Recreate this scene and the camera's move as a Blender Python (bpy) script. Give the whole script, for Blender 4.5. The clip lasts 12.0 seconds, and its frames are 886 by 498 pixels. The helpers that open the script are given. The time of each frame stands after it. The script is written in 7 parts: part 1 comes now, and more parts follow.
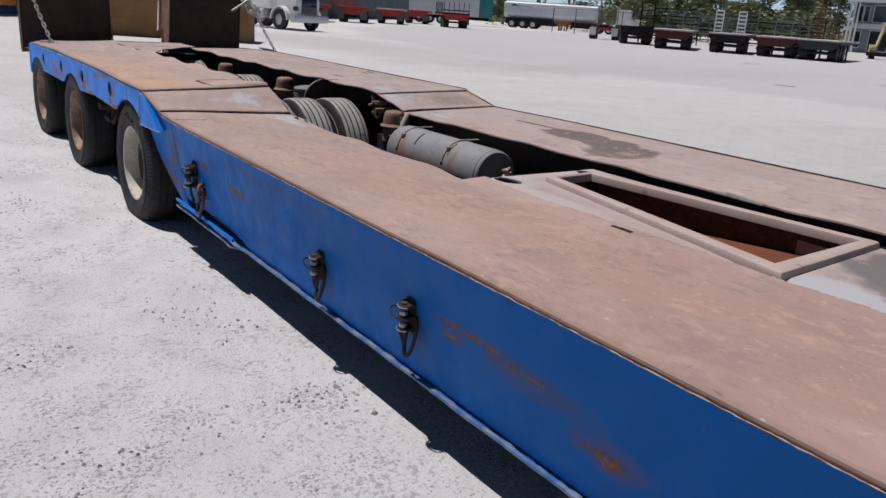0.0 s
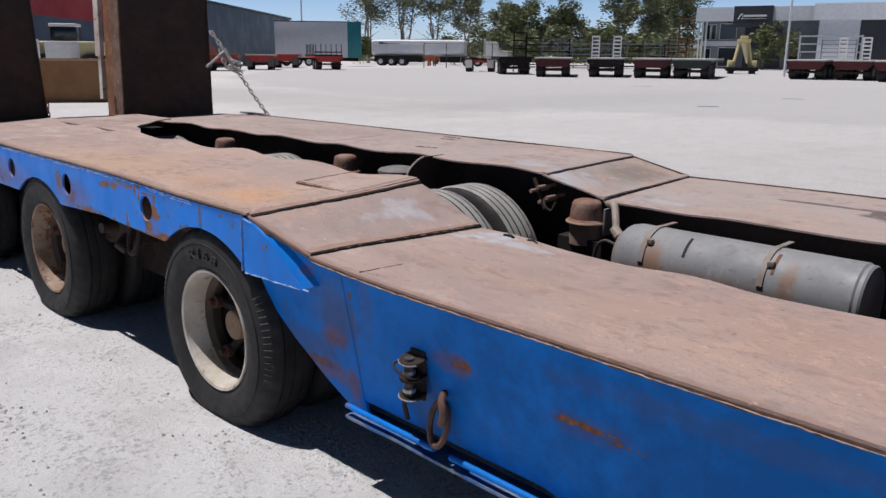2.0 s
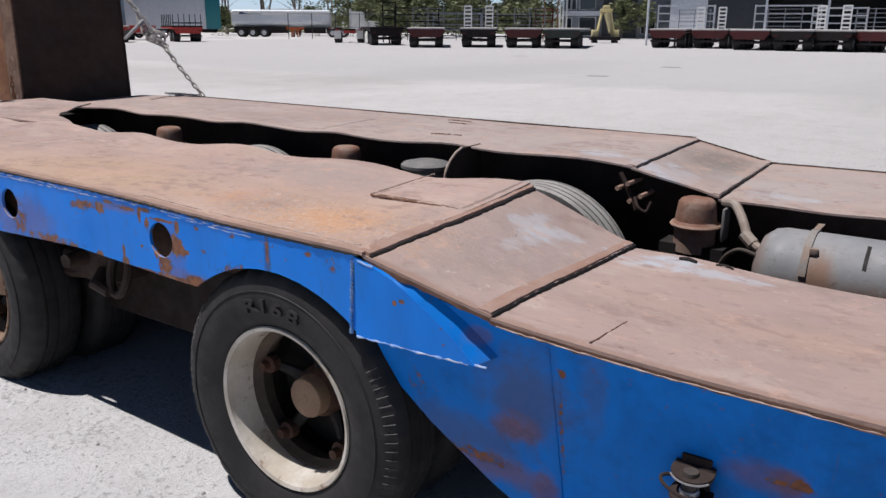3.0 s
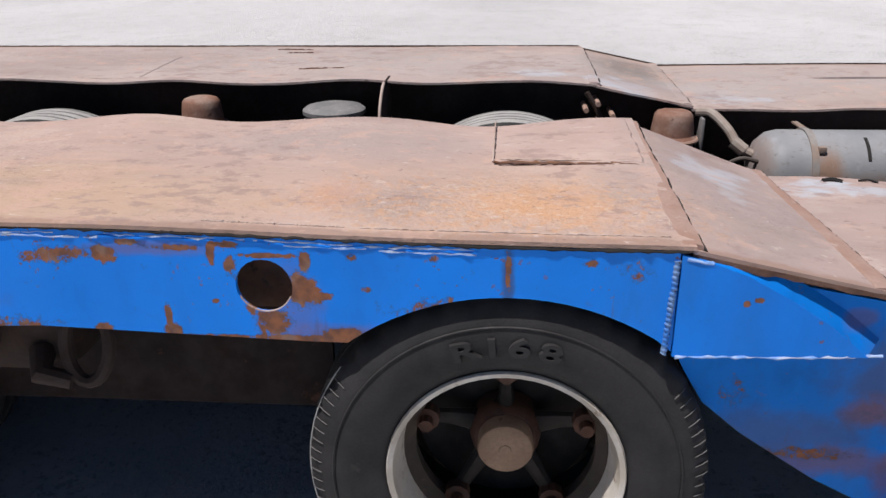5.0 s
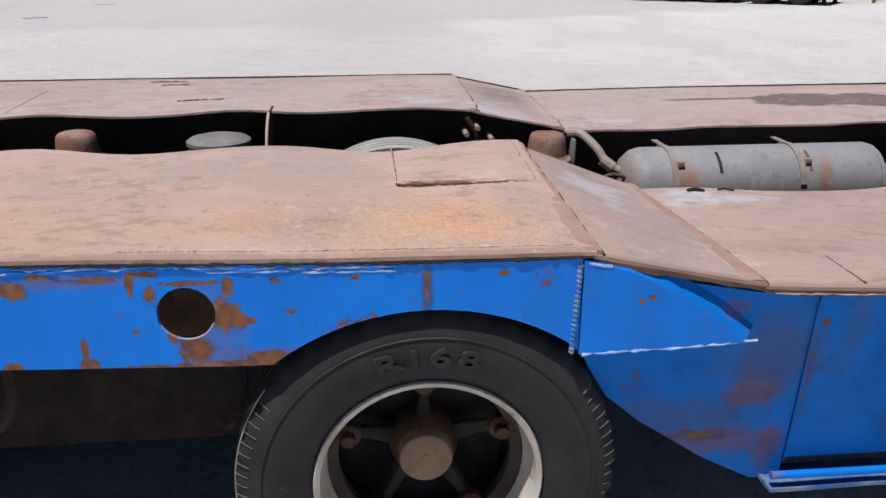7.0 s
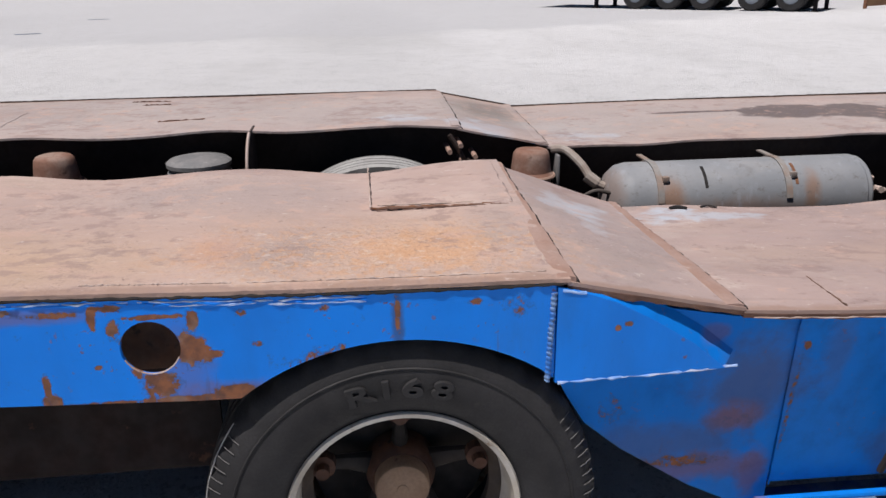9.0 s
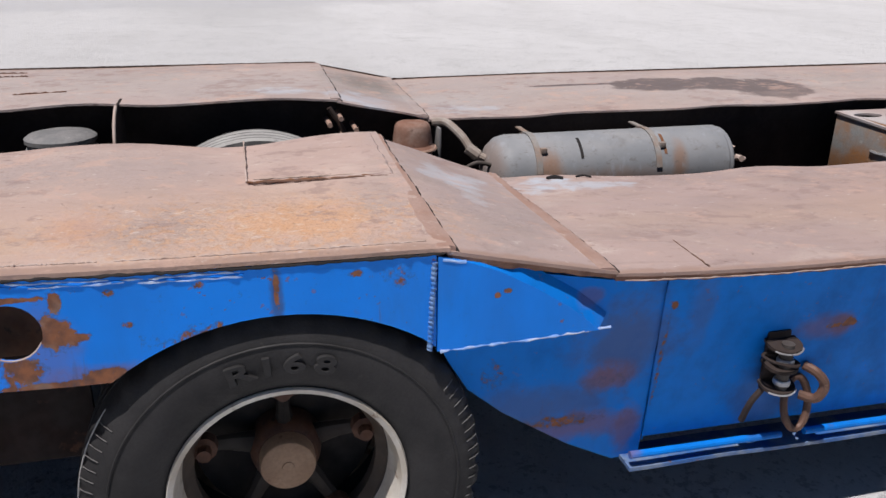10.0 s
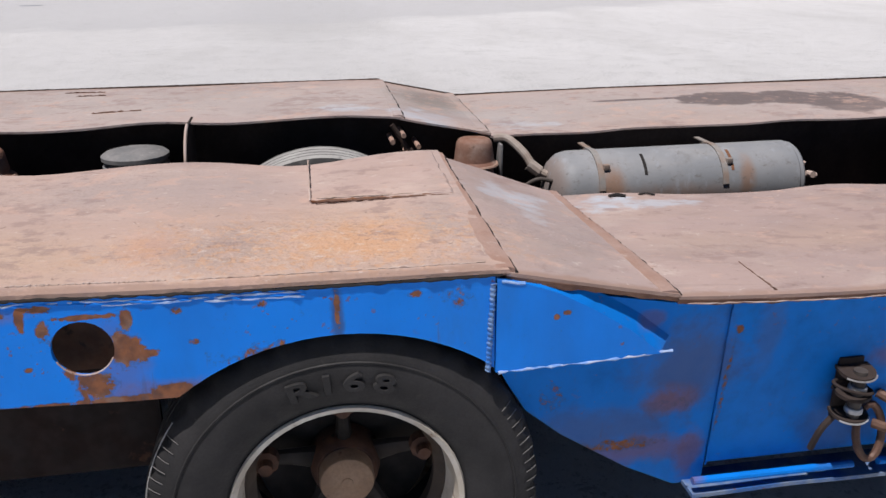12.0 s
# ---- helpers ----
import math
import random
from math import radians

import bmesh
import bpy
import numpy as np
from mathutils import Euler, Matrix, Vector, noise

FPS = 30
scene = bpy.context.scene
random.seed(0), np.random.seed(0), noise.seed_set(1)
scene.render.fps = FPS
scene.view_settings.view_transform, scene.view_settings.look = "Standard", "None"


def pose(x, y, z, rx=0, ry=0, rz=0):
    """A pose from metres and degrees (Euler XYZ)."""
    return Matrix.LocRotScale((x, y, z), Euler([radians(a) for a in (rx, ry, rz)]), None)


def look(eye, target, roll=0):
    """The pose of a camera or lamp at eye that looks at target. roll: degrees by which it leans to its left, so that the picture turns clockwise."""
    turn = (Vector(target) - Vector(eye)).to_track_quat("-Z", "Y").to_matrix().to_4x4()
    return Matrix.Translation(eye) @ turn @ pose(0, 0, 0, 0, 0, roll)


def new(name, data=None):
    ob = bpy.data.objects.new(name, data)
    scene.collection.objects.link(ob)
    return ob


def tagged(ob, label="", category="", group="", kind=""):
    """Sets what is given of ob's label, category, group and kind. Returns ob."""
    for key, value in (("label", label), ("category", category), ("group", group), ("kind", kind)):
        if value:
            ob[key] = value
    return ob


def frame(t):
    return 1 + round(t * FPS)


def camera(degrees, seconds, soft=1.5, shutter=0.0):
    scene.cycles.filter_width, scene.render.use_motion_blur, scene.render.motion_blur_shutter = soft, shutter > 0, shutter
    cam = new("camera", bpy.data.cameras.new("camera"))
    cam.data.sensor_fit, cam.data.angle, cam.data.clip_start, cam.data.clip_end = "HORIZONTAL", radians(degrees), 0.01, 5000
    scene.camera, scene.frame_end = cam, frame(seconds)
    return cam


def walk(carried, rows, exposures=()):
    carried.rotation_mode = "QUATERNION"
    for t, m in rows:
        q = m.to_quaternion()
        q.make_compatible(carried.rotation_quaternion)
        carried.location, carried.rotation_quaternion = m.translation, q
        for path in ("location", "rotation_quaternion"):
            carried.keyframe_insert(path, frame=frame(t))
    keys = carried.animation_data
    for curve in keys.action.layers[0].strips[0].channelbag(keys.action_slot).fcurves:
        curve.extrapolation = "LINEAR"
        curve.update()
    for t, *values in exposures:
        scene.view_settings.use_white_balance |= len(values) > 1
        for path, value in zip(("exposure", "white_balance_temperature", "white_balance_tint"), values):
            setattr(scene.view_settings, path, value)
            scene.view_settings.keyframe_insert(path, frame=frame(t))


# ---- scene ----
cam = camera(58.3, 12.0)
PATH = [
    (0, (-1.371, -4.485, 1.527), (-0.237, -2.942, 0.952), 4.0),
    (0.5, (-1.423, -3.834, 1.531), (-0.267, -2.288, 1.008), 2.9),
    (1, (-1.46, -3.11, 1.531), (-0.226, -1.612, 1.047), 2.2),
    (1.5, (-1.501, -2.465, 1.516), (-0.26, -0.969, 1.046), 0.7),
    (2, (-1.466, -1.787, 1.484), (-0.082, -0.425, 1.007), 0.5),
    (2.5, (-1.453, -1.194, 1.485), (-0.025, 0.117, 0.994), 1.7),
    (3, (-1.397, -0.585, 1.461), (0.184, 0.513, 0.919), 0.3),
    (3.2, (-1.368, -0.352, 1.438), (0.216, 0.729, 0.871), -2.3),
    (5, (-1.327, 0.957, 1.462), (0.52, 1.106, 0.71), -0.7),
    (5.5, (-1.386, 1.029, 1.464), (0.471, 0.927, 0.727), 1.4),
    (6, (-1.418, 1.03, 1.471), (0.434, 0.809, 0.751), 0.9),
    (6.5, (-1.416, 1.049, 1.47), (0.446, 0.821, 0.776), 0.3),
    (7, (-1.406, 1.056, 1.469), (0.463, 0.868, 0.782), -0.1),
    (9, (-1.37, 1.0, 1.492), (0.506, 0.805, 0.827), -0.8),
    (9.5, (-1.386, 0.999, 1.476), (0.45, 0.606, 0.787), -0.3),
    (10, (-1.37, 0.984, 1.481), (0.436, 0.516, 0.759), 0.7),
    (10.5, (-1.364, 0.986, 1.484), (0.439, 0.522, 0.754), 1.1),
    (11, (-1.364, 1.009, 1.489), (0.462, 0.627, 0.768), 0.8),
    (11.5, (-1.374, 1.017, 1.494), (0.467, 0.69, 0.785), 0.4),
    (12, (-1.37, 0.978, 1.501), (0.478, 0.661, 0.805), -0.5),
]
walk(cam, [(t, look(eye, target, roll)) for t, eye, target, roll in PATH], [(0.0, -0.04), (1.5, 0.01), (2.5, 0.10), (3.2, 0.18), (4.8, 0.35), (6.2, 0.27), (8.0, 0.23), (12.0, 0.27)])

# ---- light ----
SUN = Vector((-0.20, 0.28, 1.0)).normalized()
world = bpy.data.worlds.new("sky")
scene.world = world
world.use_nodes = True
sky = world.node_tree.nodes.new("ShaderNodeTexSky")
sky.sky_type, sky.sun_disc = "NISHITA", False
sky.sun_elevation, sky.sun_rotation = math.asin(SUN.z), math.atan2(SUN.x, SUN.y)
sky.dust_density, sky.ozone_density = 0.4, 1.5
tree = world.node_tree
height = tree.nodes.new("ShaderNodeSeparateXYZ")
tree.links.new(tree.nodes.new("ShaderNodeTexCoord").outputs["Generated"], height.inputs[0])
rise = tree.nodes.new("ShaderNodeMapRange")
rise.inputs[1].default_value, rise.inputs[2].default_value = 0.0, 0.24
tree.links.new(height.outputs[2], rise.inputs[0])
grade = tree.nodes.new("ShaderNodeMix")
grade.data_type = "RGBA"
grade.inputs[6].default_value, grade.inputs[7].default_value = (1.65, 2.05, 3.15, 1.0), (0.21, 0.26, 0.34, 1.0)
tree.links.new(rise.outputs[0], grade.inputs[0])
tint = tree.nodes.new("ShaderNodeMix")
tint.data_type, tint.blend_type = "RGBA", "MULTIPLY"
tint.inputs[0].default_value = 1.0
tree.links.new(sky.outputs[0], tint.inputs[6])
tree.links.new(grade.outputs[2], tint.inputs[7])
tree.links.new(tint.outputs[2], tree.nodes["Background"].inputs[0])
tree.nodes["Background"].inputs[1].default_value = 0.052
sun = new("sun", bpy.data.lights.new("sun", "SUN"))
sun.data.energy, sun.data.angle, sun.data.color = 4.08, radians(0.53), (1.0, 0.955, 0.952)
sun.matrix_world = look(SUN * 60, (0, 0, 0))

# ---- materials ----


class Nodes:
    """A small wrapper to write node materials in few lines."""

    def __init__(self, name):
        self.mat = bpy.data.materials.new(name)
        self.mat.use_nodes = True
        self.tree = self.mat.node_tree
        self.bsdf = self.tree.nodes["Principled BSDF"]
        self.where = self.node("ShaderNodeTexCoord").outputs["Object"]
        self.made = {}

    def node(self, kind, **values):
        n = self.tree.nodes.new(kind)
        for key, value in values.items():
            n.inputs[key].default_value = value
        return n

    def link(self, a, b):
        self.tree.links.new(a, b)

    def scaled(self, stretch):
        n = self.node("ShaderNodeMapping", Scale=stretch)
        self.link(self.where, n.inputs["Vector"])
        return n.outputs[0]

    def noise(self, scale, detail=4.0, rough=0.55, stretch=None, distort=0.0):
        key = (scale, detail, rough, stretch, distort)
        if key not in self.made:
            n = self.node("ShaderNodeTexNoise", Scale=scale, Detail=detail, Roughness=rough, Distortion=distort)
            self.link(self.scaled(stretch) if stretch else self.where, n.inputs["Vector"])
            self.made[key] = n.outputs["Fac"]
        return self.made[key]

    def ramp(self, value, low, high, a=0.0, b=1.0):
        n = self.node("ShaderNodeMapRange")
        n.interpolation_type = "SMOOTHSTEP"
        for i, v in zip((1, 2, 3, 4), (low, high, a, b)):
            n.inputs[i].default_value = v
        self.link(value, n.inputs[0])
        return n.outputs[0]

    def maths(self, how, a, b):
        n = self.node("ShaderNodeMath")
        n.operation = how
        for slot, v in zip(n.inputs, (a, b)):
            if isinstance(v, (int, float)):
                slot.default_value = v
            else:
                self.link(v, slot)
        return n.outputs[0]

    def mix(self, factor, a, b, blend="MIX"):
        n = self.tree.nodes.new("ShaderNodeMix")
        n.data_type, n.blend_type = "RGBA", blend
        for slot, v in zip((n.inputs[0], n.inputs[6], n.inputs[7]), (factor, a, b)):
            if isinstance(v, (int, float)):
                slot.default_value = v
            elif isinstance(v, tuple):
                slot.default_value = (*v, 1.0)
            else:
                self.link(v, slot)
        return n.outputs[2]

    def blot(self, centre, size, ragged=0.6, scale=9.0, soft=0.35):
        """A ragged stain of its own shape: 1 inside, 0 outside. size: its half axes in metres."""
        n = self.node("ShaderNodeMapping", Location=[-c / s for c, s in zip(centre, size)], Scale=[1 / s for s in size])
        self.link(self.where, n.inputs["Vector"])
        length = self.node("ShaderNodeVectorMath")
        length.operation = "LENGTH"
        self.link(n.outputs[0], length.inputs[0])
        edge = self.maths("ADD", length.outputs["Value"], self.maths("MULTIPLY", self.maths("SUBTRACT", self.noise(scale, 5, 0.65), 0.5), ragged * 2.5))
        return self.ramp(edge, 1.0 - soft, 1.0 + soft, 1.0, 0.0)

    def bump(self, value, strength, distance=0.01):
        n = self.node("ShaderNodeBump", Strength=strength, Distance=distance)
        self.link(value, n.inputs["Height"])
        if self.bsdf.inputs["Normal"].is_linked:
            self.link(self.bsdf.inputs["Normal"].links[0].from_socket, n.inputs["Normal"])
        self.link(n.outputs[0], self.bsdf.inputs["Normal"])

    def finish(self, colour, rough=0.7, metal=0.0, spec=0.5):
        if isinstance(colour, tuple):
            self.bsdf.inputs["Base Color"].default_value = (*colour, 1)
        else:
            self.link(colour, self.bsdf.inputs["Base Color"])
        if isinstance(rough, (int, float)):
            self.bsdf.inputs["Roughness"].default_value = rough
        else:
            self.link(rough, self.bsdf.inputs["Roughness"])
        self.bsdf.inputs["Metallic"].default_value = metal
        self.bsdf.inputs["Specular IOR Level"].default_value = spec
        return self.mat


def plain(name, a, b, scale=6.0, rough=0.7, metal=0.0, grime=None, amount=0.6, grain=60.0, relief=0.15, spec=0.4):
    """Two tones that drift into one another, a third one in ragged spots, and a fine relief."""
    n = Nodes(name)
    colour = n.mix(n.ramp(n.noise(scale, 5), 0.35, 0.65), a, b)
    if grime:
        colour = n.mix(n.ramp(n.noise(scale * 2.3, 6, 0.65), amount, amount + 0.1), colour, grime)
    colour = n.mix(n.ramp(n.noise(grain, 3), 0.3, 0.75, 0.0, 0.3), colour, tuple(0.6 * c for c in a))
    n.bump(n.noise(grain, 4), relief, 0.004)
    return n.finish(colour, n.ramp(n.noise(scale * 3, 4), 0.3, 0.7, max(rough - 0.1, 0.05), min(rough + 0.1, 1)), metal, spec)


RUST = (0.17, 0.07, 0.032)
RUST_DARK = (0.085, 0.042, 0.026)


def deck_material():
    """Bare deck steel under a film of rust and dust: drifting tones drawn out along the trailer, pits, scrapes, old paint."""
    n = Nodes("worn_deck_steel")
    along = (1.0, 0.5, 1.0)
    colour = n.mix(n.ramp(n.noise(1.2, 5), 0.36, 0.64), (0.395, 0.298, 0.272), (0.445, 0.33, 0.297))
    colour = n.mix(n.ramp(n.noise(1.7, 5, 0.6, (1.0, 0.45, 1.0)), 0.48, 0.66, 0, 0.7), colour, (0.285, 0.222, 0.212))
    colour = n.mix(n.ramp(n.noise(2.3, 6, 0.62, along), 0.46, 0.66, 0, 0.65), colour, (0.325, 0.268, 0.255))
    colour = n.mix(n.ramp(n.noise(3.4, 6, 0.62, along, 0.5), 0.53, 0.72, 0, 0.5), colour, (0.44, 0.335, 0.265))
    colour = n.mix(n.ramp(n.noise(4.6, 6, 0.62, along, 0.4), 0.57, 0.74, 0, 0.5), colour, (0.42, 0.25, 0.165))
    colour = n.mix(n.ramp(n.noise(6.0, 6, 0.65, along), 0.51, 0.66, 0, 0.8), colour, (0.515, 0.415, 0.365))
    colour = n.mix(n.ramp(n.noise(3.8, 6, 0.65, along, 0.6), 0.54, 0.68, 0, 0.75), colour, (0.315, 0.262, 0.225))
    colour = n.mix(n.ramp(n.noise(9.5, 6, 0.68, (1.0, 0.4, 1.0), 0.4), 0.55, 0.68, 0, 0.65), colour, (0.25, 0.185, 0.16))
    # broad tones lane by lane: peach ahead of the tail, mauve-grey past the bend, redder towards the front
    broad = (((0.4, 1.7, 0.93), (0.9, 1.15, 0.6), (0.46, 0.328, 0.268), 0.6), ((0.4, -3.8, 0.8), (1.0, 1.9, 0.6), (0.352, 0.226, 0.192), 0.85), ((0.45, -0.75, 0.84), (0.8, 0.9, 0.6), (0.335, 0.25, 0.226), 0.65),
             ((0.42, 0.44, 0.9), (0.46, 0.17, 0.4), (0.315, 0.262, 0.25), 0.6), ((2.1, 0.6, 0.9), (0.5, 3.8, 0.4), (0.385, 0.33, 0.308), 0.85), ((2.24, 0.43, 0.9), (0.28, 0.15, 0.3), (0.21, 0.18, 0.158), 0.8))
    # warm rust and scuffed patches by the bends
    warm = (((0.22, 0.98, 0.93), (0.20, 0.30, 0.3), (0.50, 0.345, 0.25), 0.65), ((0.19, 0.88, 0.93), (0.09, 0.14, 0.3), (0.55, 0.30, 0.155), 0.65), ((0.21, 1.30, 0.93), (0.08, 0.06, 0.3), (0.47, 0.26, 0.18), 0.6),
            ((0.15, 2.0, 0.93), (0.2, 0.5, 0.3), (0.46, 0.31, 0.20), 0.6), ((0.36, -0.5, 0.84), (0.1, 0.5, 0.3), (0.42, 0.30, 0.235), 0.5), ((0.5, -1.9, 0.83), (0.28, 1.0, 0.3), (0.42, 0.275, 0.212), 0.55), ((0.16, -0.95, 0.83), (0.10, 0.4, 0.3), (0.47, 0.34, 0.27), 0.5))
    cold = (((0.20, 1.17, 0.93), (0.12, 0.10, 0.3), (0.30, 0.235, 0.215), 0.6), ((0.45, 1.25, 0.93), (0.2, 0.3, 0.3), (0.40, 0.29, 0.25), 0.5), ((0.30, 0.70, 0.93), (0.14, 0.06, 0.3), (0.33, 0.27, 0.25), 0.5), ((0.62, 1.35, 0.95), (0.16, 0.35, 0.3), (0.345, 0.285, 0.27), 0.6),
            ((1.8, -0.4, 0.85), (0.2, 0.5, 0.3), (0.40, 0.31, 0.27), 0.5), ((1.85, 0.15, 0.86), (0.2, 0.3, 0.3), (0.40, 0.375, 0.365), 0.5))
    for patches in (broad, warm, cold):
        for centre, size, tone, much in patches:
            colour = n.mix(n.maths("MULTIPLY", n.blot(centre, size, 0.5, 5, 0.75), much), colour, tone)
    for centre, size, much in (((0.62, 0.46, 0.9), (0.14, 0.12, 0.3), 0.55), ((0.49, 0.44, 0.9), (0.14, 0.05, 0.3), 0.35), ((0.72, 0.17, 0.86), (0.10, 0.14, 0.3), 0.9), ((0.72, 0.0, 0.86), (0.06, 0.16, 0.3), 0.7),
                               ((1.80, 0.50, 0.9), (0.14, 0.17, 0.3), 1.0), ((1.83, 0.82, 0.93), (0.10, 0.16, 0.3), 0.7), ((1.85, 0.1, 0.9), (0.10, 0.17, 0.3), 0.6)):
        flakes = n.maths("ADD", n.noise(13, 7, 0.68, (1, 0.45, 1)), n.maths("MULTIPLY", n.blot(centre, size, 0.6, 6, 0.7), 0.36))
        colour = n.mix(n.ramp(flakes, 0.72, 0.90, 0, much), colour, (0.44, 0.465, 0.51))
    for centre, size in (((2.14, -1.02, 0.8), (0.15, 0.25, 0.3)), ((2.12, -1.30, 0.8), (0.14, 0.20, 0.3)), ((1.99, -1.50, 0.8), (0.22, 0.19, 0.3)), ((2.2, -0.6, 0.8), (0.022, 0.27, 0.3))):
        colour = n.mix(n.blot(centre, size, 0.5, 7, 0.12), colour, (0.15, 0.12, 0.114))
    # blistered orange rust and bare pale scale ahead of the bend
    blister = n.blot((0.17, 0.98, 0.93), (0.17, 0.36, 0.3), 0.6, 6, 0.6)
    n.bump(n.maths("MULTIPLY", n.noise(62, 4, 0.6), blister), 0.6, 0.010)
    colour = n.mix(n.maths("MULTIPLY", n.ramp(n.noise(38, 6, 0.7), 0.48, 0.58), n.maths("MULTIPLY", blister, 0.6)), colour, (0.52, 0.29, 0.16))
    colour = n.mix(n.maths("MULTIPLY", n.ramp(n.noise(46, 6, 0.7, (1, 1, 1), 0.4), 0.55, 0.63), n.maths("MULTIPLY", blister, 0.55)), colour, (0.56, 0.43, 0.34))
    colour = n.mix(n.maths("MULTIPLY", n.ramp(n.noise(52, 6, 0.7), 0.58, 0.66), n.maths("MULTIPLY", blister, 0.45)), colour, (0.20, 0.125, 0.09))
    # rust creeping in from the outer edges
    split = n.node("ShaderNodeSeparateXYZ")
    n.link(n.where, split.inputs[0])
    off = n.maths("ADD", n.maths("ABSOLUTE", n.maths("SUBTRACT", split.outputs[0], 1.25), 0.0), n.maths("MULTIPLY", n.noise(14, 5, 0.65), 0.055))
    colour = n.mix(n.ramp(off, 1.245, 1.268, 0, 0.75), colour, (0.30, 0.195, 0.15))
    # broad drifts of dust and wear
    colour = n.mix(n.ramp(n.noise(2.6, 6, 0.62, (1.0, 0.35, 1.0), 0.2), 0.50, 0.68, 0, 0.5), colour, (0.30, 0.222, 0.20))
    colour = n.mix(n.ramp(n.noise(2.0, 6, 0.62, (1.0, 0.4, 1.0), 0.3), 0.52, 0.70, 0, 0.5), colour, (0.475, 0.355, 0.305))
    # mottled spots in loose clusters
    spots = n.maths("ADD", n.noise(21, 6, 0.7, (1, 0.6, 1)), n.maths("MULTIPLY", n.noise(2.7, 4, 0.6), 0.5))
    colour = n.mix(n.ramp(spots, 0.80, 0.90, 0, 0.55), colour, (0.27, 0.19, 0.17))
    spots = n.maths("ADD", n.noise(17, 6, 0.7, (1, 0.6, 1), 0.4), n.maths("MULTIPLY", n.noise(2.2, 4, 0.6, (1, 1, 1), 0.4), 0.5))
    colour = n.mix(n.ramp(spots, 0.80, 0.90, 0, 0.5), colour, (0.50, 0.335, 0.27))
    # pits in fields of their own, crisp flecks, scrapes along the trailer, fine grain
    field = n.ramp(n.noise(2.1, 4, 0.6), 0.42, 0.62)
    pits = n.ramp(n.noise(105, 4, 0.7, (1, 0.8, 1)), 0.56, 0.62)
    colour = n.mix(n.maths("MULTIPLY", n.maths("MULTIPLY", pits, field), 0.26), colour, (0.17, 0.12, 0.105))
    colour = n.mix(n.maths("MULTIPLY", n.ramp(n.noise(48, 4, 0.65, (1, 0.5, 1), 0.3), 0.655, 0.69), 0.48), colour, (0.60, 0.51, 0.46))
    colour = n.mix(n.maths("MULTIPLY", n.ramp(n.noise(56, 4, 0.65, (1, 0.55, 1), 0.5), 0.66, 0.695), 0.55), colour, (0.15, 0.10, 0.085))
    colour = n.mix(n.ramp(n.noise(34, 5, 0.72, (1, 0.6, 1)), 0.56, 0.74, 0, 0.14), colour, (0.25, 0.18, 0.155))
    scrapes = n.ramp(n.noise(26, 3, 0.6, (3.2, 0.12, 1)), 0.64, 0.72, 0, 0.14)
    colour = n.mix(scrapes, colour, (0.56, 0.48, 0.44))
    colour = n.mix(n.ramp(n.noise(30, 4, 0.65, (2.6, 0.09, 1), 0.3), 0.65, 0.71, 0, 0.14), colour, (0.16, 0.115, 0.10))
    colour = n.mix(n.ramp(n.noise(230, 3, 0.7), 0.54, 0.74, 0, 0.18), colour, (0.20, 0.14, 0.11))
    n.bump(n.noise(6, 5, 0.6, (1, 0.5, 1)), 0.35, 0.02)
    n.bump(n.maths("MULTIPLY", n.noise(58, 3, 0.6, (1, 0.5, 1)), field), 0.4, 0.008)
    n.bump(n.noise(30, 6, 0.75, (1, 0.75, 1)), 0.2, 0.006)
    n.bump(n.maths("MULTIPLY", n.noise(105, 4, 0.7, (1, 0.8, 1)), n.maths("ADD", field, 0.15)), 0.4, 0.006)
    return n.finish(colour, n.ramp(n.noise(9, 4), 0.3, 0.7, 0.6, 0.85), 0.0, 0.35)


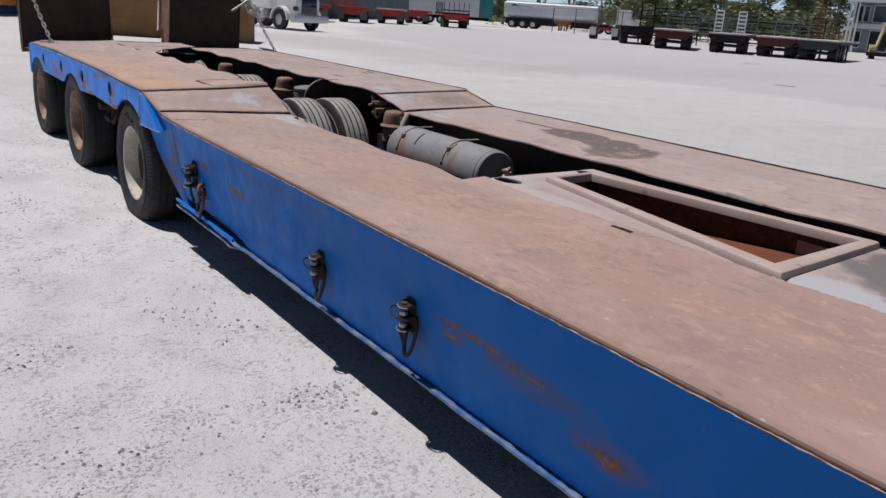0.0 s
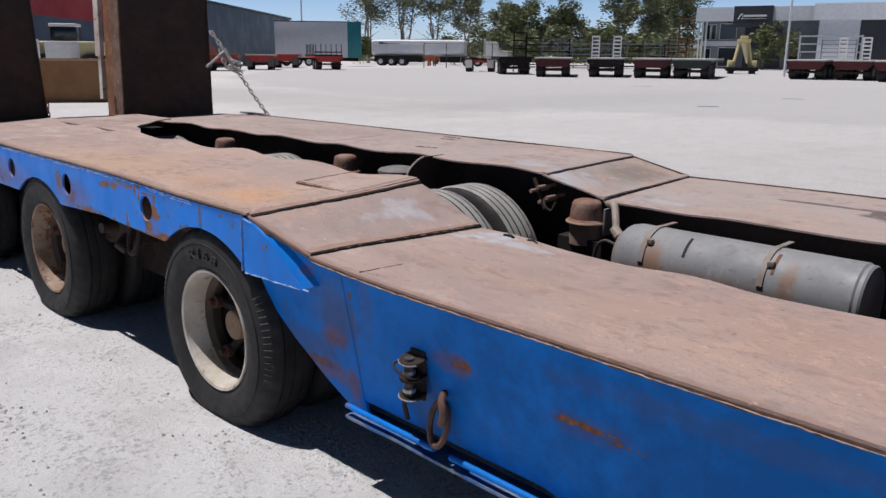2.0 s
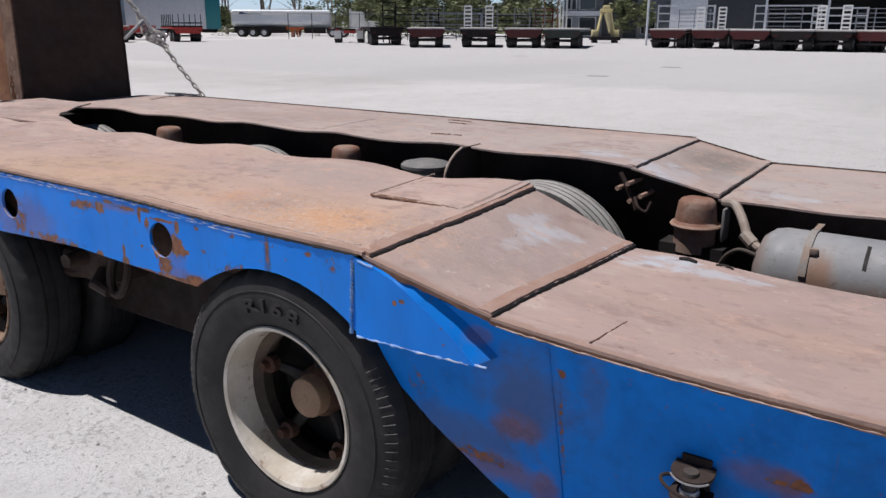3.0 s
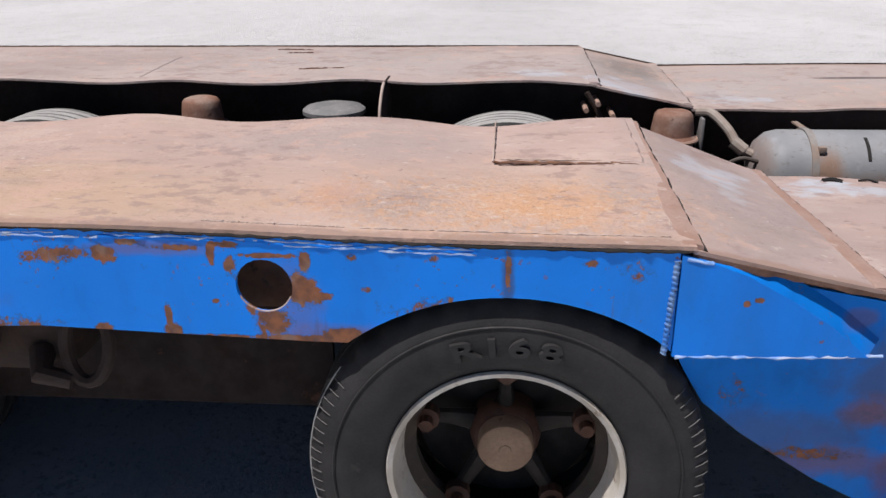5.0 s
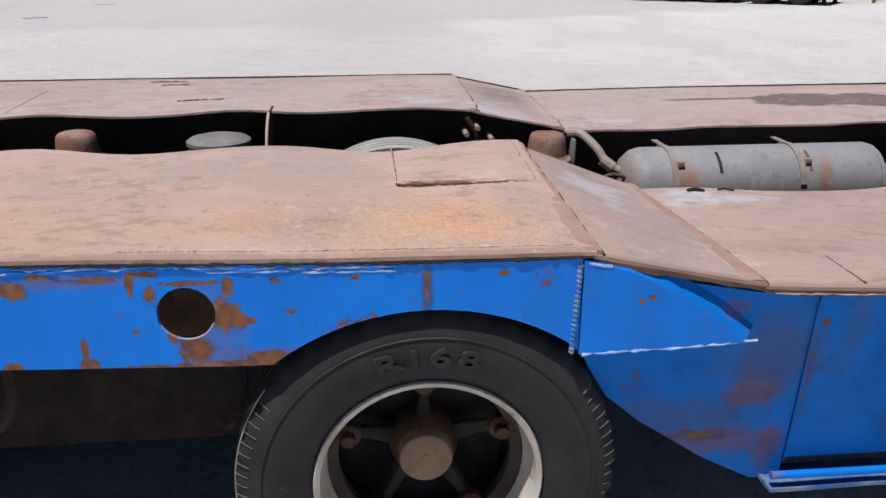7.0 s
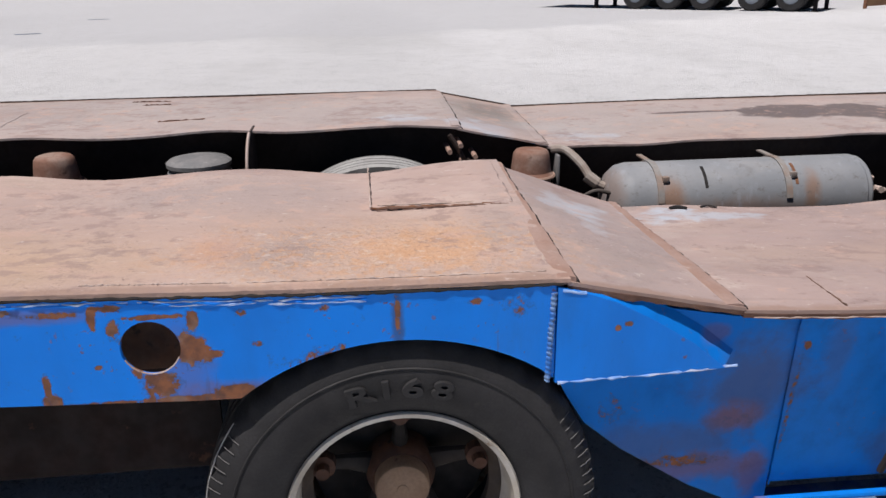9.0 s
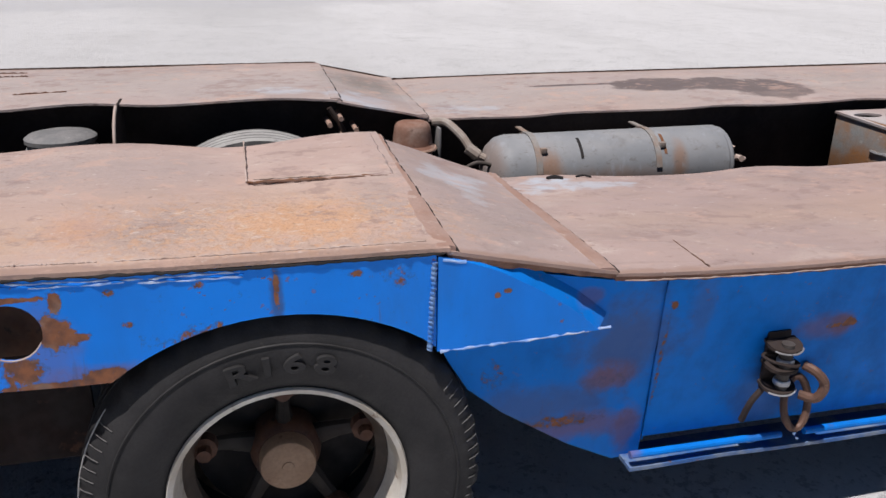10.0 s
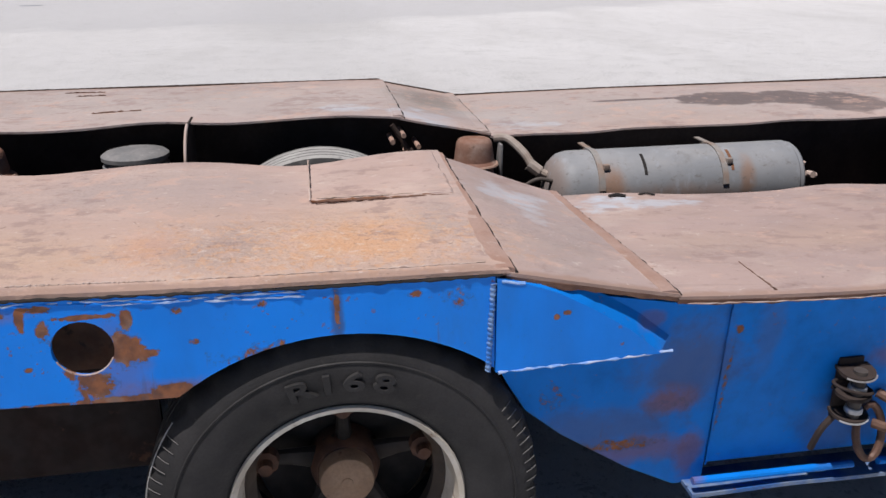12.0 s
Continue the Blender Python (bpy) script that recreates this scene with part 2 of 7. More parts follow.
def blue_material(name, rusty, smudges=(), gloss=0.13, tones=((0.003, 0.178, 0.66), (0.005, 0.205, 0.75))):
    """Blue enamel, chipped and rusting. rusty: hard flakes that this run of plate carries; smudges: soft broad rust and
    dirt films, and painted shade.
    """
    n = Nodes(name)
    colour = n.mix(n.ramp(n.noise(2.2, 4), 0.3, 0.7), *tones)
    colour = n.mix(n.ramp(n.noise(3.1, 5, 0.6, (1, 1, 0.35)), 0.5, 0.8, 0, 0.35), colour, (0.012, 0.10, 0.34))
    colour = n.mix(n.ramp(n.noise(5.2, 6, 0.65, (1, 1, 0.3)), 0.52, 0.75, 0, 0.35), colour, (0.02, 0.13, 0.40))
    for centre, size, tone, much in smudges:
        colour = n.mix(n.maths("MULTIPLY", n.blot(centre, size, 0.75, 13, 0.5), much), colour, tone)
    worn = None
    for y, z, ry, rz, much in rusty:
        stain = n.maths("MULTIPLY", n.blot((0, y, z), (0.3, ry, rz), 0.75, 26, 0.6), 0.36 * much)
        worn = stain if worn is None else n.maths("MAXIMUM", worn, stain)
    grit = n.maths("ADD", n.maths("MULTIPLY", n.noise(30, 9, 0.72), 0.6), n.maths("MULTIPLY", n.noise(85, 6, 0.7), 0.4))
    flaked = n.ramp(n.maths("ADD", grit, worn), 0.665, 0.715)
    halo = n.ramp(n.maths("ADD", grit, worn), 0.58, 0.69, 0, 0.5)
    colour = n.mix(halo, colour, (0.045, 0.085, 0.17))
    rust = n.mix(n.ramp(n.noise(45, 5), 0.3, 0.7), (0.27, 0.105, 0.048), (0.135, 0.062, 0.042))
    colour = n.mix(flaked, colour, n.mix(n.ramp(n.noise(18, 5), 0.5, 0.7, 0, 0.5), rust, (0.30, 0.20, 0.15)))
    specks = n.maths("MULTIPLY", n.ramp(n.noise(62, 3, 0.6), 0.645, 0.68), n.ramp(n.noise(4.5, 4, 0.6), 0.46, 0.58))
    colour = n.mix(n.maths("MULTIPLY", specks, 0.85 if gloss > 0.2 else 0.35), colour, (0.17, 0.075, 0.045))
    runs = n.maths("MULTIPLY", n.ramp(n.noise(34, 4, 0.6, (1, 1, 0.10)), 0.62, 0.72), n.ramp(n.noise(6, 4, 0.6), 0.48, 0.62, 0, 0.4))
    colour = n.mix(runs, colour, (0.10, 0.08, 0.09))
    n.bump(n.maths("SUBTRACT", 1.0, flaked), 0.35, 0.002)
    colour = n.mix(n.ramp(n.noise(90, 4, 0.7), 0.6, 0.8, 0, 0.25), colour, (0.012, 0.10, 0.34))
    n.bump(n.noise(4.5, 3), 0.12, 0.02)
    n.bump(n.noise(70, 4, 0.6), 0.12, 0.003)
    return n.finish(colour, n.ramp(n.noise(8, 4), 0.3, 0.75, 0.40, 0.62), 0.0, gloss)


def ground_material():
    n = Nodes("pale_crushed_limestone")
    colour = n.mix(n.ramp(n.noise(0.06, 5, 0.6), 0.35, 0.65), (0.56, 0.55, 0.545), (0.63, 0.62, 0.615))
    colour = n.mix(n.ramp(n.noise(0.55, 6, 0.6, (0.35, 1, 1)), 0.45, 0.75, 0, 0.45), colour, (0.46, 0.45, 0.44))
    colour = n.mix(n.ramp(n.noise(2.6, 6, 0.65), 0.55, 0.75, 0, 0.5), colour, (0.60, 0.595, 0.59))
    colour = n.mix(n.ramp(n.noise(38, 6, 0.75), 0.50, 0.70, 0, 0.65), colour, (0.36, 0.355, 0.35))
    colour = n.mix(n.ramp(n.noise(75, 5, 0.75), 0.62, 0.68, 0, 0.8), colour, (0.17, 0.165, 0.16))
    for centre, size, tone, much in (((21.0, 14.0, 0), (9.0, 2.6, 5.0), (0.37, 0.365, 0.36), 0.6), ((14.0, 22.0, 0), (3.0, 9.0, 5.0), (0.40, 0.39, 0.385), 0.5),
                                     ((30.0, 16.0, 0), (1.6, 1.4, 5.0), (0.52, 0.40, 0.31), 0.5), ((24.0, 1.0, 0), (12.0, 2.0, 5.0), (0.39, 0.385, 0.38), 0.5)):
        colour = n.mix(n.maths("MULTIPLY", n.blot(centre, size, 0.5, 0.4, 0.5), much), colour, tone)
    colour = n.mix(n.maths("MULTIPLY", n.blot((62.0, 14.0, 0), (45.0, 50.0, 50.0), 0.05, 0.35, 0.02), 0.75), colour, (0.455, 0.45, 0.455))
    chalk = n.maths("MULTIPLY", n.blot((-3.5, 0.5, 0), (4.6, 9.0, 5.0), 0.4, 0.5, 0.3), n.ramp(n.noise(2.0, 6, 0.7), 0.36, 0.58, 0.35, 1.0))
    colour = n.mix(n.maths("MULTIPLY", chalk, 0.8), colour, (0.735, 0.73, 0.735))
    flecks = n.maths("ADD", n.noise(40, 5, 0.72), n.maths("MULTIPLY", n.noise(2.6, 5, 0.65), 0.45))
    colour = n.mix(n.ramp(flecks, 0.775, 0.85, 0, 0.7), colour, (0.36, 0.355, 0.35))
    clusters = n.maths("ADD", n.noise(68, 4, 0.65), n.maths("MULTIPLY", n.noise(3.4, 5, 0.65), 0.5))
    colour = n.mix(n.maths("MULTIPLY", n.ramp(clusters, 0.835, 0.875, 0, 0.75), n.blot((-2.6, -3.8, 0), (3.6, 3.4, 5.0), 0.4, 0.5, 0.3)), colour, (0.25, 0.245, 0.24))
    n.bump(n.noise(3.5, 5), 0.5, 0.02)
    n.bump(n.noise(45, 6, 0.75), 0.9, 0.02)
    return n.finish(colour, 0.92, 0.0, 0.2)


def cover_material():
    """Scuffed cover plate: dusty grey-pink steel, chalky round the holes, a strip of pale paint and a dark scraped field at the front."""
    n = Nodes("scuffed_cover_plate")
    colour = n.mix(n.ramp(n.noise(2.4, 6, 0.62), 0.36, 0.64), (0.372, 0.292, 0.272), (0.405, 0.335, 0.315))
    colour = n.mix(n.ramp(n.noise(7.0, 6, 0.66, (1, 0.4, 1)), 0.50, 0.68, 0, 0.6), colour, (0.33, 0.27, 0.252))
    for centre, size in (((1.02, -1.72, 0.79), (0.13, 0.13, 0.3)), ((1.50, -1.69, 0.79), (0.18, 0.08, 0.3)), ((1.1, -1.66, 0.79), (0.5, 0.05, 0.3)), ((0.98, -2.05, 0.79), (0.05, 0.25, 0.3))):
        colour = n.mix(n.maths("MULTIPLY", n.blot(centre, size, 0.5, 9, 0.5), 0.5), colour, (0.46, 0.43, 0.422))
    colour = n.mix(n.maths("MULTIPLY", n.blot((1.02, -3.32, 0.78), (0.11, 0.22, 0.3), 0.5, 9, 0.3), 0.75), colour, (0.425, 0.44, 0.475))
    colour = n.mix(n.blot((1.50, -3.50, 0.78), (0.40, 0.38, 0.3), 0.35, 6, 0.12), colour, (0.165, 0.15, 0.15))
    colour = n.mix(n.ramp(n.noise(60, 5, 0.7, (1, 0.6, 1)), 0.58, 0.70, 0, 0.4), colour, (0.26, 0.21, 0.19))
    n.bump(n.noise(30, 6, 0.7), 0.2, 0.006)
    return n.finish(colour, n.ramp(n.noise(9, 4), 0.3, 0.7, 0.6, 0.85), 0.0, 0.35)


RUST_FILM, DIRT_FILM = (0.21, 0.09, 0.055), (0.095, 0.095, 0.135)
DECK = deck_material()
RUST_BY_HOLE = [(1.495, 0.912, 0.010, 0.022, 0.9), (1.475, 0.926, 0.032, 0.007, 0.75), (1.462, 0.882, 0.012, 0.018, 0.85), (1.437, 0.862, 0.022, 0.010, 0.75), (1.385, 0.905, 0.046, 0.005, 0.9),
                (1.318, 0.893, 0.010, 0.022, 0.9), (1.330, 0.835, 0.034, 0.030, 1.0), (1.300, 0.825, 0.032, 0.009, 0.85), (1.385, 0.762, 0.034, 0.028, 0.8), (1.43, 0.80, 0.010, 0.024, 0.7)]
RUST_ON_TOP = [(1.702, 0.904, 0.022, 0.018, 0.85), (1.65, 0.928, 0.022, 0.008, 0.75), (1.57, 0.918, 0.070, 0.007, 0.65), (1.232, 0.905, 0.012, 0.010, 0.7), (1.08, 0.905, 0.012, 0.009, 0.7),
               (0.945, 0.88, 0.006, 0.040, 0.75), (0.80, 0.90, 0.015, 0.008, 0.65), (1.80, 0.90, 0.07, 0.02, 0.7), (0.72, 0.885, 0.03, 0.02, 0.5), (2.36, 0.85, 0.04, 0.06, 0.6)]
RUST_BELOW = [(1.345, 0.735, 0.095, 0.009, 0.9), (1.255, 0.738, 0.040, 0.022, 1.0), (1.592, 0.775, 0.007, 0.030, 0.95), (1.588, 0.745, 0.018, 0.014, 0.95), (1.73, 0.748, 0.02, 0.01, 0.7),
              (1.50, 0.735, 0.12, 0.005, 0.6), (2.0, 0.752, 0.18, 0.02, 0.65), (1.206, 0.84, 0.012, 0.007, 0.7), (1.496, 0.81, 0.008, 0.005, 0.75), (1.05, 0.80, 0.10, 0.025, 0.5)]
RUST_TAIL = [(2.2, 0.79, 0.05, 0.07, 0.55), (3.3, 0.78, 0.2, 0.05, 0.5), (3.9, 0.78, 0.1, 0.07, 0.4), (0.497, 0.836, 0.010, 0.007, 0.95), (0.517, 0.829, 0.007, 0.006, 0.95), (0.80, 0.79, 0.05, 0.02, 0.45)]
BLUE_REAR = blue_material("chipped_blue_paint_rear", RUST_BY_HOLE + RUST_ON_TOP + RUST_BELOW + RUST_TAIL,
                          [((0, 1.26, 0.74), (0.3, 0.10, 0.025), RUST_FILM, 0.5), ((0, 0.945, 0.86), (0.3, 0.010, 0.07), (0.05, 0.05, 0.06), 0.6), ((0, 1.36, 0.80), (0.3, 0.06, 0.08), RUST_FILM, 0.3), ((0, 1.60, 0.915), (0.3, 0.10, 0.014), RUST_FILM, 0.45), ((0, 2.2, 0.80), (0.3, 0.2, 0.08), RUST_FILM, 0.4), ((0, 3.2, 0.80), (0.3, 0.4, 0.08), RUST_FILM, 0.35)], 0.25, ((0.002, 0.195, 0.74), (0.003, 0.225, 0.84)))
RUST_LOW_DECK = [(0.21, 0.56, 0.05, 0.02, 0.4), (0.33, 0.45, 0.10, 0.02, 0.55), (0.50, 0.61, 0.03, 0.04, 0.4), (-0.395, 0.642, 0.022, 0.014, 0.9), (-0.36, 0.638, 0.04, 0.008, 0.6), (-0.78, 0.60, 0.10, 0.012, 0.7), (-0.90, 0.585, 0.06, 0.006, 0.6),
                 (-2.72, 0.57, 0.24, 0.012, 0.58), (-2.95, 0.545, 0.16, 0.012, 0.58), (-3.3, 0.44, 0.10, 0.03, 0.55), (-2.60, 0.525, 0.03, 0.010, 0.7), (-0.06, 0.82, 0.02, 0.012, 0.5), (0.095, 0.745, 0.01, 0.012, 0.6), (0.10, 0.60, 0.006, 0.15, 0.45)]
# deeper blue than the rear, plus one broad dark patch: shade in the paint
BLUE_FRONT = blue_material("chipped_shaded_blue_paint_front", RUST_LOW_DECK,
                           [((0, 0.19, 0.66), (0.3, 0.11, 0.11), DIRT_FILM, 0.6), ((0, 0.22, 0.565), (0.3, 0.06, 0.04), RUST_FILM, 0.7), ((0, 0.40, 0.50), (0.3, 0.20, 0.06), DIRT_FILM, 0.5),
                            ((0, 0.28, 0.43), (0.3, 0.12, 0.04), RUST_FILM, 0.6), ((0, 0.15, 0.40), (0.3, 0.03, 0.07), RUST_FILM, 0.6), ((0, 0.30, 0.79), (0.3, 0.03, 0.02), RUST_FILM, 0.4),
                            ((0, -0.33, 0.637), (0.3, 0.08, 0.03), RUST_FILM, 0.55), ((0, -0.375, 0.642), (0.3, 0.035, 0.03), RUST_FILM, 0.8), ((0, 0.02, 0.72), (0.3, 0.03, 0.10), DIRT_FILM, 0.35),
                            ((0, -0.22, 0.46), (0.3, 0.10, 0.10), DIRT_FILM, 0.4), ((0, -0.80, 0.595), (0.3, 0.12, 0.03), RUST_FILM, 0.4), ((0, -1.72, 0.45), (0.3, 0.08, 0.10), DIRT_FILM, 0.5),
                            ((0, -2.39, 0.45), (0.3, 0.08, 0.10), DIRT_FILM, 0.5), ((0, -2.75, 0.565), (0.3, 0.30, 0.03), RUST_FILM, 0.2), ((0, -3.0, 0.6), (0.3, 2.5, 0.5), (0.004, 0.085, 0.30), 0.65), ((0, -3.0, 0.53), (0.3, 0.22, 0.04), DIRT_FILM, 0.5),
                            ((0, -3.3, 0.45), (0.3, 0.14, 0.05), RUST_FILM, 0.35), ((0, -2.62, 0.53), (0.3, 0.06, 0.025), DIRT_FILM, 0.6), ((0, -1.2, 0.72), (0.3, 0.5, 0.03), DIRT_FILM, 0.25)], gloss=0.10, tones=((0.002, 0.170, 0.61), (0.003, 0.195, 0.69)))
BOX_END = plain("rust_blotched_grey_paint", (0.33, 0.335, 0.325), (0.42, 0.19, 0.07), 5, 0.65, 0.0, (0.55, 0.52, 0.47), 0.60, 90, 0.3)
COVER = cover_material()
RIM_STEEL = plain("rust_filmed_rim_steel", (0.43, 0.33, 0.295), (0.47, 0.38, 0.345), 5, 0.7, 0.0, (0.32, 0.21, 0.17), 0.6, 110, 0.3)
BLUE_BARE = plain("scuffed_blue_edge", (0.03, 0.115, 0.33), (0.19, 0.235, 0.30), 14, 0.5, 0.0, RUST, 0.62)
SEAM = plain("painted_seam_weld", (0.02, 0.16, 0.52), (0.16, 0.26, 0.44), 40, 0.45, 0.0, (0.05, 0.05, 0.06), 0.6)
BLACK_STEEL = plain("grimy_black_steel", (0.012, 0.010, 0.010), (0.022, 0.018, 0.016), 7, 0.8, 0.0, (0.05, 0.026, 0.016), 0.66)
BARREL = plain("shaded_grimy_rim_barrel", (0.055, 0.042, 0.034), (0.10, 0.07, 0.05), 8, 0.75, 0.0, (0.20, 0.13, 0.09), 0.62)
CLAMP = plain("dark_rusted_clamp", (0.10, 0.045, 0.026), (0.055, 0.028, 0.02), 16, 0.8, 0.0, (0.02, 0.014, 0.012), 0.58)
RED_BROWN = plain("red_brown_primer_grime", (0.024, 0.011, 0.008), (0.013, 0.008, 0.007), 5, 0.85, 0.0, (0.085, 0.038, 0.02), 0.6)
RING = plain("dark_rusty_ring_steel", (0.13, 0.07, 0.048), (0.075, 0.042, 0.032), 20, 0.6, 0.2, (0.22, 0.13, 0.09), 0.6)
CAN = plain("red_brown_rusted_can", (0.22, 0.11, 0.075), (0.33, 0.235, 0.19), 9, 0.75, 0.0, (0.10, 0.05, 0.035), 0.6, 110, 0.4)
# for black fittings, and for the gap, whose shade is put into this colour
NEAR_BLACK = plain("near_black_steel", (0.034, 0.026, 0.024), (0.05, 0.037, 0.032), 7, 0.85, 0.0, (0.05, 0.028, 0.02), 0.66, 60, 0.2, 0.15)
SPOKE = plain("oily_dark_spoke_paint", (0.010, 0.008, 0.007), (0.018, 0.012, 0.010), 9, 0.7, 0.0, (0.075, 0.036, 0.02), 0.64)
BROWN_STEEL = plain("dark_brown_rusted_steel", (0.032, 0.020, 0.016), (0.050, 0.028, 0.020), 4, 0.8, 0.0, (0.085, 0.036, 0.02), 0.64, 90, 0.3)
PAD = plain("orange_block_paint", (0.50, 0.17, 0.03), (0.42, 0.20, 0.05), 5, 0.6, 0.0, RUST, 0.62)
RAMP_EDGE = plain("scuffed_brown_ramp_edge", (0.20, 0.125, 0.085), (0.12, 0.065, 0.045), 9, 0.75, 0.0, (0.36, 0.29, 0.24), 0.6, 100, 0.4)
PROP = plain("peeling_pale_prop_paint", (0.62, 0.58, 0.54), (0.42, 0.33, 0.28), 7, 0.6, 0.0, RUST, 0.56, 60, 0.3)
RUSTY = plain("rusted_steel", RUST, (0.26, 0.125, 0.065), 9, 0.8, 0.0, RUST_DARK, 0.6, 110, 0.4)
RUSTY_PINK = plain("rust_filmed_steel", (0.33, 0.22, 0.175), (0.42, 0.27, 0.20), 8, 0.75, 0.0, RUST, 0.63, 120, 0.35)
PALE_RUST = plain("pale_worn_rust", (0.50, 0.40, 0.35), (0.36, 0.24, 0.18), 20, 0.5, 0.0, RUST, 0.6)
LIP = plain("rusted_deck_lip", (0.095, 0.045, 0.03), (0.165, 0.09, 0.062), 10, 0.75, 0.0, (0.06, 0.035, 0.025), 0.6, 100, 0.5)
BAND = plain("brown_rust_weld_band", (0.372, 0.252, 0.208), (0.33, 0.202, 0.155), 9, 0.75, 0.0, (0.46, 0.36, 0.31), 0.58, 120, 0.4)
EDGE_PALE = plain("pale_worn_weld", (0.50, 0.40, 0.35), (0.42, 0.31, 0.25), 16, 0.7, 0.0, (0.34, 0.22, 0.16), 0.6, 120, 0.3)
WELD = plain("painted_weld_bead", (0.20, 0.38, 0.76), (0.55, 0.63, 0.74), 30, 0.4, 0.0, RUST, 0.68, 200, 0.3)
RUBBER = plain("dusty_tyre_rubber", (0.022, 0.021, 0.021), (0.034, 0.032, 0.032), 7, 0.66, 0.0, (0.050, 0.045, 0.042), 0.62, 160, 0.25, 0.25)
RUBBER_PALE = plain("dust_caked_tyre_rubber", (0.30, 0.29, 0.278), (0.40, 0.39, 0.372), 8, 0.9, 0.0, (0.10, 0.096, 0.092), 0.6, 160, 0.25, 0.2)
DUST_GREY = plain("dust_greyed_rubber", (0.13, 0.125, 0.12), (0.085, 0.08, 0.078), 14, 0.9, 0.0, (0.05, 0.048, 0.046), 0.58)
RIM_PAINT = plain("dusty_cream_rim_paint", (0.60, 0.56, 0.50), (0.44, 0.385, 0.31), 8, 0.5, 0.0, (0.20, 0.12, 0.07), 0.58, 90, 0.2)
RIM_RUST = plain("rust_stained_rim_paint", (0.21, 0.135, 0.09), (0.36, 0.27, 0.2), 7, 0.7, 0.0, RUST, 0.5, 90, 0.3)
HUB_DIRT = plain("dust_brown_hub_paint", (0.25, 0.16, 0.105), (0.31, 0.205, 0.135), 16, 0.85, 0.0, (0.16, 0.09, 0.055), 0.62, 120, 0.3)


def tank_material():
    n = Nodes("weathered_grey_tank_paint")
    colour = n.mix(n.ramp(n.noise(4, 5), 0.35, 0.65), (0.218, 0.226, 0.237), (0.265, 0.268, 0.275))
    colour = n.mix(n.ramp(n.noise(7, 6, 0.65, (1, 0.3, 1)), 0.5, 0.72, 0, 0.6), colour, (0.30, 0.29, 0.28))
    colour = n.mix(n.ramp(n.noise(9, 6, 0.65), 0.56, 0.75, 0, 0.6), colour, (0.165, 0.155, 0.15))
    for centre, size, much in (((1.4, -0.165, 0.65), (0.12, 0.045, 0.08), 0.8), ((1.4, -0.72, 0.66), (0.12, 0.03, 0.08), 0.7), ((1.4, -0.40, 0.60), (0.3, 0.3, 0.05), 0.5), ((1.4, 0.07, 0.66), (0.3, 0.05, 0.2), 0.4)):
        colour = n.mix(n.maths("MULTIPLY", n.blot(centre, size, 0.5, 10, 0.6), much), colour, (0.27, 0.15, 0.09))
    colour = n.mix(n.ramp(n.noise(22, 6, 0.7, (1, 1, 0.4)), 0.54, 0.68, 0, 0.5), colour, (0.31, 0.325, 0.35))
    colour = n.mix(n.ramp(n.noise(40, 6, 0.75, (1, 0.6, 1)), 0.56, 0.68, 0, 0.6), colour, (0.13, 0.112, 0.10))
    n.bump(n.noise(70, 4, 0.6), 0.15, 0.003)
    return n.finish(colour, n.ramp(n.noise(9, 4), 0.3, 0.7, 0.5, 0.75), 0.0, 0.4)


TANK_PAINT = tank_material()
BAG = plain("dusty_grey_air_bag_plate", (0.16, 0.16, 0.16), (0.22, 0.21, 0.205), 12, 0.7, 0.0, (0.30, 0.29, 0.28), 0.6)
TANK_DARK = plain("dark_tank_end", (0.05, 0.042, 0.038), (0.085, 0.07, 0.06), 9, 0.75)
STRAP = plain("rust_streaked_strap", (0.27, 0.255, 0.24), (0.27, 0.19, 0.145), 14, 0.7, 0.0, (0.36, 0.34, 0.32), 0.6)
HOSE = plain("pale_air_hose", (0.36, 0.31, 0.27), (0.28, 0.22, 0.18), 20, 0.7)
CHAIN_STEEL = plain("galvanised_chain_steel", (0.62, 0.60, 0.58), (0.40, 0.36, 0.32), 40, 0.4, 0.3, RUST, 0.62)
WELL_RUST = plain("orange_rusted_well", (0.17, 0.052, 0.020), (0.10, 0.034, 0.018), 4, 0.9, 0.0, (0.19, 0.07, 0.025), 0.6, 70, 0.4)
BARE = plain("bright_bare_steel", (0.50, 0.50, 0.50), (0.36, 0.34, 0.33), 20, 0.35, 0.5, RUST, 0.66)
GROUND = ground_material()
STONE = plain("limestone_chips", (0.40, 0.39, 0.38), (0.27, 0.265, 0.26), 7, 0.9, 0.0, (0.15, 0.146, 0.142), 0.58, 40, 0.3)
YARD_RED = plain("faded_red_paint", (0.44, 0.04, 0.032), (0.34, 0.034, 0.028), 0.8, 0.55, 0.0, (0.20, 0.12, 0.10), 0.66, 12)
YARD_MAROON = plain("dull_maroon_paint", (0.075, 0.009, 0.010), (0.05, 0.010, 0.010), 0.8, 0.6, 0.0, (0.10, 0.06, 0.05), 0.66, 12)
YARD_WHITE = plain("white_vehicle_paint", (0.78, 0.78, 0.77), (0.70, 0.70, 0.70), 0.7, 0.4, 0.0, (0.5, 0.49, 0.48), 0.7, 10, 0.05)
YARD_GREEN = plain("dark_green_paint", (0.016, 0.022, 0.020), (0.022, 0.03, 0.026), 0.8, 0.6, 0.0, (0.10, 0.08, 0.06), 0.7, 12)
YARD_DARK = plain("dark_chassis_paint", (0.012, 0.010, 0.011), (0.02, 0.016, 0.016), 1.0, 0.75, spec=0.2)
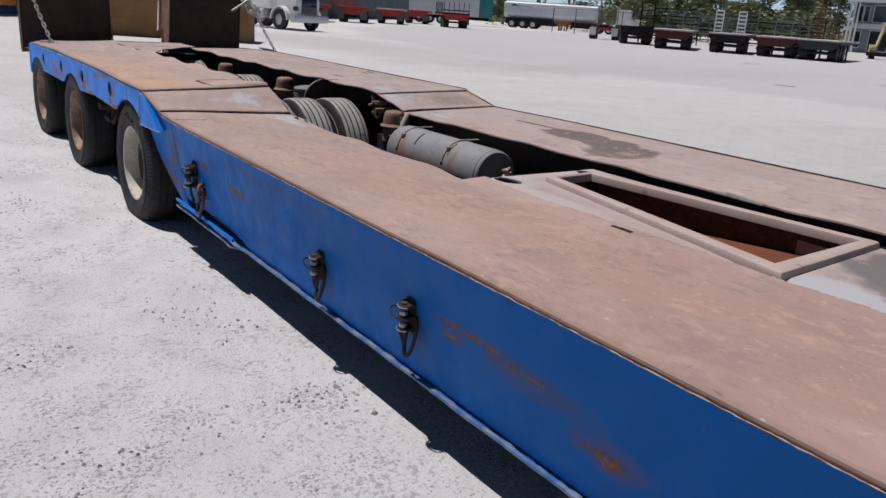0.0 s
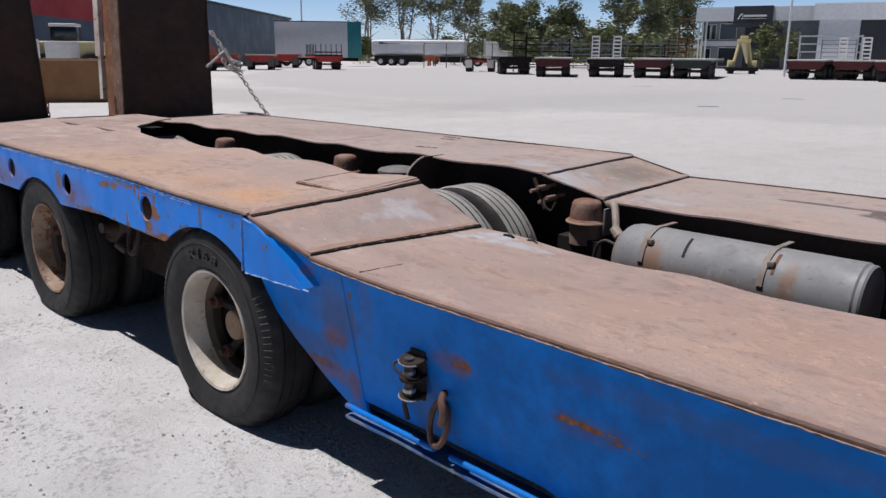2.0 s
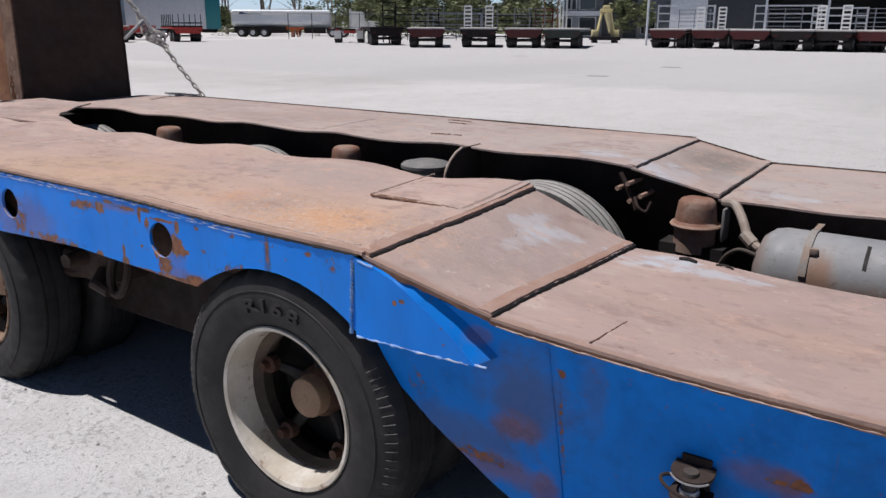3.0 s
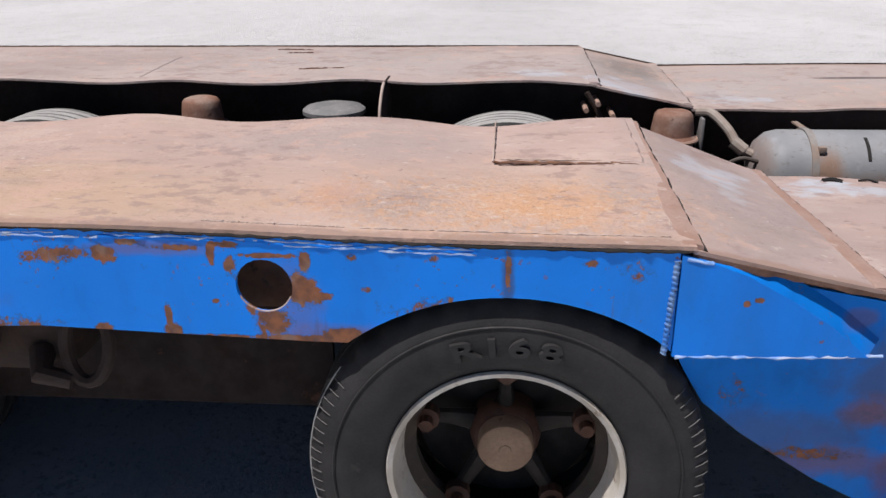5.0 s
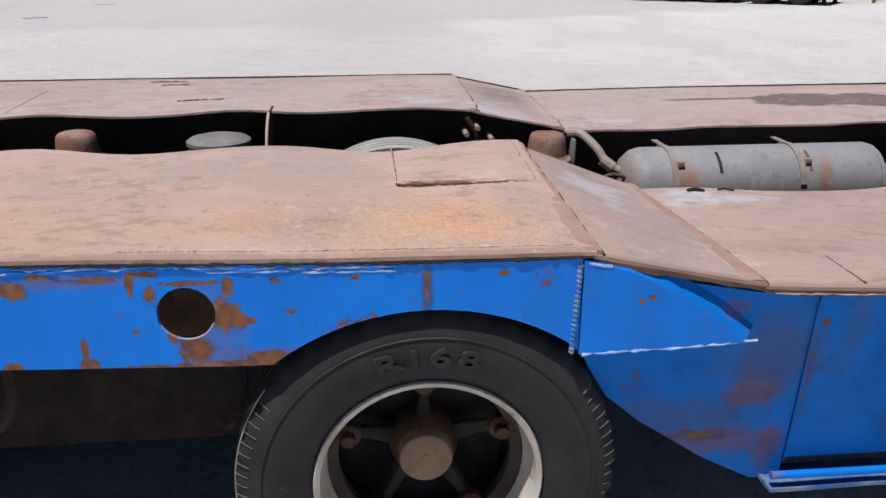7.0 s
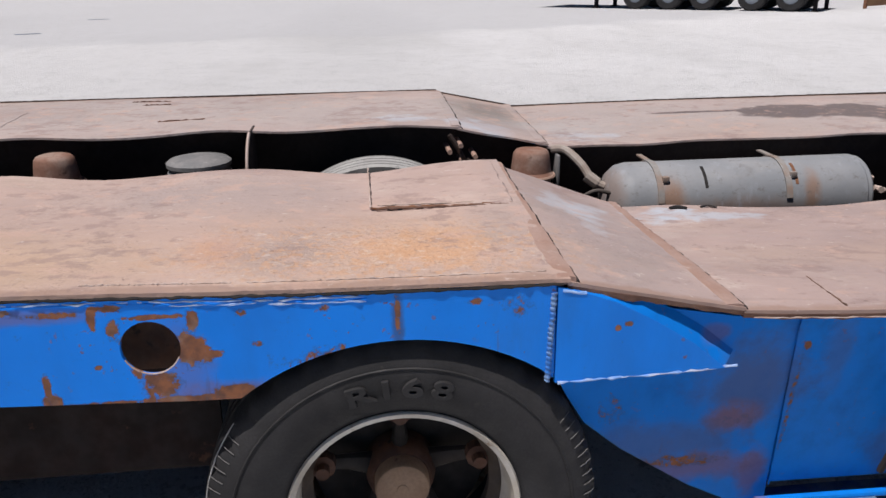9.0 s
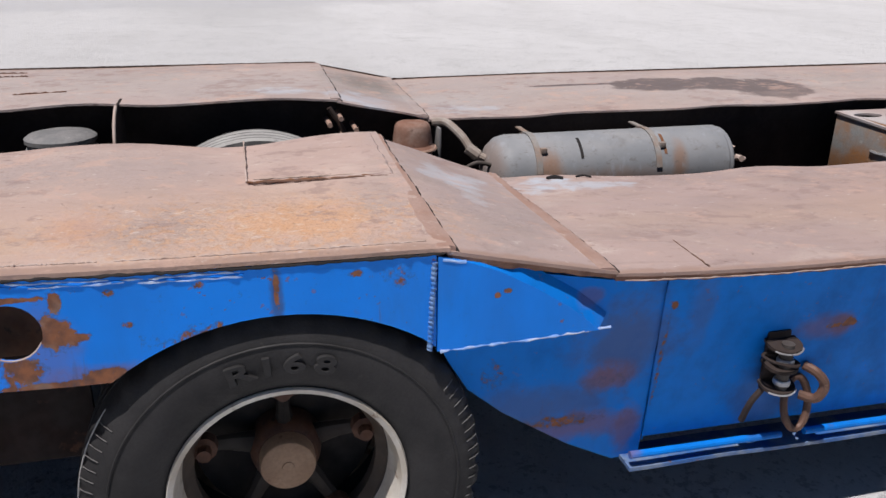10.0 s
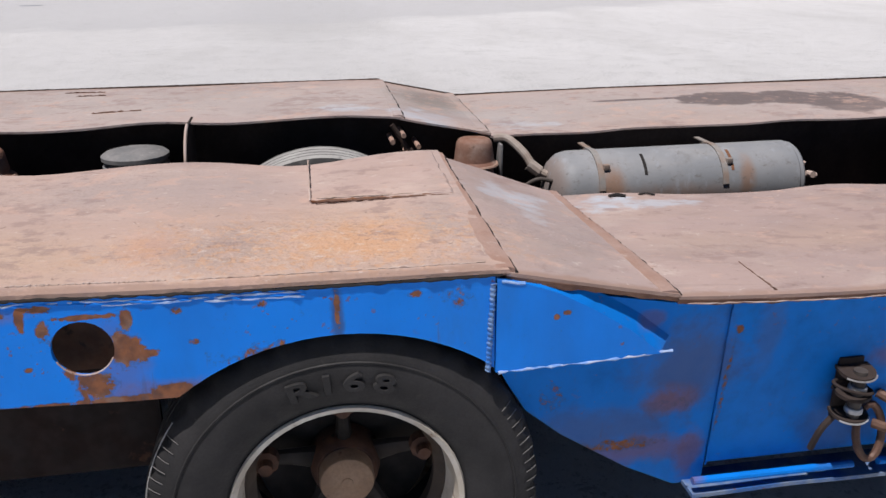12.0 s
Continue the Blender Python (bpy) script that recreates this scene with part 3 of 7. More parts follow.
YARD_GREY = plain("weathered_timber_deck", (0.56, 0.54, 0.52), (0.46, 0.44, 0.42), 1.2, 0.8, 0.0, (0.22, 0.2, 0.19), 0.62, 14)
YARD_CREAM = plain("pale_yellow_paint", (0.70, 0.60, 0.30), (0.62, 0.54, 0.33), 1.5, 0.55, 0.0, RUST, 0.7, 14)
YARD_ORANGE = plain("orange_paint", (0.62, 0.13, 0.03), (0.52, 0.10, 0.03), 1.0, 0.5)
ALLOY = plain("dull_alloy", (0.60, 0.61, 0.62), (0.52, 0.53, 0.55), 0.6, 0.35, 0.4, None, 0.6, 10, 0.05)
TANKER_SKIN = plain("white_and_silver_tipper_skin", (0.66, 0.68, 0.72), (0.52, 0.57, 0.64), 0.35, 0.4, 0.1, (0.74, 0.74, 0.73), 0.6, 8, 0.05)
GLASS_DARK = Nodes("dark_window_glass").finish((0.015, 0.02, 0.026), 0.08, 0.0, 0.6)
SHED_BLUE = plain("slate_blue_cladding", (0.055, 0.085, 0.135), (0.062, 0.093, 0.145), 0.15, 0.5, 0.0, None, 0.6, 3, 0.05)
SHED_RED = plain("red_painted_cladding", (0.36, 0.022, 0.024), (0.30, 0.02, 0.022), 0.2, 0.5, 0.0, None, 0.6, 3, 0.05)
SHED_GREY = plain("pale_grey_cladding", (0.70, 0.73, 0.78), (0.62, 0.65, 0.70), 0.2, 0.55, 0.0, None, 0.6, 3, 0.05)
SHED_MID = plain("mid_grey_cladding", (0.22, 0.245, 0.28), (0.18, 0.20, 0.235), 0.2, 0.55, 0.0, None, 0.6, 3, 0.05)
SHED_DARK = plain("charcoal_cladding", (0.030, 0.034, 0.042), (0.040, 0.044, 0.052), 0.2, 0.5, 0.0, None, 0.6, 3, 0.05)
BOX_PALE = plain("pale_blue_grey_box_side", (0.50, 0.53, 0.58), (0.46, 0.49, 0.55), 0.3, 0.5, 0.0, None, 0.6, 4, 0.04)
TEAL = plain("teal_paint", (0.012, 0.17, 0.20), (0.015, 0.14, 0.18), 0.3, 0.45, 0.0, None, 0.6, 4, 0.04)
SKIP_BROWN = plain("brown_rusted_bin_paint", (0.24, 0.125, 0.05), (0.19, 0.09, 0.04), 1.5, 0.75, 0.0, RUST_DARK, 0.62, 20)
BARK = plain("pale_gum_bark", (0.34, 0.29, 0.25), (0.20, 0.16, 0.13), 1.2, 0.9, 0.0, None, 0.6, 15, 0.3)
LEAF = plain("grey_green_gum_leaves", (0.15, 0.165, 0.088), (0.215, 0.225, 0.13), 0.6, 0.6, 0.0, (0.075, 0.088, 0.042), 0.58, 6, 0.0)
LEAF_DARK = plain("deep_green_leaves", (0.118, 0.138, 0.060), (0.17, 0.188, 0.085), 0.6, 0.6, 0.0, (0.055, 0.070, 0.030), 0.58, 6, 0.0)
# blue-grey scrub: the haze of distance is mixed into the colour
HILL = plain("haze_tinted_far_scrub", (0.17, 0.20, 0.22), (0.20, 0.22, 0.23), 0.01, 0.9, 0.0, None, 0.6, 0.2, 0.0)

# ---- mesh helpers ----


def part(name, bm, material, parent=None, label="", sharp=35):
    """Links a bmesh as one mesh object, under a thing or a part where one is given."""
    bmesh.ops.recalc_face_normals(bm, faces=bm.faces)
    data = bpy.data.meshes.new(name)
    bm.to_mesh(data)
    bm.free()
    data.materials.append(material)
    data.polygons.foreach_set("use_smooth", [True] * len(data.polygons))
    data.set_sharp_from_angle(angle=radians(sharp))
    ob = new(name, data)
    ob.parent = parent
    if label:
        ob["label"] = label
    return ob


def thing(name, label, category, at=(0, 0, 0), turn=0.0, group="", kind=""):
    """An Empty at the foot of a thing, which parents its parts."""
    ob = tagged(new(name), label, category, group, kind)
    ob.matrix_world = pose(*at, 0, 0, turn)
    return ob


def box(bm, x0, x1, y0, y1, z0, z1, bevel=0.0):
    made = bmesh.ops.create_cube(bm, size=1.0)["verts"]
    for v in made:
        v.co = Vector(((x0 + x1) / 2 + v.co.x * (x1 - x0), (y0 + y1) / 2 + v.co.y * (y1 - y0), (z0 + z1) / 2 + v.co.z * (z1 - z0)))
    if bevel:
        bmesh.ops.bevel(bm, geom=list({e for v in made for e in v.link_edges}), offset=bevel, segments=2, affect="EDGES", profile=0.5)
    return made


def boxes(*rows, bevel=0.0):
    bm = bmesh.new()
    for r in rows:
        box(bm, *r, bevel=bevel)
    return bm


def turned(v):
    """Two unit vectors square to v."""
    v = Vector(v).normalized()
    side = v.cross(Vector((0, 0, 1)) if abs(v.z) < 0.9 else Vector((1, 0, 0))).normalized()
    return side, v.cross(side)


def sweep(bm, points, r, n=8, closed=False, flat=1.0):
    """A round bar along points; flat squashes it across."""
    pts = [Vector(p) for p in points]
    rings, count = [], len(pts)
    for i, p in enumerate(pts):
        a = pts[i - 1] if (i or closed) else p
        b = pts[(i + 1) % count] if (i < count - 1 or closed) else p
        v = (b - a).normalized()
        if i:
            s = (s - v * s.dot(v)).normalized()
            u = v.cross(s)
        else:
            s, u = turned(v)
        rr = r[i] if isinstance(r, (list, tuple)) else r
        rings.append([bm.verts.new(p + s * (rr * math.cos(k * math.tau / n)) + u * (rr * flat * math.sin(k * math.tau / n))) for k in range(n)])
    for i in range(count if closed else count - 1):
        a, b = rings[i], rings[(i + 1) % count]
        for k in range(n):
            bm.faces.new((a[k], a[(k + 1) % n], b[(k + 1) % n], b[k]))
    if not closed:
        bm.faces.new(rings[0][::-1])
        bm.faces.new(rings[-1])
    return rings


def curve(points, steps=6):
    """A smooth run through points, for hoses and bent bars."""
    p = [Vector(q) for q in points]
    p = [p[0] * 2 - p[1]] + p + [p[-1] * 2 - p[-2]]
    out = []
    for a, b, c, d in zip(p, p[1:], p[2:], p[3:]):
        for i in range(steps):
            t = i / steps
            out.append(0.5 * ((b * 2) + (c - a) * t + (a * 2 - b * 5 + c * 4 - d) * t ** 2 + (b * 3 - a - c * 3 + d) * t ** 3))
    return out + [p[-2]]


def lathe(bm, profile, n=48, centre=(0, 0, 0), axis="x", closed=False):
    """Turns (radius, place along the axis) round an axis."""
    rings = []
    cx, cy, cz = centre
    for r, a in profile:
        ring = []
        for k in range(n):
            c, s = r * math.cos(k * math.tau / n), r * math.sin(k * math.tau / n)
            ring.append(bm.verts.new({"x": (cx + a, cy + c, cz + s), "y": (cx + c, cy + a, cz + s), "z": (cx + c, cy + s, cz + a)}[axis]))
        rings.append(ring)
    pairs = list(zip(rings, rings[1:])) + ([(rings[-1], rings[0])] if closed else [])
    for a, b in pairs:
        for k in range(n):
            bm.faces.new((a[k], a[(k + 1) % n], b[(k + 1) % n], b[k]))
    if not closed:
        for ring, (r, _) in ((rings[0], profile[0]), (rings[-1], profile[-1])):
            if r > 1e-4:
                bm.faces.new(ring)
    return rings


def sheet(bm, outline, holes, place, thick):
    """A plate with holes: outline and holes in two coordinates, place(u, v) gives the point, thick the way through."""
    edges = []
    for loop in (outline, *holes):
        vs = [bm.verts.new(place(u, v)) for u, v in loop]
        edges += [bm.edges.new((vs[i], vs[(i + 1) % len(vs)])) for i in range(len(vs))]
    faces = [f for f in bmesh.ops.triangle_fill(bm, edges=edges, use_beauty=True)["geom"] if isinstance(f, bmesh.types.BMFace)]
    moved = bmesh.ops.extrude_face_region(bm, geom=faces)["geom"]
    for v in moved:
        if isinstance(v, bmesh.types.BMVert):
            v.co += Vector(thick)


def arc(cx, cy, r, a0, a1, n):
    return [(cx + r * math.cos(radians(a0 + (a1 - a0) * i / n)), cy + r * math.sin(radians(a0 + (a1 - a0) * i / n))) for i in range(n + 1)]


def bead(points, r, seed, wobble=0.35, n=6):
    """A weld bead: an uneven little ridge."""
    rnd = random.Random(seed)
    bm = bmesh.new()
    pts = [Vector(p) for p in points]
    fine = []
    for a, b in zip(pts, pts[1:]):
        steps = max(2, int((b - a).length / 0.012))
        fine += [a.lerp(b, i / steps) for i in range(steps)]
    fine.append(pts[-1])
    fine = [p + Vector((rnd.uniform(-1, 1), rnd.uniform(-1, 1), rnd.uniform(-1, 1))) * r * wobble for p in fine]
    sweep(bm, fine, [r * rnd.uniform(1 - wobble, 1 + wobble) for _ in fine], n)
    return bm


def chain_mesh(points, pitch, wire, seed=0):
    """Oval links along a line, each a quarter turn from the one before."""
    bm = bmesh.new()
    rnd = random.Random(seed)
    pts = [Vector(p) for p in points]
    total = sum((b - a).length for a, b in zip(pts, pts[1:]))
    count = max(2, int(total / pitch))
    for i in range(count):
        d, k = (i + 0.5) / count * total, 0
        while k < len(pts) - 2 and d > (pts[k + 1] - pts[k]).length:
            d -= (pts[k + 1] - pts[k]).length
            k += 1
        way = (pts[k + 1] - pts[k]).normalized()
        mid = pts[k] + way * d
        s, u = turned(way)
        a = radians(45 + 90 * (i % 2) + rnd.uniform(-14, 14))
        side = s * math.cos(a) + u * math.sin(a)
        ring = []
        for j in range(12):
            q = j * math.tau / 12
            ring.append(mid + way * (pitch * 0.5 + wire) * math.cos(q) + side * (wire * 1.75) * math.copysign(abs(math.sin(q)) ** 0.6, math.sin(q)))
        sweep(bm, ring, wire, 5, closed=True)
    return bm


# ---- ground ----


def deck_z(y, x=0.0):
    """Height of the deck's upper side along the trailer; the low deck has twisted a little."""
    if y >= 0.62:
        return 0.938
    if y > 0.26:
        return 0.862 + 0.076 * (y - 0.26) / 0.36
    if x > 1.25:
        return 0.862 + 0.008 * min(1.0, (0.26 - y) / 0.8)
    f = min(1.0, (0.26 - y) / 0.6)
    return 0.862 - 0.022 * f * (2 - f) + min(0.0, 0.0105 * (y + 0.34))


def edge_rise(y, x=0.0):
    """How far the near lane's outer edge has bent up behind the first wheel."""
    if x > 1.25:
        return 0.0
    f = max(0.0, min(1.0, (y - 0.75) / 1.15))
    g = max(0.0, min(1.0, (y - 1.9) / 1.5))
    h = max(0.0, min(1.0, (y - 3.4) / 1.0))
    return 0.026 * f * f * (3 - 2 * f) + 0.007 * g - 0.016 * h


def ground_z(x, y):
    """The yard swells a little where the trailer stands and rises towards its tail."""
    f = max(0.0, min(1.0, (20.0 - math.hypot(x, y)) / 12.0))
    g = max(0.0, min(1.0, (y - 0.5) / 4.0))
    return (0.060 + 0.050 * g * g * (3 - 2 * g)) * f * f * (3 - 2 * f)


def make_ground():
    bm = bmesh.new()
    steps = [0.5 * k for k in range(1, 21)] + [11, 12, 13, 14.5, 16, 18, 20, 27, 40, 60, 90, 140, 220, 350, 600, 1100, 2000, 3500]
    n = 96
    rings = []
    for r in steps:
        spots = [(r * math.cos(k * math.tau / n), r * math.sin(k * math.tau / n)) for k in range(n)]
        rings.append([bm.verts.new((x, y, ground_z(x, y))) for x, y in spots])
    mid = bm.verts.new((0, 0, ground_z(0, 0)))
    for k in range(n):
        bm.faces.new((mid, rings[0][k], rings[0][(k + 1) % n]))
    for a, b in zip(rings, rings[1:]):
        for k in range(n):
            bm.faces.new((a[k], b[k], b[(k + 1) % n], a[(k + 1) % n]))
    tagged(part("ground", bm, GROUND), "pale crushed limestone yard ground, dusty and sunlit", "ground", kind="structure")
    # loose chips on the surface beside the trailer
    rnd = random.Random(5)
    verts, faces = [], []
    for _ in range(90000):
        x, y = rnd.uniform(-3.4, 0.12), rnd.uniform(-4.6, 7.5)
        if noise.noise((x * 2.2, y * 2.2, 0.0)) + 0.5 * noise.noise((x * 7, y * 7, 3.0)) < rnd.uniform(0.08, 0.62):
            continue
        if y > -1.2 and rnd.random() < 0.45:
            continue
        r = 0.0016 + (0.0085 if y < -0.8 else 0.007) * rnd.random() ** 3.2
        if rnd.random() < 0.006:
            r *= 1.8
        b, floor = len(verts), ground_z(x, y)
        t0 = rnd.uniform(0, 6.28)
        for k in range(5):
            q = t0 + k * 1.2566
            verts.append((x + r * math.cos(q) * rnd.uniform(0.5, 1.5), y + r * math.sin(q) * rnd.uniform(0.5, 1.5), floor - 0.002))
        for k in range(3):
            q = t0 + k * 2.094
            verts.append((x + 0.5 * r * math.cos(q), y + 0.5 * r * math.sin(q), floor + r * rnd.uniform(0.5, 1.0)))
        faces += [(b, b + 1, b + 5), (b + 1, b + 2, b + 6, b + 5), (b + 2, b + 3, b + 6), (b + 3, b + 4, b + 7, b + 6), (b + 4, b, b + 5, b + 7), (b + 5, b + 6, b + 7)]
    data = bpy.data.meshes.new("gravel")
    data.from_pydata(verts, [], faces)
    data.materials.append(STONE)
    tagged(new("gravel", data), "small loose limestone chips scattered over the yard", "gravel", kind="stuff")


make_ground()

# ---- the low loader trailer ----
trailer = thing("low_loader_trailer", "blue drop-deck low loader trailer with rust-filmed steel deck, parked", "trailer", (1.25, 0.0, 0.0))
HOME = Matrix.Translation((-1.25, 0, 0))


def bit(name, bm, material, parent=None, label="", sharp=35):
    """A part of the trailer, written in the place's own coordinates."""
    ob = part(name, bm, material, parent or trailer, label, sharp)
    if parent is None:
        ob.matrix_parent_inverse = HOME
    return ob


REAR_END, SIDE_END = 4.82, 4.53
AXLES = (0.943, 2.67, 4.21)


def inner_wave(y, seed):
    return 0.011 * math.sin((y - 1.17) * 9.5 + seed) + 0.004 * math.sin(y * 4.3 + seed * 2)


def deck_strip(name, x0, x1, y0, y1, sags, wave, seed, label="", step=0.0):
    """One plate of a deck lane. sags: how far its inner edge hangs at y0 and y1; wave: how much that edge undulates."""
    bm = bmesh.new()
    inner_high = abs(x1 - 1.25) < abs(x0 - 1.25)
    nx, ny = 8, max(2, int((y1 - y0) / 0.06))
    top, low = [], []
    for j in range(ny + 1):
        y = y0 + (y1 - y0) * j / ny
        rt, rl = [], []
        for i in range(nx + 1):
            f = i / nx
            q = (f if inner_high else 1 - f)
            x = x0 + (x1 - x0) * f
            if q > 0.99:
                x += (0.006 * math.sin(y * 17 + seed)) * (1 if inner_high else -1)
            sag = sags[0] + (sags[1] - sags[0]) * j / ny
            z = deck_z(y, x) - step - sag * q ** 1.3 + inner_wave(y, seed) * wave * q ** 2
            z += 0.0035 * noise.noise((x * 2.5, y * 1.7, seed)) + edge_rise(y, x) * (1 - q)
            if q < 0.01 and y0 > 0.6:
                x += (-1 if x < 1.25 else 1) * (0.0070 + 0.003 * max(0.0, min(1.0, y - 0.9)) + 0.0014 * noise.noise((7, y * 21, seed)) + 0.0012 * noise.noise((9, y * 60, seed)))
            if y0 > 0.6 and y > 4.4:
                x += (1 if x < 1.25 else -1) * (1 - q) * 0.42 * (y - 4.4)
            rt.append(bm.verts.new((x, y, z)))
            rl.append(bm.verts.new((x, y, z - 0.008)))
        top.append(rt)
        low.append(rl)
    for j in range(ny):
        for i in range(nx):
            bm.faces.new((top[j][i], top[j][i + 1], top[j + 1][i + 1], top[j + 1][i]))
            bm.faces.new((low[j][i], low[j + 1][i], low[j + 1][i + 1], low[j][i + 1]))
        bm.faces.new((top[j][0], top[j + 1][0], low[j + 1][0], low[j][0]))
        bm.faces.new((top[j][nx], low[j][nx], low[j + 1][nx], top[j + 1][nx]))
    for i in range(nx):
        bm.faces.new((top[0][i], low[0][i], low[0][i + 1], top[0][i + 1]))
        bm.faces.new((top[ny][i], top[ny][i + 1], low[ny][i + 1], low[ny][i]))
    return bit(name, bm, DECK, label=label)


def make_decks():
    for x0, x1, rear, front, wave, seed in ((-0.001, 0.825, -0.030, 0.026, 1.0, 0.0), (1.69, 2.501, 0.020, 0.034, 0.6, 4.1)):
        deck_strip("rear_deck_plate", x0, x1, 0.616, REAR_END, (rear, rear), wave, seed, "rust-filmed rear deck plate")
        deck_strip("bend_plate", x0, x1, 0.256, 0.620, (front * 0.8, rear), wave * 0.5, seed, "sloping deck plate with scraped paint", 0.009)
        deck_strip("front_deck_plate", x0, x1, -6.4, 0.259, (front * 0.5, front), wave * 0.5, seed, "rust-filmed low deck plate", 0.014)
        # flat rusty weld bands across the two bends; a dark bead before each paints the step's shadow
        for y, sag, drop in ((0.606, rear, 0.006), (0.262, front * 0.8, 0.010)):
            bm = bmesh.new()
            rows, step_shadow, ridge = [], [], []
            for i in range(41):
                x = x0 + 0.004 + (x1 - x0 - 0.010) * i / 40
                q = (x - x0) / (x1 - x0)
                q = q if x0 < 1 else 1 - q
                z = deck_z(y + 0.012, x) - drop - sag * q ** 1.3 + inner_wave(y, seed) * wave * 0.5 * q * q + 0.0035 * noise.noise((x * 2.5, y * 1.7, seed))
                w = [0.0035 * noise.noise((x * 17, k * 3.1, y)) for k in range(4)]
                h = 0.0015 * noise.noise((x * 30, y, 7.0))
                ridge.append((x, y + 0.040 + 2 * w[2], z + 0.0035))
                step_shadow.append((x, y - 0.0065 + w[0], z - (0.0075 if y > 0.5 else 0.0055)))
                rows.append([bm.verts.new(c) for c in ((x, y - 0.004 + w[0], z - 0.016), (x, y - 0.003 + w[0], z + 0.003 + h), (x, y + 0.010 + w[1], z + 0.0065 + h), (x, y + 0.036 + 2 * w[2], z + 0.0065), (x, y + 0.043 + 2 * w[2], z - 0.004))])
            for a, b in zip(rows, rows[1:]):
                for k in range(5):
                    bm.faces.new((a[k], a[(k + 1) % 5], b[(k + 1) % 5], b[k]))
            bm.faces.new(rows[0])
            bm.faces.new(rows[-1])
            band = bit("weld_band", bm, BAND if x0 < 1 else DECK, label="flat rusty weld band")
            if x0 < 1:
                part("pale_edge", bead(ridge, 0.0024, 31, 0.5, 5), EDGE_PALE, band)
            part("step_shadow", bead(step_shadow, 0.0046, int(y * 100 + x0 * 10), 0.25, 6), SPOKE, band)
    # plate that closes the gap behind the last axle
    bm = bmesh.new()
    edge = [(0.985, 3.55), (1.03, 3.70), (1.12, 3.84), (1.21, 3.92), (1.34, 4.04), (1.46, 4.13), (1.56, 4.24)]
    sheet(bm, [(0.80, REAR_END), (0.80, 3.15), (0.86, 3.28), (0.93, 3.43)] + edge + [(1.565, REAR_END)], [], lambda u, v: (u, v, 0.962 + 0.012 * noise.noise((u * 4, v * 4, 2.0)) * (0.3 if u < 0.81 else 1.0)), (0, 0, 0.008))
    bit("rear_bridge_plate", bm, DECK, label="rust-filmed plate closing the deck behind the last axle")
    # welded-on patch plates
    for rows, seed in (((0.465, 0.805, 0.64, 0.98), 1), ((1.76, 2.20, 2.41, 3.35), 2), ((0.20, 0.45, 4.2, 4.5), 4)):
        x0, x1, y0, y1 = rows
        bm = bmesh.new()
        rise = lambda x: 0.030 * max(0, min(1, x / 0.825)) ** 1.3 + edge_rise((y0 + y1) / 2) * (1 - x / 0.825) if x0 < 1 else -0.020 * max(0, min(1, (2.5 - x) / 0.81)) ** 1.3
        n = 14
        ring = []
        rnd = random.Random(seed)
        for (ax, ay), (bx, by) in zip(((x0, y0), (x1, y0), (x1, y1), (x0, y1)), ((x1, y0), (x1, y1), (x0, y1), (x0, y0))):
            ring += [(ax + (bx - ax) * i / n + rnd.uniform(-.003, .003), ay + (by - ay) * i / n + rnd.uniform(-.003, .003)) for i in range(n)]
        vs = [bm.verts.new((x, y, deck_z(y) - 0.004 + rise(x) + inner_wave(y, 0.0) * max(0, min(1, x / 0.825)) ** 2 * (1 if x0 < 1 else 0))) for x, y in ring]
        f = bm.faces.new(vs)
        mid = Vector(((x0 + x1) / 2, (y0 + y1) / 2, 0))
        for v in bmesh.ops.extrude_face_region(bm, geom=[f])["geom"]:
            if isinstance(v, bmesh.types.BMVert):
                v.co.z += 0.007
        for v in vs:
            v.co.x += math.copysign(0.008, v.co.x - mid.x)
            v.co.y += math.copysign(0.008, v.co.y - mid.y)
        patch = bit("patch_plate", bm, DECK)
        if x0 < 1:
            edge = bead([(x0 - 0.002, y0 + (y1 - y0) * i / 8, deck_z(y0 + 0.01) + 0.001 + rise(x0)) for i in range(9)], 0.0028, seed, 0.6, 6)
            part("weld_bead", edge, RUSTY, patch)
        if seed == 1:
            lift = lambda y: deck_z(y) + rise(x0) + 0.0015
            # dark bead paints the shadow along the patch's raised edge
            part("step_shadow", bead([(x0 - 0.010, y0 + 0.01 + 0.02 * i, lift(y0) + 0.0012 * noise.noise((i * 0.6, 3, 1))) for i in range(17)], 0.0024, 41, 0.6, 6), LIP, patch)
            part("pale_edge", bead([(x0 + 0.004, y0 + 0.006 + 0.02 * i, lift(y0) + 0.0040) for i in range(17)], 0.0020, 42, 0.5, 5), EDGE_PALE, patch)
            part("side_weld", bead([(x0 + (x1 - x0) * i / 12, y1 + 0.002, deck_z(y1) + 0.003 + rise(x0 + (x1 - x0) * i / 12)) for i in range(13)], 0.0020, 43, 0.5, 5), EDGE_PALE, patch)
    # the lip along the outer edges: a rusty flat bar under the deck plate
    for x in (-0.002, 2.490):
        for y0, y1 in ((-6.4, 0.26), (0.26, 0.62), (0.62, SIDE_END - 0.1)):
            bm = bmesh.new()
            n = max(2, int((y1 - y0) / 0.016))
            rows = []
            for i in range(n + 1):
                y = y0 + (y1 - y0) * i / n
                z = deck_z(y, x) + edge_rise(y, x) - (0.008 if y0 > 0.6 else 0.017 if y0 > 0.2 else 0.022) + 0.002 * noise.noise((0, y * 6, x))
                tall = 0.005 if y0 > 0.6 else 0.010
                w = 0.003 * noise.noise((3, y * 9, x)) + 0.0035 * noise.noise((5, y * 31, x))
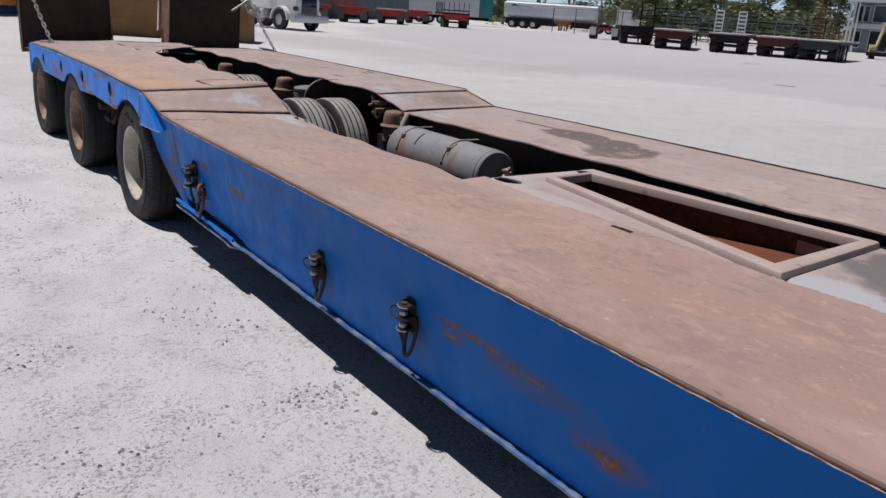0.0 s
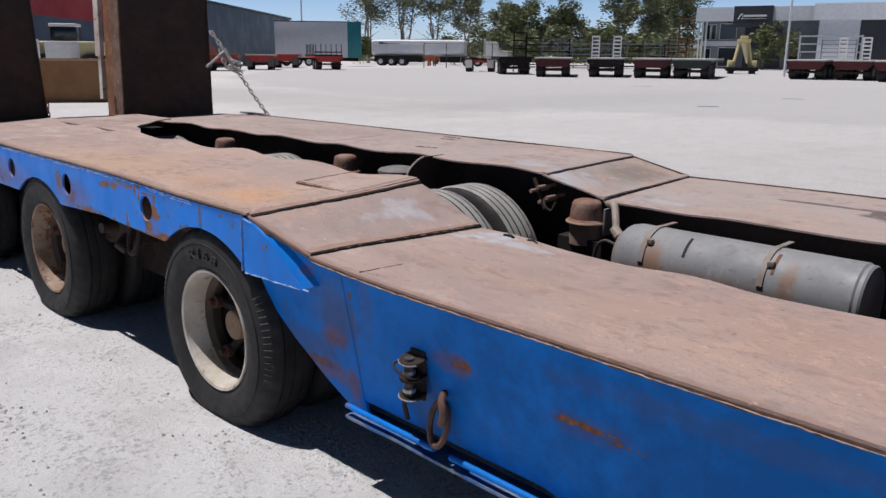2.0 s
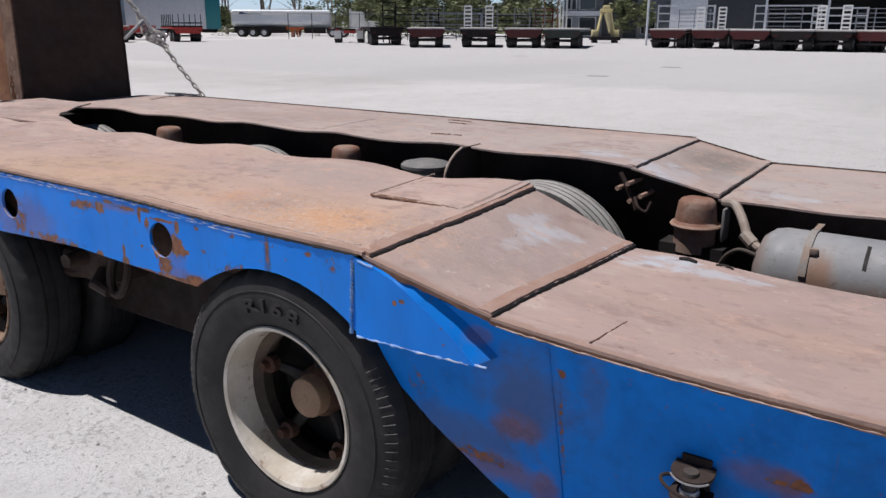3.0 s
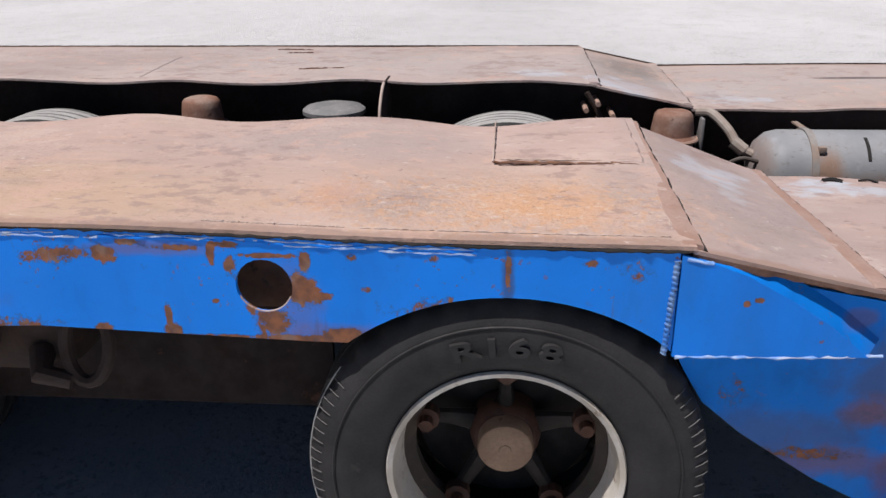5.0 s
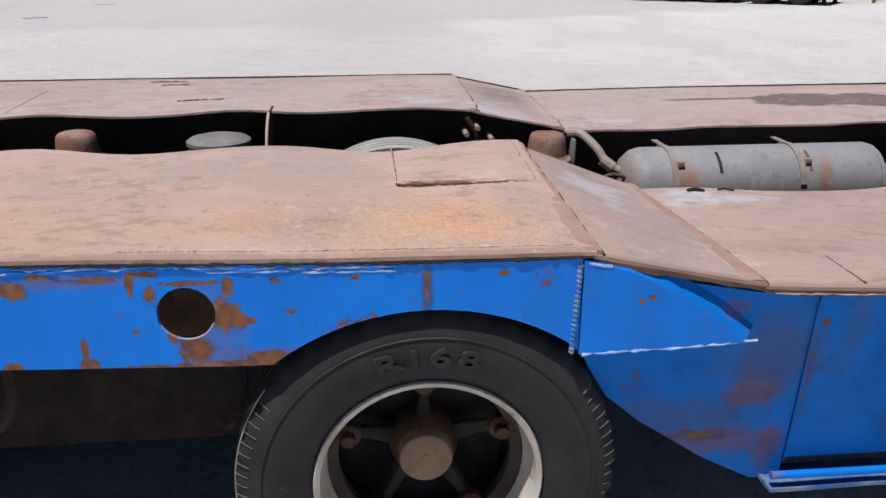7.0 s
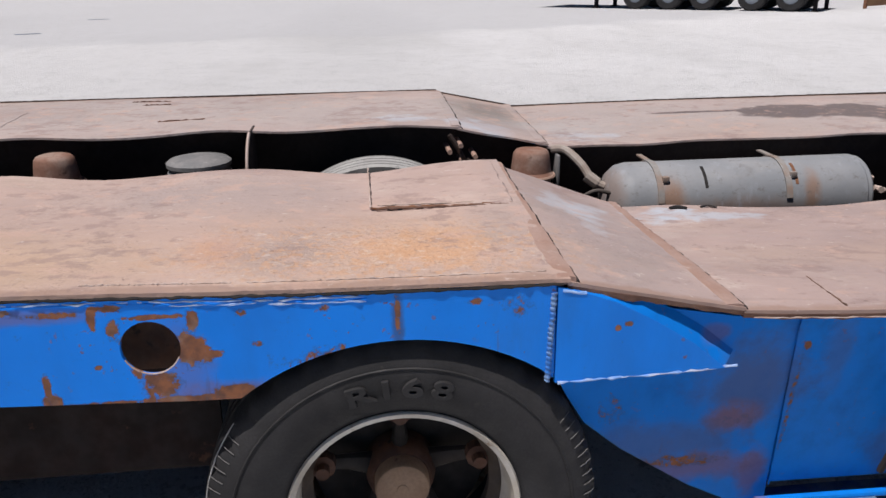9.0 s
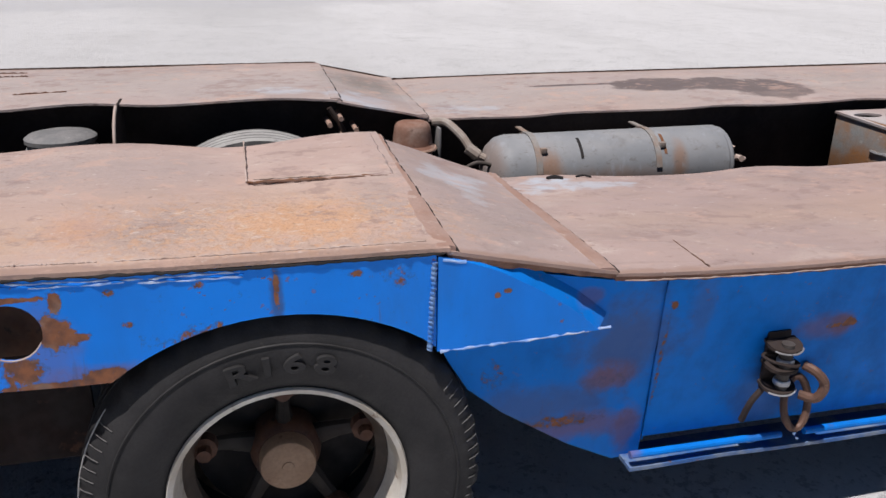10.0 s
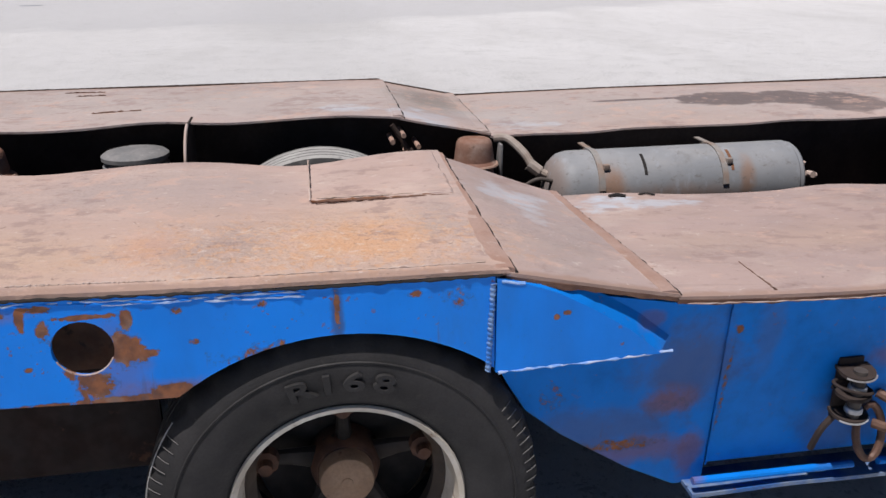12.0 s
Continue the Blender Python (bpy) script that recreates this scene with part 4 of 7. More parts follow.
                rows.append([bm.verts.new(c) for c in ((x + w, y, z), (x + 0.012, y, z), (x + 0.012, y, z - tall), (x + w, y, z - tall + w))])
            for a, b in zip(rows, rows[1:]):
                for k in range(4):
                    bm.faces.new((a[k], a[(k + 1) % 4], b[(k + 1) % 4], b[k]))
            bm.faces.new(rows[0])
            bm.faces.new(rows[-1])
            lip = bit("deck_lip", bm, LIP)
            if x > 1:
                run = [(2.499, y0 + (y1 - y0) * i / 60, deck_z(y0 + (y1 - y0) * i / 60, 2.5) + (0.001 if y0 > 0.6 else -0.008 if y0 > 0 else -0.012)) for i in range(61)]
                part("edge_weld", bead(run, 0.0050, 9, 0.12, 6), BROWN_STEEL, lip)
            if y0 < 0:
                run = [(x + (-0.003 if x < 1 else 0.015), y1 - 0.02 - 0.03 * i, deck_z(y1 - 0.02 - 0.03 * i, x) - 0.028 + 0.0015 * noise.noise((9, i * 0.4, x))) for i in range(150)]
                part("worn_line", bead(run, 0.0013, 21, 0.7, 5), PALE_RUST, lip, "bright worn line along the lip")
            # black bead that draws the lip's ragged shadow on the side plate
            if y0 > 0.6:
                run = [(x + (-0.0055 if x < 1 else 0.0175), y0 + 0.01 + 0.02 * i, 0.9275 + edge_rise(y0 + 0.01 + 0.02 * i, x) + 0.002 * noise.noise((2, i * 0.9, x))) for i in range(188)]
                part("lip_shadow_line", bead(run, 0.0034, 22, 0.30, 6), BLACK_STEEL, lip, "black bead painting the ragged shadow under the lip")
    bit("score_line", bead([(0.02 + 0.017 * i, 0.031 - 0.001 * i + 0.003 * noise.noise((i * 0.7, 0, 0)), deck_z(0.03) - 0.0135 - 0.02 * ((0.02 + 0.017 * i) / 0.825) ** 1.3) for i in range(11)], 0.0020, 61, 0.5, 5), LIP)
    # pale weld run beside the near edge, and short gouges in the far lane
    for y0, y1 in ((0.655, 1.22), (1.25, 1.52)):
        run = [(0.031 + 0.004 * noise.noise((0, y * 5, 4)), y, deck_z(y) + edge_rise(y) * 0.96 + 0.0035 * noise.noise((0.031 * 2.5, y * 1.7, 0.0)) + 0.0012) for y in [y0 + (y1 - y0) * i / 40 for i in range(41)]]
        bit("edge_weld", bead(run, 0.0020, int(y0 * 100), 0.6, 5), EDGE_PALE, label="thin pale weld run")
    for x, ya, yb in ((2.39, 1.85, 2.02), (1.938, 1.62, 1.81), (2.30, 1.83, 1.95)):
        z = lambda y: deck_z(y, 2.0) - 0.020 * max(0, (2.5 - x) / 0.81) ** 1.3 + inner_wave(y, 4.1) * 0.6 * ((2.5 - x) / 0.81) ** 2 + 0.0035 * noise.noise((x * 2.5, y * 1.7, 4.1))
        bit("gouge", bead([(x + 0.006 * noise.noise((0, i * 0.5, x)), ya + (yb - ya) * i / 10, z(ya + (yb - ya) * i / 10) + 0.0005) for i in range(11)], 0.0034, int(x * 100), 0.5, 5), LIP)
    low = lambda x, y: deck_z(y, x) - 0.012 - 0.026 * (0.5 + 0.5 * (y + 6.4) / 6.66) * (x / 0.825) ** 1.3 + inner_wave(y, 0.0) * 0.5 * (x / 0.825) ** 2
    # tabs left on the scraped inner corner of the low deck
    for x, ya, yb, r in ((0.785, 0.105, 0.055, 0.006), (0.80, 0.005, -0.045, 0.003)):
        bm = bmesh.new()
        sweep(bm, curve([(x, ya, low(x, ya)), (x + 0.004, (ya + yb) / 2, low(x, (ya + yb) / 2) + 0.003), (x - 0.004, yb, low(x, yb))]), r, 6)
        bit("weld_tab", bm, BLACK_STEEL)


make_decks()


def arch_line(y_front, y_back, z_low):
    """The lower edge of the rear side plate, with a bow over each wheel, from front to back."""
    line = []
    for yc in AXLES:
        r, zc = 0.506, 0.324
        reach = math.degrees(math.acos(min(1, (z_low - zc) / r)))
        line += [p for p in arc(yc, zc, r, 90 + reach, 90 - reach, 18)]
    return [(y_front, z_low)] + [p for p in line if p[0] > y_front + 0.002] + [(y_back, z_low)]


def make_sides():
    for x, way in ((0.0, 1), (2.5, -1)):
        # rear plate with lightening holes and wheel bows
        bm = bmesh.new()
        low = arch_line(0.643, SIDE_END - 0.012, 0.728)
        if way > 0:
            low = [(u, v + 0.020 * max(0.0, 1 - abs(u - 1.85) / 0.55) if 1.3 < u < 2.3 else v) for u, v in low]
            k = next(i for i, (u, v) in enumerate(low) if u > 1.5)
            low = low[:k] + [(u, 0.728 + 0.020 * max(0.0, 1 - abs(u - 1.85) / 0.55)) for u in (1.32, 1.5, 1.68, 1.85, 2.0)] + low[k:]
        outline = low + [(SIDE_END, 0.78)] + [(u, 0.9285 + edge_rise(u, x)) for u in [SIDE_END, 4.2] + [3.9 - 0.25 * i for i in range(13)] + [0.643]]
        holes = [arc(y, 0.843, 0.054, 0, 345, 23) for y in (1.40, 2.26, 3.05, 3.87)]
        sheet(bm, outline, holes, lambda u, v: (x - 0.007 * way, u, v), (0.010 * way, 0, 0))
        bit("side_plate", bm, BLUE_REAR, label="chipped blue side plate with round holes", sharp=20)
        # pale bead along each hole's worn lower edge paints the sun on it
        for y in (1.40, 2.26, 3.05, 3.87):
            rim = [(x - way * 0.0045, y + 0.0535 * math.cos(radians(a)), 0.843 + 0.0535 * math.sin(radians(a))) for a in range(205, 336, 5)]
            bit("sunlit_hole_edge", bead(rim, 0.0020, int(y * 10), 0.08, 6), PALE_RUST, label="worn lower edge of the hole, painted pale as if sunlit")
        # flat gusset over the bend and the plates that turn inwards below and before it
        bm = bmesh.new()
        sheet(bm, [(0.640, 0.718), (0.640, 0.921), (0.585, 0.907), (0.52, 0.882), (0.44, 0.838), (0.362, 0.787), (0.290, 0.7265)], [], lambda u, v: (x - 0.009 * way, u, v), (0.010 * way, 0, 0))
        bit("gusset_plate", bm, BLUE_REAR)
        # the fold that carries the gusset back to the leaning plate
        bm = bmesh.new()
        fold = [(0.585, 0.907), (0.52, 0.882), (0.48, 0.8605), (0.44, 0.838), (0.40, 0.8125), (0.362, 0.787), (0.326, 0.757), (0.290, 0.7265)]
        rows = []
        for u, v in fold:
            d = 0.034
            cap = lambda q: deck_z(q) - 0.024
            ends = ((u + 0.003, v), (u - d, min(v + 0.5 * d, cap(u - d))))
            xs = (x - 0.009 * way, x + way * (0.015 + 0.16 * (0.86 - ends[1][1])))
            rows.append([bm.verts.new(c) for c in ((xs[0], *ends[0]), (xs[1], *ends[1]), (xs[1] + 0.006 * way, *ends[1]), (xs[0] + 0.006 * way, *ends[0]))])
        for a, b in zip(rows, rows[1:]):
            for k in range(4):
                bm.faces.new((a[k], a[(k + 1) % 4], b[(k + 1) % 4], b[k]))
        bm.faces.new(rows[0])
        bm.faces.new(rows[-1])
        bit("gusset_fold", bm, BLUE_FRONT)
        bm = bmesh.new()
        lean = lambda v: x + way * (0.006 + 0.16 * (0.86 - v))
        sheet(bm, [(0.638, 0.732), (0.60, 0.655), (0.555, 0.578), (0.47, 0.500), (0.30, 0.378), (0.172, 0.306), (0.1, 0.306), (0.125, 0.825), (0.26, 0.825), (0.48, 0.868), (0.56, 0.885), (0.638, 0.903)], [],
              lambda u, v: (lean(v) + way * 0.010, u, v), (0.010 * way, 0, 0))
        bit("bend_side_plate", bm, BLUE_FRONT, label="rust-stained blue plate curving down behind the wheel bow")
        bm = bmesh.new()
        top = [(0.1235 - i * 0.25, deck_z(0.1235 - i * 0.25, x) - 0.030) for i in range(27)]
        bottom = [(y - (0.025 if y > 0.1 else 0.0), (0.366 if y > -0.7 else 0.318) + 0.012 * y) for y, _ in top[::-1]]
        sheet(bm, top + bottom, [], lambda u, v: (lean(v) + way * 0.006, u, v), (0.010 * way, 0, 0))
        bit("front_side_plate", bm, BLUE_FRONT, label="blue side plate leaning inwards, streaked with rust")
        seam = [(lean(0.80 - 0.04 * i) + way * 0.0052, 0.1245 - 0.0022 * i, 0.80 - 0.04 * i) for i in range(12)]
        bit("seam", bead(seam, 0.0014, 12, 0.4, 6), BLUE_FRONT, label="blue-painted crease between the side plates")
        # pipe and flange at the foot of the low side
        for y0, y1 in ((0.150, -0.262), (-0.33, -0.745)):
            bm = bmesh.new()
            n = max(3, int((y0 - y1) / 0.1))
            sweep(bm, [(lean(0.35) - way * 0.034, y0 + (y1 - y0) * i / n, 0.345 + 0.012 * y0 + 0.012 * (y1 - y0) * i / n) for i in range(n + 1)], 0.0095, 10)
            bit("foot_pipe", bm, BLUE_FRONT)
        bm = bmesh.new()
        rows = []
        for i in range(131):
            y = 0.150 - i * 0.05
            z = 0.314 + 0.012 * y + 0.004 * noise.noise((0, y * 5, 2.0)) - (0.008 if -0.80 < y < -0.70 else 0)
            xo = lean(0.33) - way * ((0.044 if y > -0.72 else 0.012) + 0.003 * noise.noise((4, y * 4, 1)))
            rows.append([bm.verts.new(c) for c in ((xo, y, z), (lean(0.33) + way * 0.05, y, z), (lean(0.33) + way * 0.05, y, z - 0.010), (xo, y, z - 0.010))])
        for a, b in zip(rows, rows[1:]):
            for k in range(4):
                bm.faces.new((a[k], a[(k + 1) % 4], b[(k + 1) % 4], b[k]))
        bm.faces.new(rows[0])
        bm.faces.new(rows[-1])
        bit("foot_flange", bm, BLUE_BARE, label="bent flange with paint scraped off its edge")
        # weld beads
        bm = bmesh.new()
        sweep(bm, [(x - way * 0.0068, 0.647 + 0.00012 * i + 0.002 * noise.noise((0, 0, i * 0.7)), 0.910 - 0.0026 * i) for i in range(73)], [0.0066 if i % 4 < 2 else 0.0050 for i in range(73)], 8)
        bit("weld_bead", bm, SEAM, label="rippled upright weld seam", sharp=20)
        bit("weld_bead", bead([(x - way * 0.008, 0.636, 0.718), (x - way * 0.008, 0.45, 0.722), (x - way * 0.004, 0.264, 0.7285)], 0.0034, 4, 0.4), WELD)
        bit("weld_bead", bead([(x - way * 0.0075, 0.63, 0.914), (x - way * 0.0075, 0.585, 0.905)], 0.0034, 6, 0.4), WELD)
        rnd = random.Random(17)
        for k in range(3):
            i = 0.0
            while i < 3.2:
                run = min(rnd.uniform(0.25, 1.1), 3.45 - i)
                steps = max(3, int(run / 0.03))
                line = [(x - way * 0.0066, 1.0 + i + run * j / steps, 0.9145 + edge_rise(1.0 + i + run * j / steps, x) + 0.004 - 0.0036 * k + 0.0022 * noise.noise((i + j * 0.31, k * 5.0, x)) + 0.0012 * rnd.uniform(-1, 1)) for j in range(steps + 1)]
                bit("weld_bead", bead(line, 0.0021, int(100 * i) + k, 0.7, 5), WELD if k != 1 else BLUE_REAR)
                i += run + rnd.uniform(0.03, 0.35 + 0.25 * k)
        # bent corner and rear end block with its lamp bracket
        a, b = sorted((x - way * 0.014, x + way * 0.05))
        bit("corner_plate", boxes((a, b, SIDE_END - 0.012, SIDE_END + 0.075, 0.64, 0.945), bevel=0.026), BLUE_REAR, label="bent chipped blue rear corner")
        bit("end_block", boxes((min(x + way * 0.052, x + way * 0.30), max(x + way * 0.052, x + way * 0.30), SIDE_END + 0.004, SIDE_END + 0.09, 0.53, 0.90), (min(x + way * 0.02, x + way * 0.26), max(x + way * 0.02, x + way * 0.26), SIDE_END + 0.09, SIDE_END + 0.13, 0.56, 0.74), bevel=0.008), BLACK_STEEL)


make_sides()


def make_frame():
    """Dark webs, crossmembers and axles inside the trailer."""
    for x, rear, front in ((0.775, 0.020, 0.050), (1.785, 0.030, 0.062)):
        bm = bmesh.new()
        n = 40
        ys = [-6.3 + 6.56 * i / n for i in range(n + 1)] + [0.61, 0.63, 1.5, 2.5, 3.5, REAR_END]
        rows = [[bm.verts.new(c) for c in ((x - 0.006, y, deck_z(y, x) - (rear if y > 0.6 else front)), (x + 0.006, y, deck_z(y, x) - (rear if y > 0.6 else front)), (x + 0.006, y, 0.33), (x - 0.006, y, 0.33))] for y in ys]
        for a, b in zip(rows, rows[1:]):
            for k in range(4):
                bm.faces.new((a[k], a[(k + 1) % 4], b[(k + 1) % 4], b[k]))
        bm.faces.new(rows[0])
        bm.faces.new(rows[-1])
        bit("main_beam", bm, NEAR_BLACK)
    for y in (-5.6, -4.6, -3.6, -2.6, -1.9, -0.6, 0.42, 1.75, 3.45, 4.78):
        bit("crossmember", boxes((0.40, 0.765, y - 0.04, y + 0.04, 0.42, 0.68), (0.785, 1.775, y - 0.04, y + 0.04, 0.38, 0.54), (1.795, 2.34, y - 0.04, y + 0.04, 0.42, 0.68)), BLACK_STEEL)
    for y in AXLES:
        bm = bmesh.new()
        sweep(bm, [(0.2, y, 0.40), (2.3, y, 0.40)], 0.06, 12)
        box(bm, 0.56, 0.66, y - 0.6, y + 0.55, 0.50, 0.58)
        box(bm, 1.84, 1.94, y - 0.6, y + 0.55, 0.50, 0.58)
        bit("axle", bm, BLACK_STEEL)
    # added plates, unseen from above, that keep sun off the ground under the gap
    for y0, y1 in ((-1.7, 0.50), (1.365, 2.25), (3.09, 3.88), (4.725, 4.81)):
        bit("sun_block_plate", boxes((0.785, 1.775, y0, y1, 0.36, 0.375)), NEAR_BLACK)
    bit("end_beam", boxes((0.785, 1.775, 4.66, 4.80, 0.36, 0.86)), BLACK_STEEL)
    for y0, y1 in ((1.36, 2.26), (3.09, 3.88)):
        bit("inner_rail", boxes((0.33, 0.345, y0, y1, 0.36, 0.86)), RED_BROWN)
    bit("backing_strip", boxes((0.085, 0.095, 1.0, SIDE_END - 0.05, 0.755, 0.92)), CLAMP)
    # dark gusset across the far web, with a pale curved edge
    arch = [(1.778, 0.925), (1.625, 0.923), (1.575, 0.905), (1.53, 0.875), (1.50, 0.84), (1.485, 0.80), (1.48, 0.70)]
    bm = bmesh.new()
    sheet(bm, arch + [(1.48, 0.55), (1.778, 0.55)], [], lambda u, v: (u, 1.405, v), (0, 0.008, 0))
    web = bit("web_gusset", bm, NEAR_BLACK)
    bm = bmesh.new()
    sweep(bm, curve([(u - 0.002, 1.409, v + 0.002) for u, v in arch[1:]], 4), 0.0055, 6)
    part("edging", bm, EDGE_PALE, web, "pale curved edge of the gusset")
    # bolts and stay by the bend
    for y, z in ((0.655, 0.822), (0.612, 0.845), (0.60, 0.775), (0.555, 0.80)):
        bm = bmesh.new()
        sweep(bm, [(1.635, y, z), (1.778, y, z)], 0.010, 8)
        bit("bolt", bm, RUSTY_PINK)
    bm = bmesh.new()
    sweep(bm, curve([(1.66, 0.655, 0.885), (1.655, 0.62, 0.83), (1.65, 0.575, 0.74)]), 0.010, 8)
    sweep(bm, curve([(1.655, 0.585, 0.79), (1.635, 0.56, 0.755), (1.645, 0.53, 0.74), (1.66, 0.515, 0.78)]), 0.007, 8)
    bit("stay", bm, BROWN_STEEL)
    # cast bracket and shackle hanging under the side between the first two wheels
    bm = bmesh.new()
    box(bm, 0.10, 0.24, 1.84, 2.06, 0.56, 0.76, bevel=0.03)
    box(bm, 0.12, 0.22, 1.92, 2.24, 0.53, 0.64, bevel=0.025)
    sweep(bm, [(0.085 + 0.02 * math.sin(q), 1.805 + 0.05 * math.cos(q), 0.63 + 0.085 * math.sin(q)) for q in [i * math.tau / 20 for i in range(20)]], 0.015, 8, closed=True)
    sweep(bm, [(0.10, 2.04, 0.64), (0.02, 2.03, 0.64)], [0.034, 0.026], 12)
    sweep(bm, [(0.10, 1.92, 0.60), (0.05, 1.90, 0.57), (0.06, 1.84, 0.55)], [0.03, 0.026, 0.02], 10)
    sweep(bm, [(0.16, 1.95, 0.58), (0.14, 2.2, 0.545), (0.14, 2.32, 0.56)], [0.03, 0.026, 0.02], 8)
    for v in bm.verts:
        v.co.y += 0.05
        v.co.x += 0.05
    bit("spring_hanger", bm, BROWN_STEEL, label="rusty spring hanger with a shackle")


make_frame()


def make_wheel(at, way, rim_material, spoke_material, lettered=False, tread=RUBBER, wide=True):
    """A demountable-rim wheel: deep rim with tyre, five-spoke hub and clamps. way: +1 when its face looks to -x."""
    m = Matrix.Translation(at) @ Matrix.Rotation(0 if way > 0 else math.pi, 4, "Z")
    floor = ground_z(at[0], at[1]) - at[2] + 0.001
    bm = bmesh.new()
    prof = [(0.233, 0.014), (0.244, 0.010), (0.247, 0.016), (0.241, 0.024), (0.235, 0.045), (0.228, 0.104), (0.220, 0.104), (0.227, 0.045)]
    lathe(bm, prof, 56, closed=True)
    wheel = part("wheel", bm, rim_material, trailer, "dusty demountable wheel rim")
    wheel.matrix_parent_inverse = HOME
    wheel.matrix_basis = m
    # deep half of the rim; on outward wheels a darker colour paints its shade
    bm = bmesh.new()
    lathe(bm, [(0.228, 0.105), (0.216, 0.125), (0.212, 0.165), (0.235, 0.190), (0.246, 0.225), (0.240, 0.225), (0.228, 0.190), (0.200, 0.165), (0.196, 0.125), (0.214, 0.105)], 56, closed=True)
    part("rim_barrel", bm, BARREL if wide else rim_material, wheel, "grimy inner rim barrel, its shade painted in")
    # tyre: grooved tread, notched shoulders
    bm = bmesh.new()
    seg = 108
    prof = [(0.246, 0.020), (0.262, 0.008), (0.290, -0.002), (0.320, -0.007), (0.345, -0.005), (0.372, 0.002), (0.392, 0.012), (0.405, 0.022), (0.411, 0.034)]
    for g in (0.072, 0.117, 0.162):
        prof += [(0.4135, g - 0.006), (0.404, g - 0.004), (0.404, g + 0.004), (0.4135, g + 0.006)]
    prof += [(0.411, 0.200), (0.405, 0.212), (0.392, 0.223), (0.372, 0.233), (0.345, 0.240), (0.320, 0.242), (0.290, 0.237), (0.262, 0.227), (0.246, 0.215)]
    rings = lathe(bm, prof, seg, closed=True)
    for ring, drop in () if not wide else ((rings[6], 0.007), (rings[7], 0.011), (rings[8], 0.011), (rings[-9], 0.011), (rings[-8], 0.011)):
        for k in range(0, seg, 3):
            v = ring[k]
            s = 1 - drop / math.hypot(v.co.y, v.co.z)
            v.co.y, v.co.z = v.co.y * s, v.co.z * s
    for ring in rings:
        for v in ring:
            v.co.z = max(v.co.z, floor)
    part("tyre", bm, RUBBER, wheel, "worn black truck tyre, dusty", sharp=28)
    # moulded ring on the sidewall
    bm = bmesh.new()
    sweep(bm, [(-0.0045, 0.353 * math.cos(k * math.tau / 72), 0.353 * math.sin(k * math.tau / 72)) for k in range(72)], 0.0028, 5, closed=True)
    part("sidewall_ring", bm, tread, wheel)
    if tread is RUBBER_PALE:
        # dust-caked running face: five ribs with grooves between
        bm = bmesh.new()
        face = [(0.4045, 0.024), (0.4125, 0.034)]
        for g in (0.055, 0.095, 0.140, 0.180):
            face += [(0.4155, g - 0.006), (0.4085, g - 0.004), (0.4085, g + 0.004), (0.4155, g + 0.006)]
        face += [(0.4125, 0.201), (0.4045, 0.211)]
        for ring in lathe(bm, face + [(0.403, 0.211), (0.403, 0.024)], 96, closed=True):
            for v in ring:
                v.co.z = max(v.co.z, floor)
        part("tread", bm, RUBBER_PALE, wheel, "dust-caked pale tread")
    if not wide:
        return wheel
    # pale slots across the shoulder, left off its shaded top
    if lettered:
        bm = bmesh.new()
        sweep(bm, [(0.0040, 0.380, 0.0), (0.0115, 0.394, 0.0), (0.0215, 0.4065, 0.0)], 0.0012, 4)
        first = part("tread_slot", bm, DUST_GREY, wheel)
        for k in range(100):
            d = math.sin(k * math.tau / 100)
            if k and abs(d - 0.1) < 0.48 and 0.4 * d > floor + 0.03:
                slot = new("tread_slot", first.data)
                slot.parent = wheel
                slot.matrix_basis = Matrix.Rotation(k * math.tau / 100, 4, "X")
    # pale arc on the sunward side paints the sunlit tread edge
    bm = bmesh.new()
    sweep(bm, [(0.0275, 0.4078 * math.cos(radians(a)), 0.4078 * math.sin(radians(a))) for a in range(-40, 40, 4)], 0.0017, 6)
    part("sunlit_shoulder_edge", bm, RUBBER_PALE, wheel, "pale bead painting the sunlit edge of the tread")
    # hub with cap
    bm = bmesh.new()
    lathe(bm, [(0.0, 0.099), (0.012, 0.099), (0.013, 0.101), (0.050, 0.101), (0.058, 0.104), (0.061, 0.110), (0.061, 0.150), (0.0, 0.150)], 40)
    part("hub_cap", bm, HUB_DIRT, wheel, "dust-brown round hub cap")
    bm = bmesh.new()
    lathe(bm, [(0.0, 0.144), (0.066, 0.144), (0.074, 0.152), (0.079, 0.172), (0.082, 0.215), (0.0, 0.215)], 40)
    part("hub", bm, CLAMP, wheel, "dark rusted hub behind the cap")
    for k in range(5):
        a = radians(90 + 72 * k)
        c, s = math.cos(a), math.sin(a)
        bm = bmesh.new()
        sweep(bm, [(0.185, 0.065 * c, 0.065 * s), (0.170, 0.12 * c, 0.12 * s), (0.150, 0.172 * c, 0.172 * s)], [0.021, 0.015, 0.012], 8, flat=1.4)
        part("spoke", bm, spoke_material, wheel)
        bm = bmesh.new()
        lathe(bm, [(0.0, 0.098), (0.015, 0.098), (0.016, 0.12), (0.028, 0.124), (0.029, 0.15), (0.0, 0.15)], 10, (0, 0.180 * c, 0.180 * s))
        part("clamp", bm, CLAMP, wheel)
    bm = bmesh.new()
    lathe(bm, [(0.0, 0.222), (0.200, 0.222), (0.200, 0.232), (0.0, 0.232)], 32)
    part("brake_drum", bm, BLACK_STEEL, wheel)
    if lettered:
        for ch, a in zip("R168", (74.5, 84.5, 94.0, 105.0)):
            curve = bpy.data.curves.new("letter", "FONT")
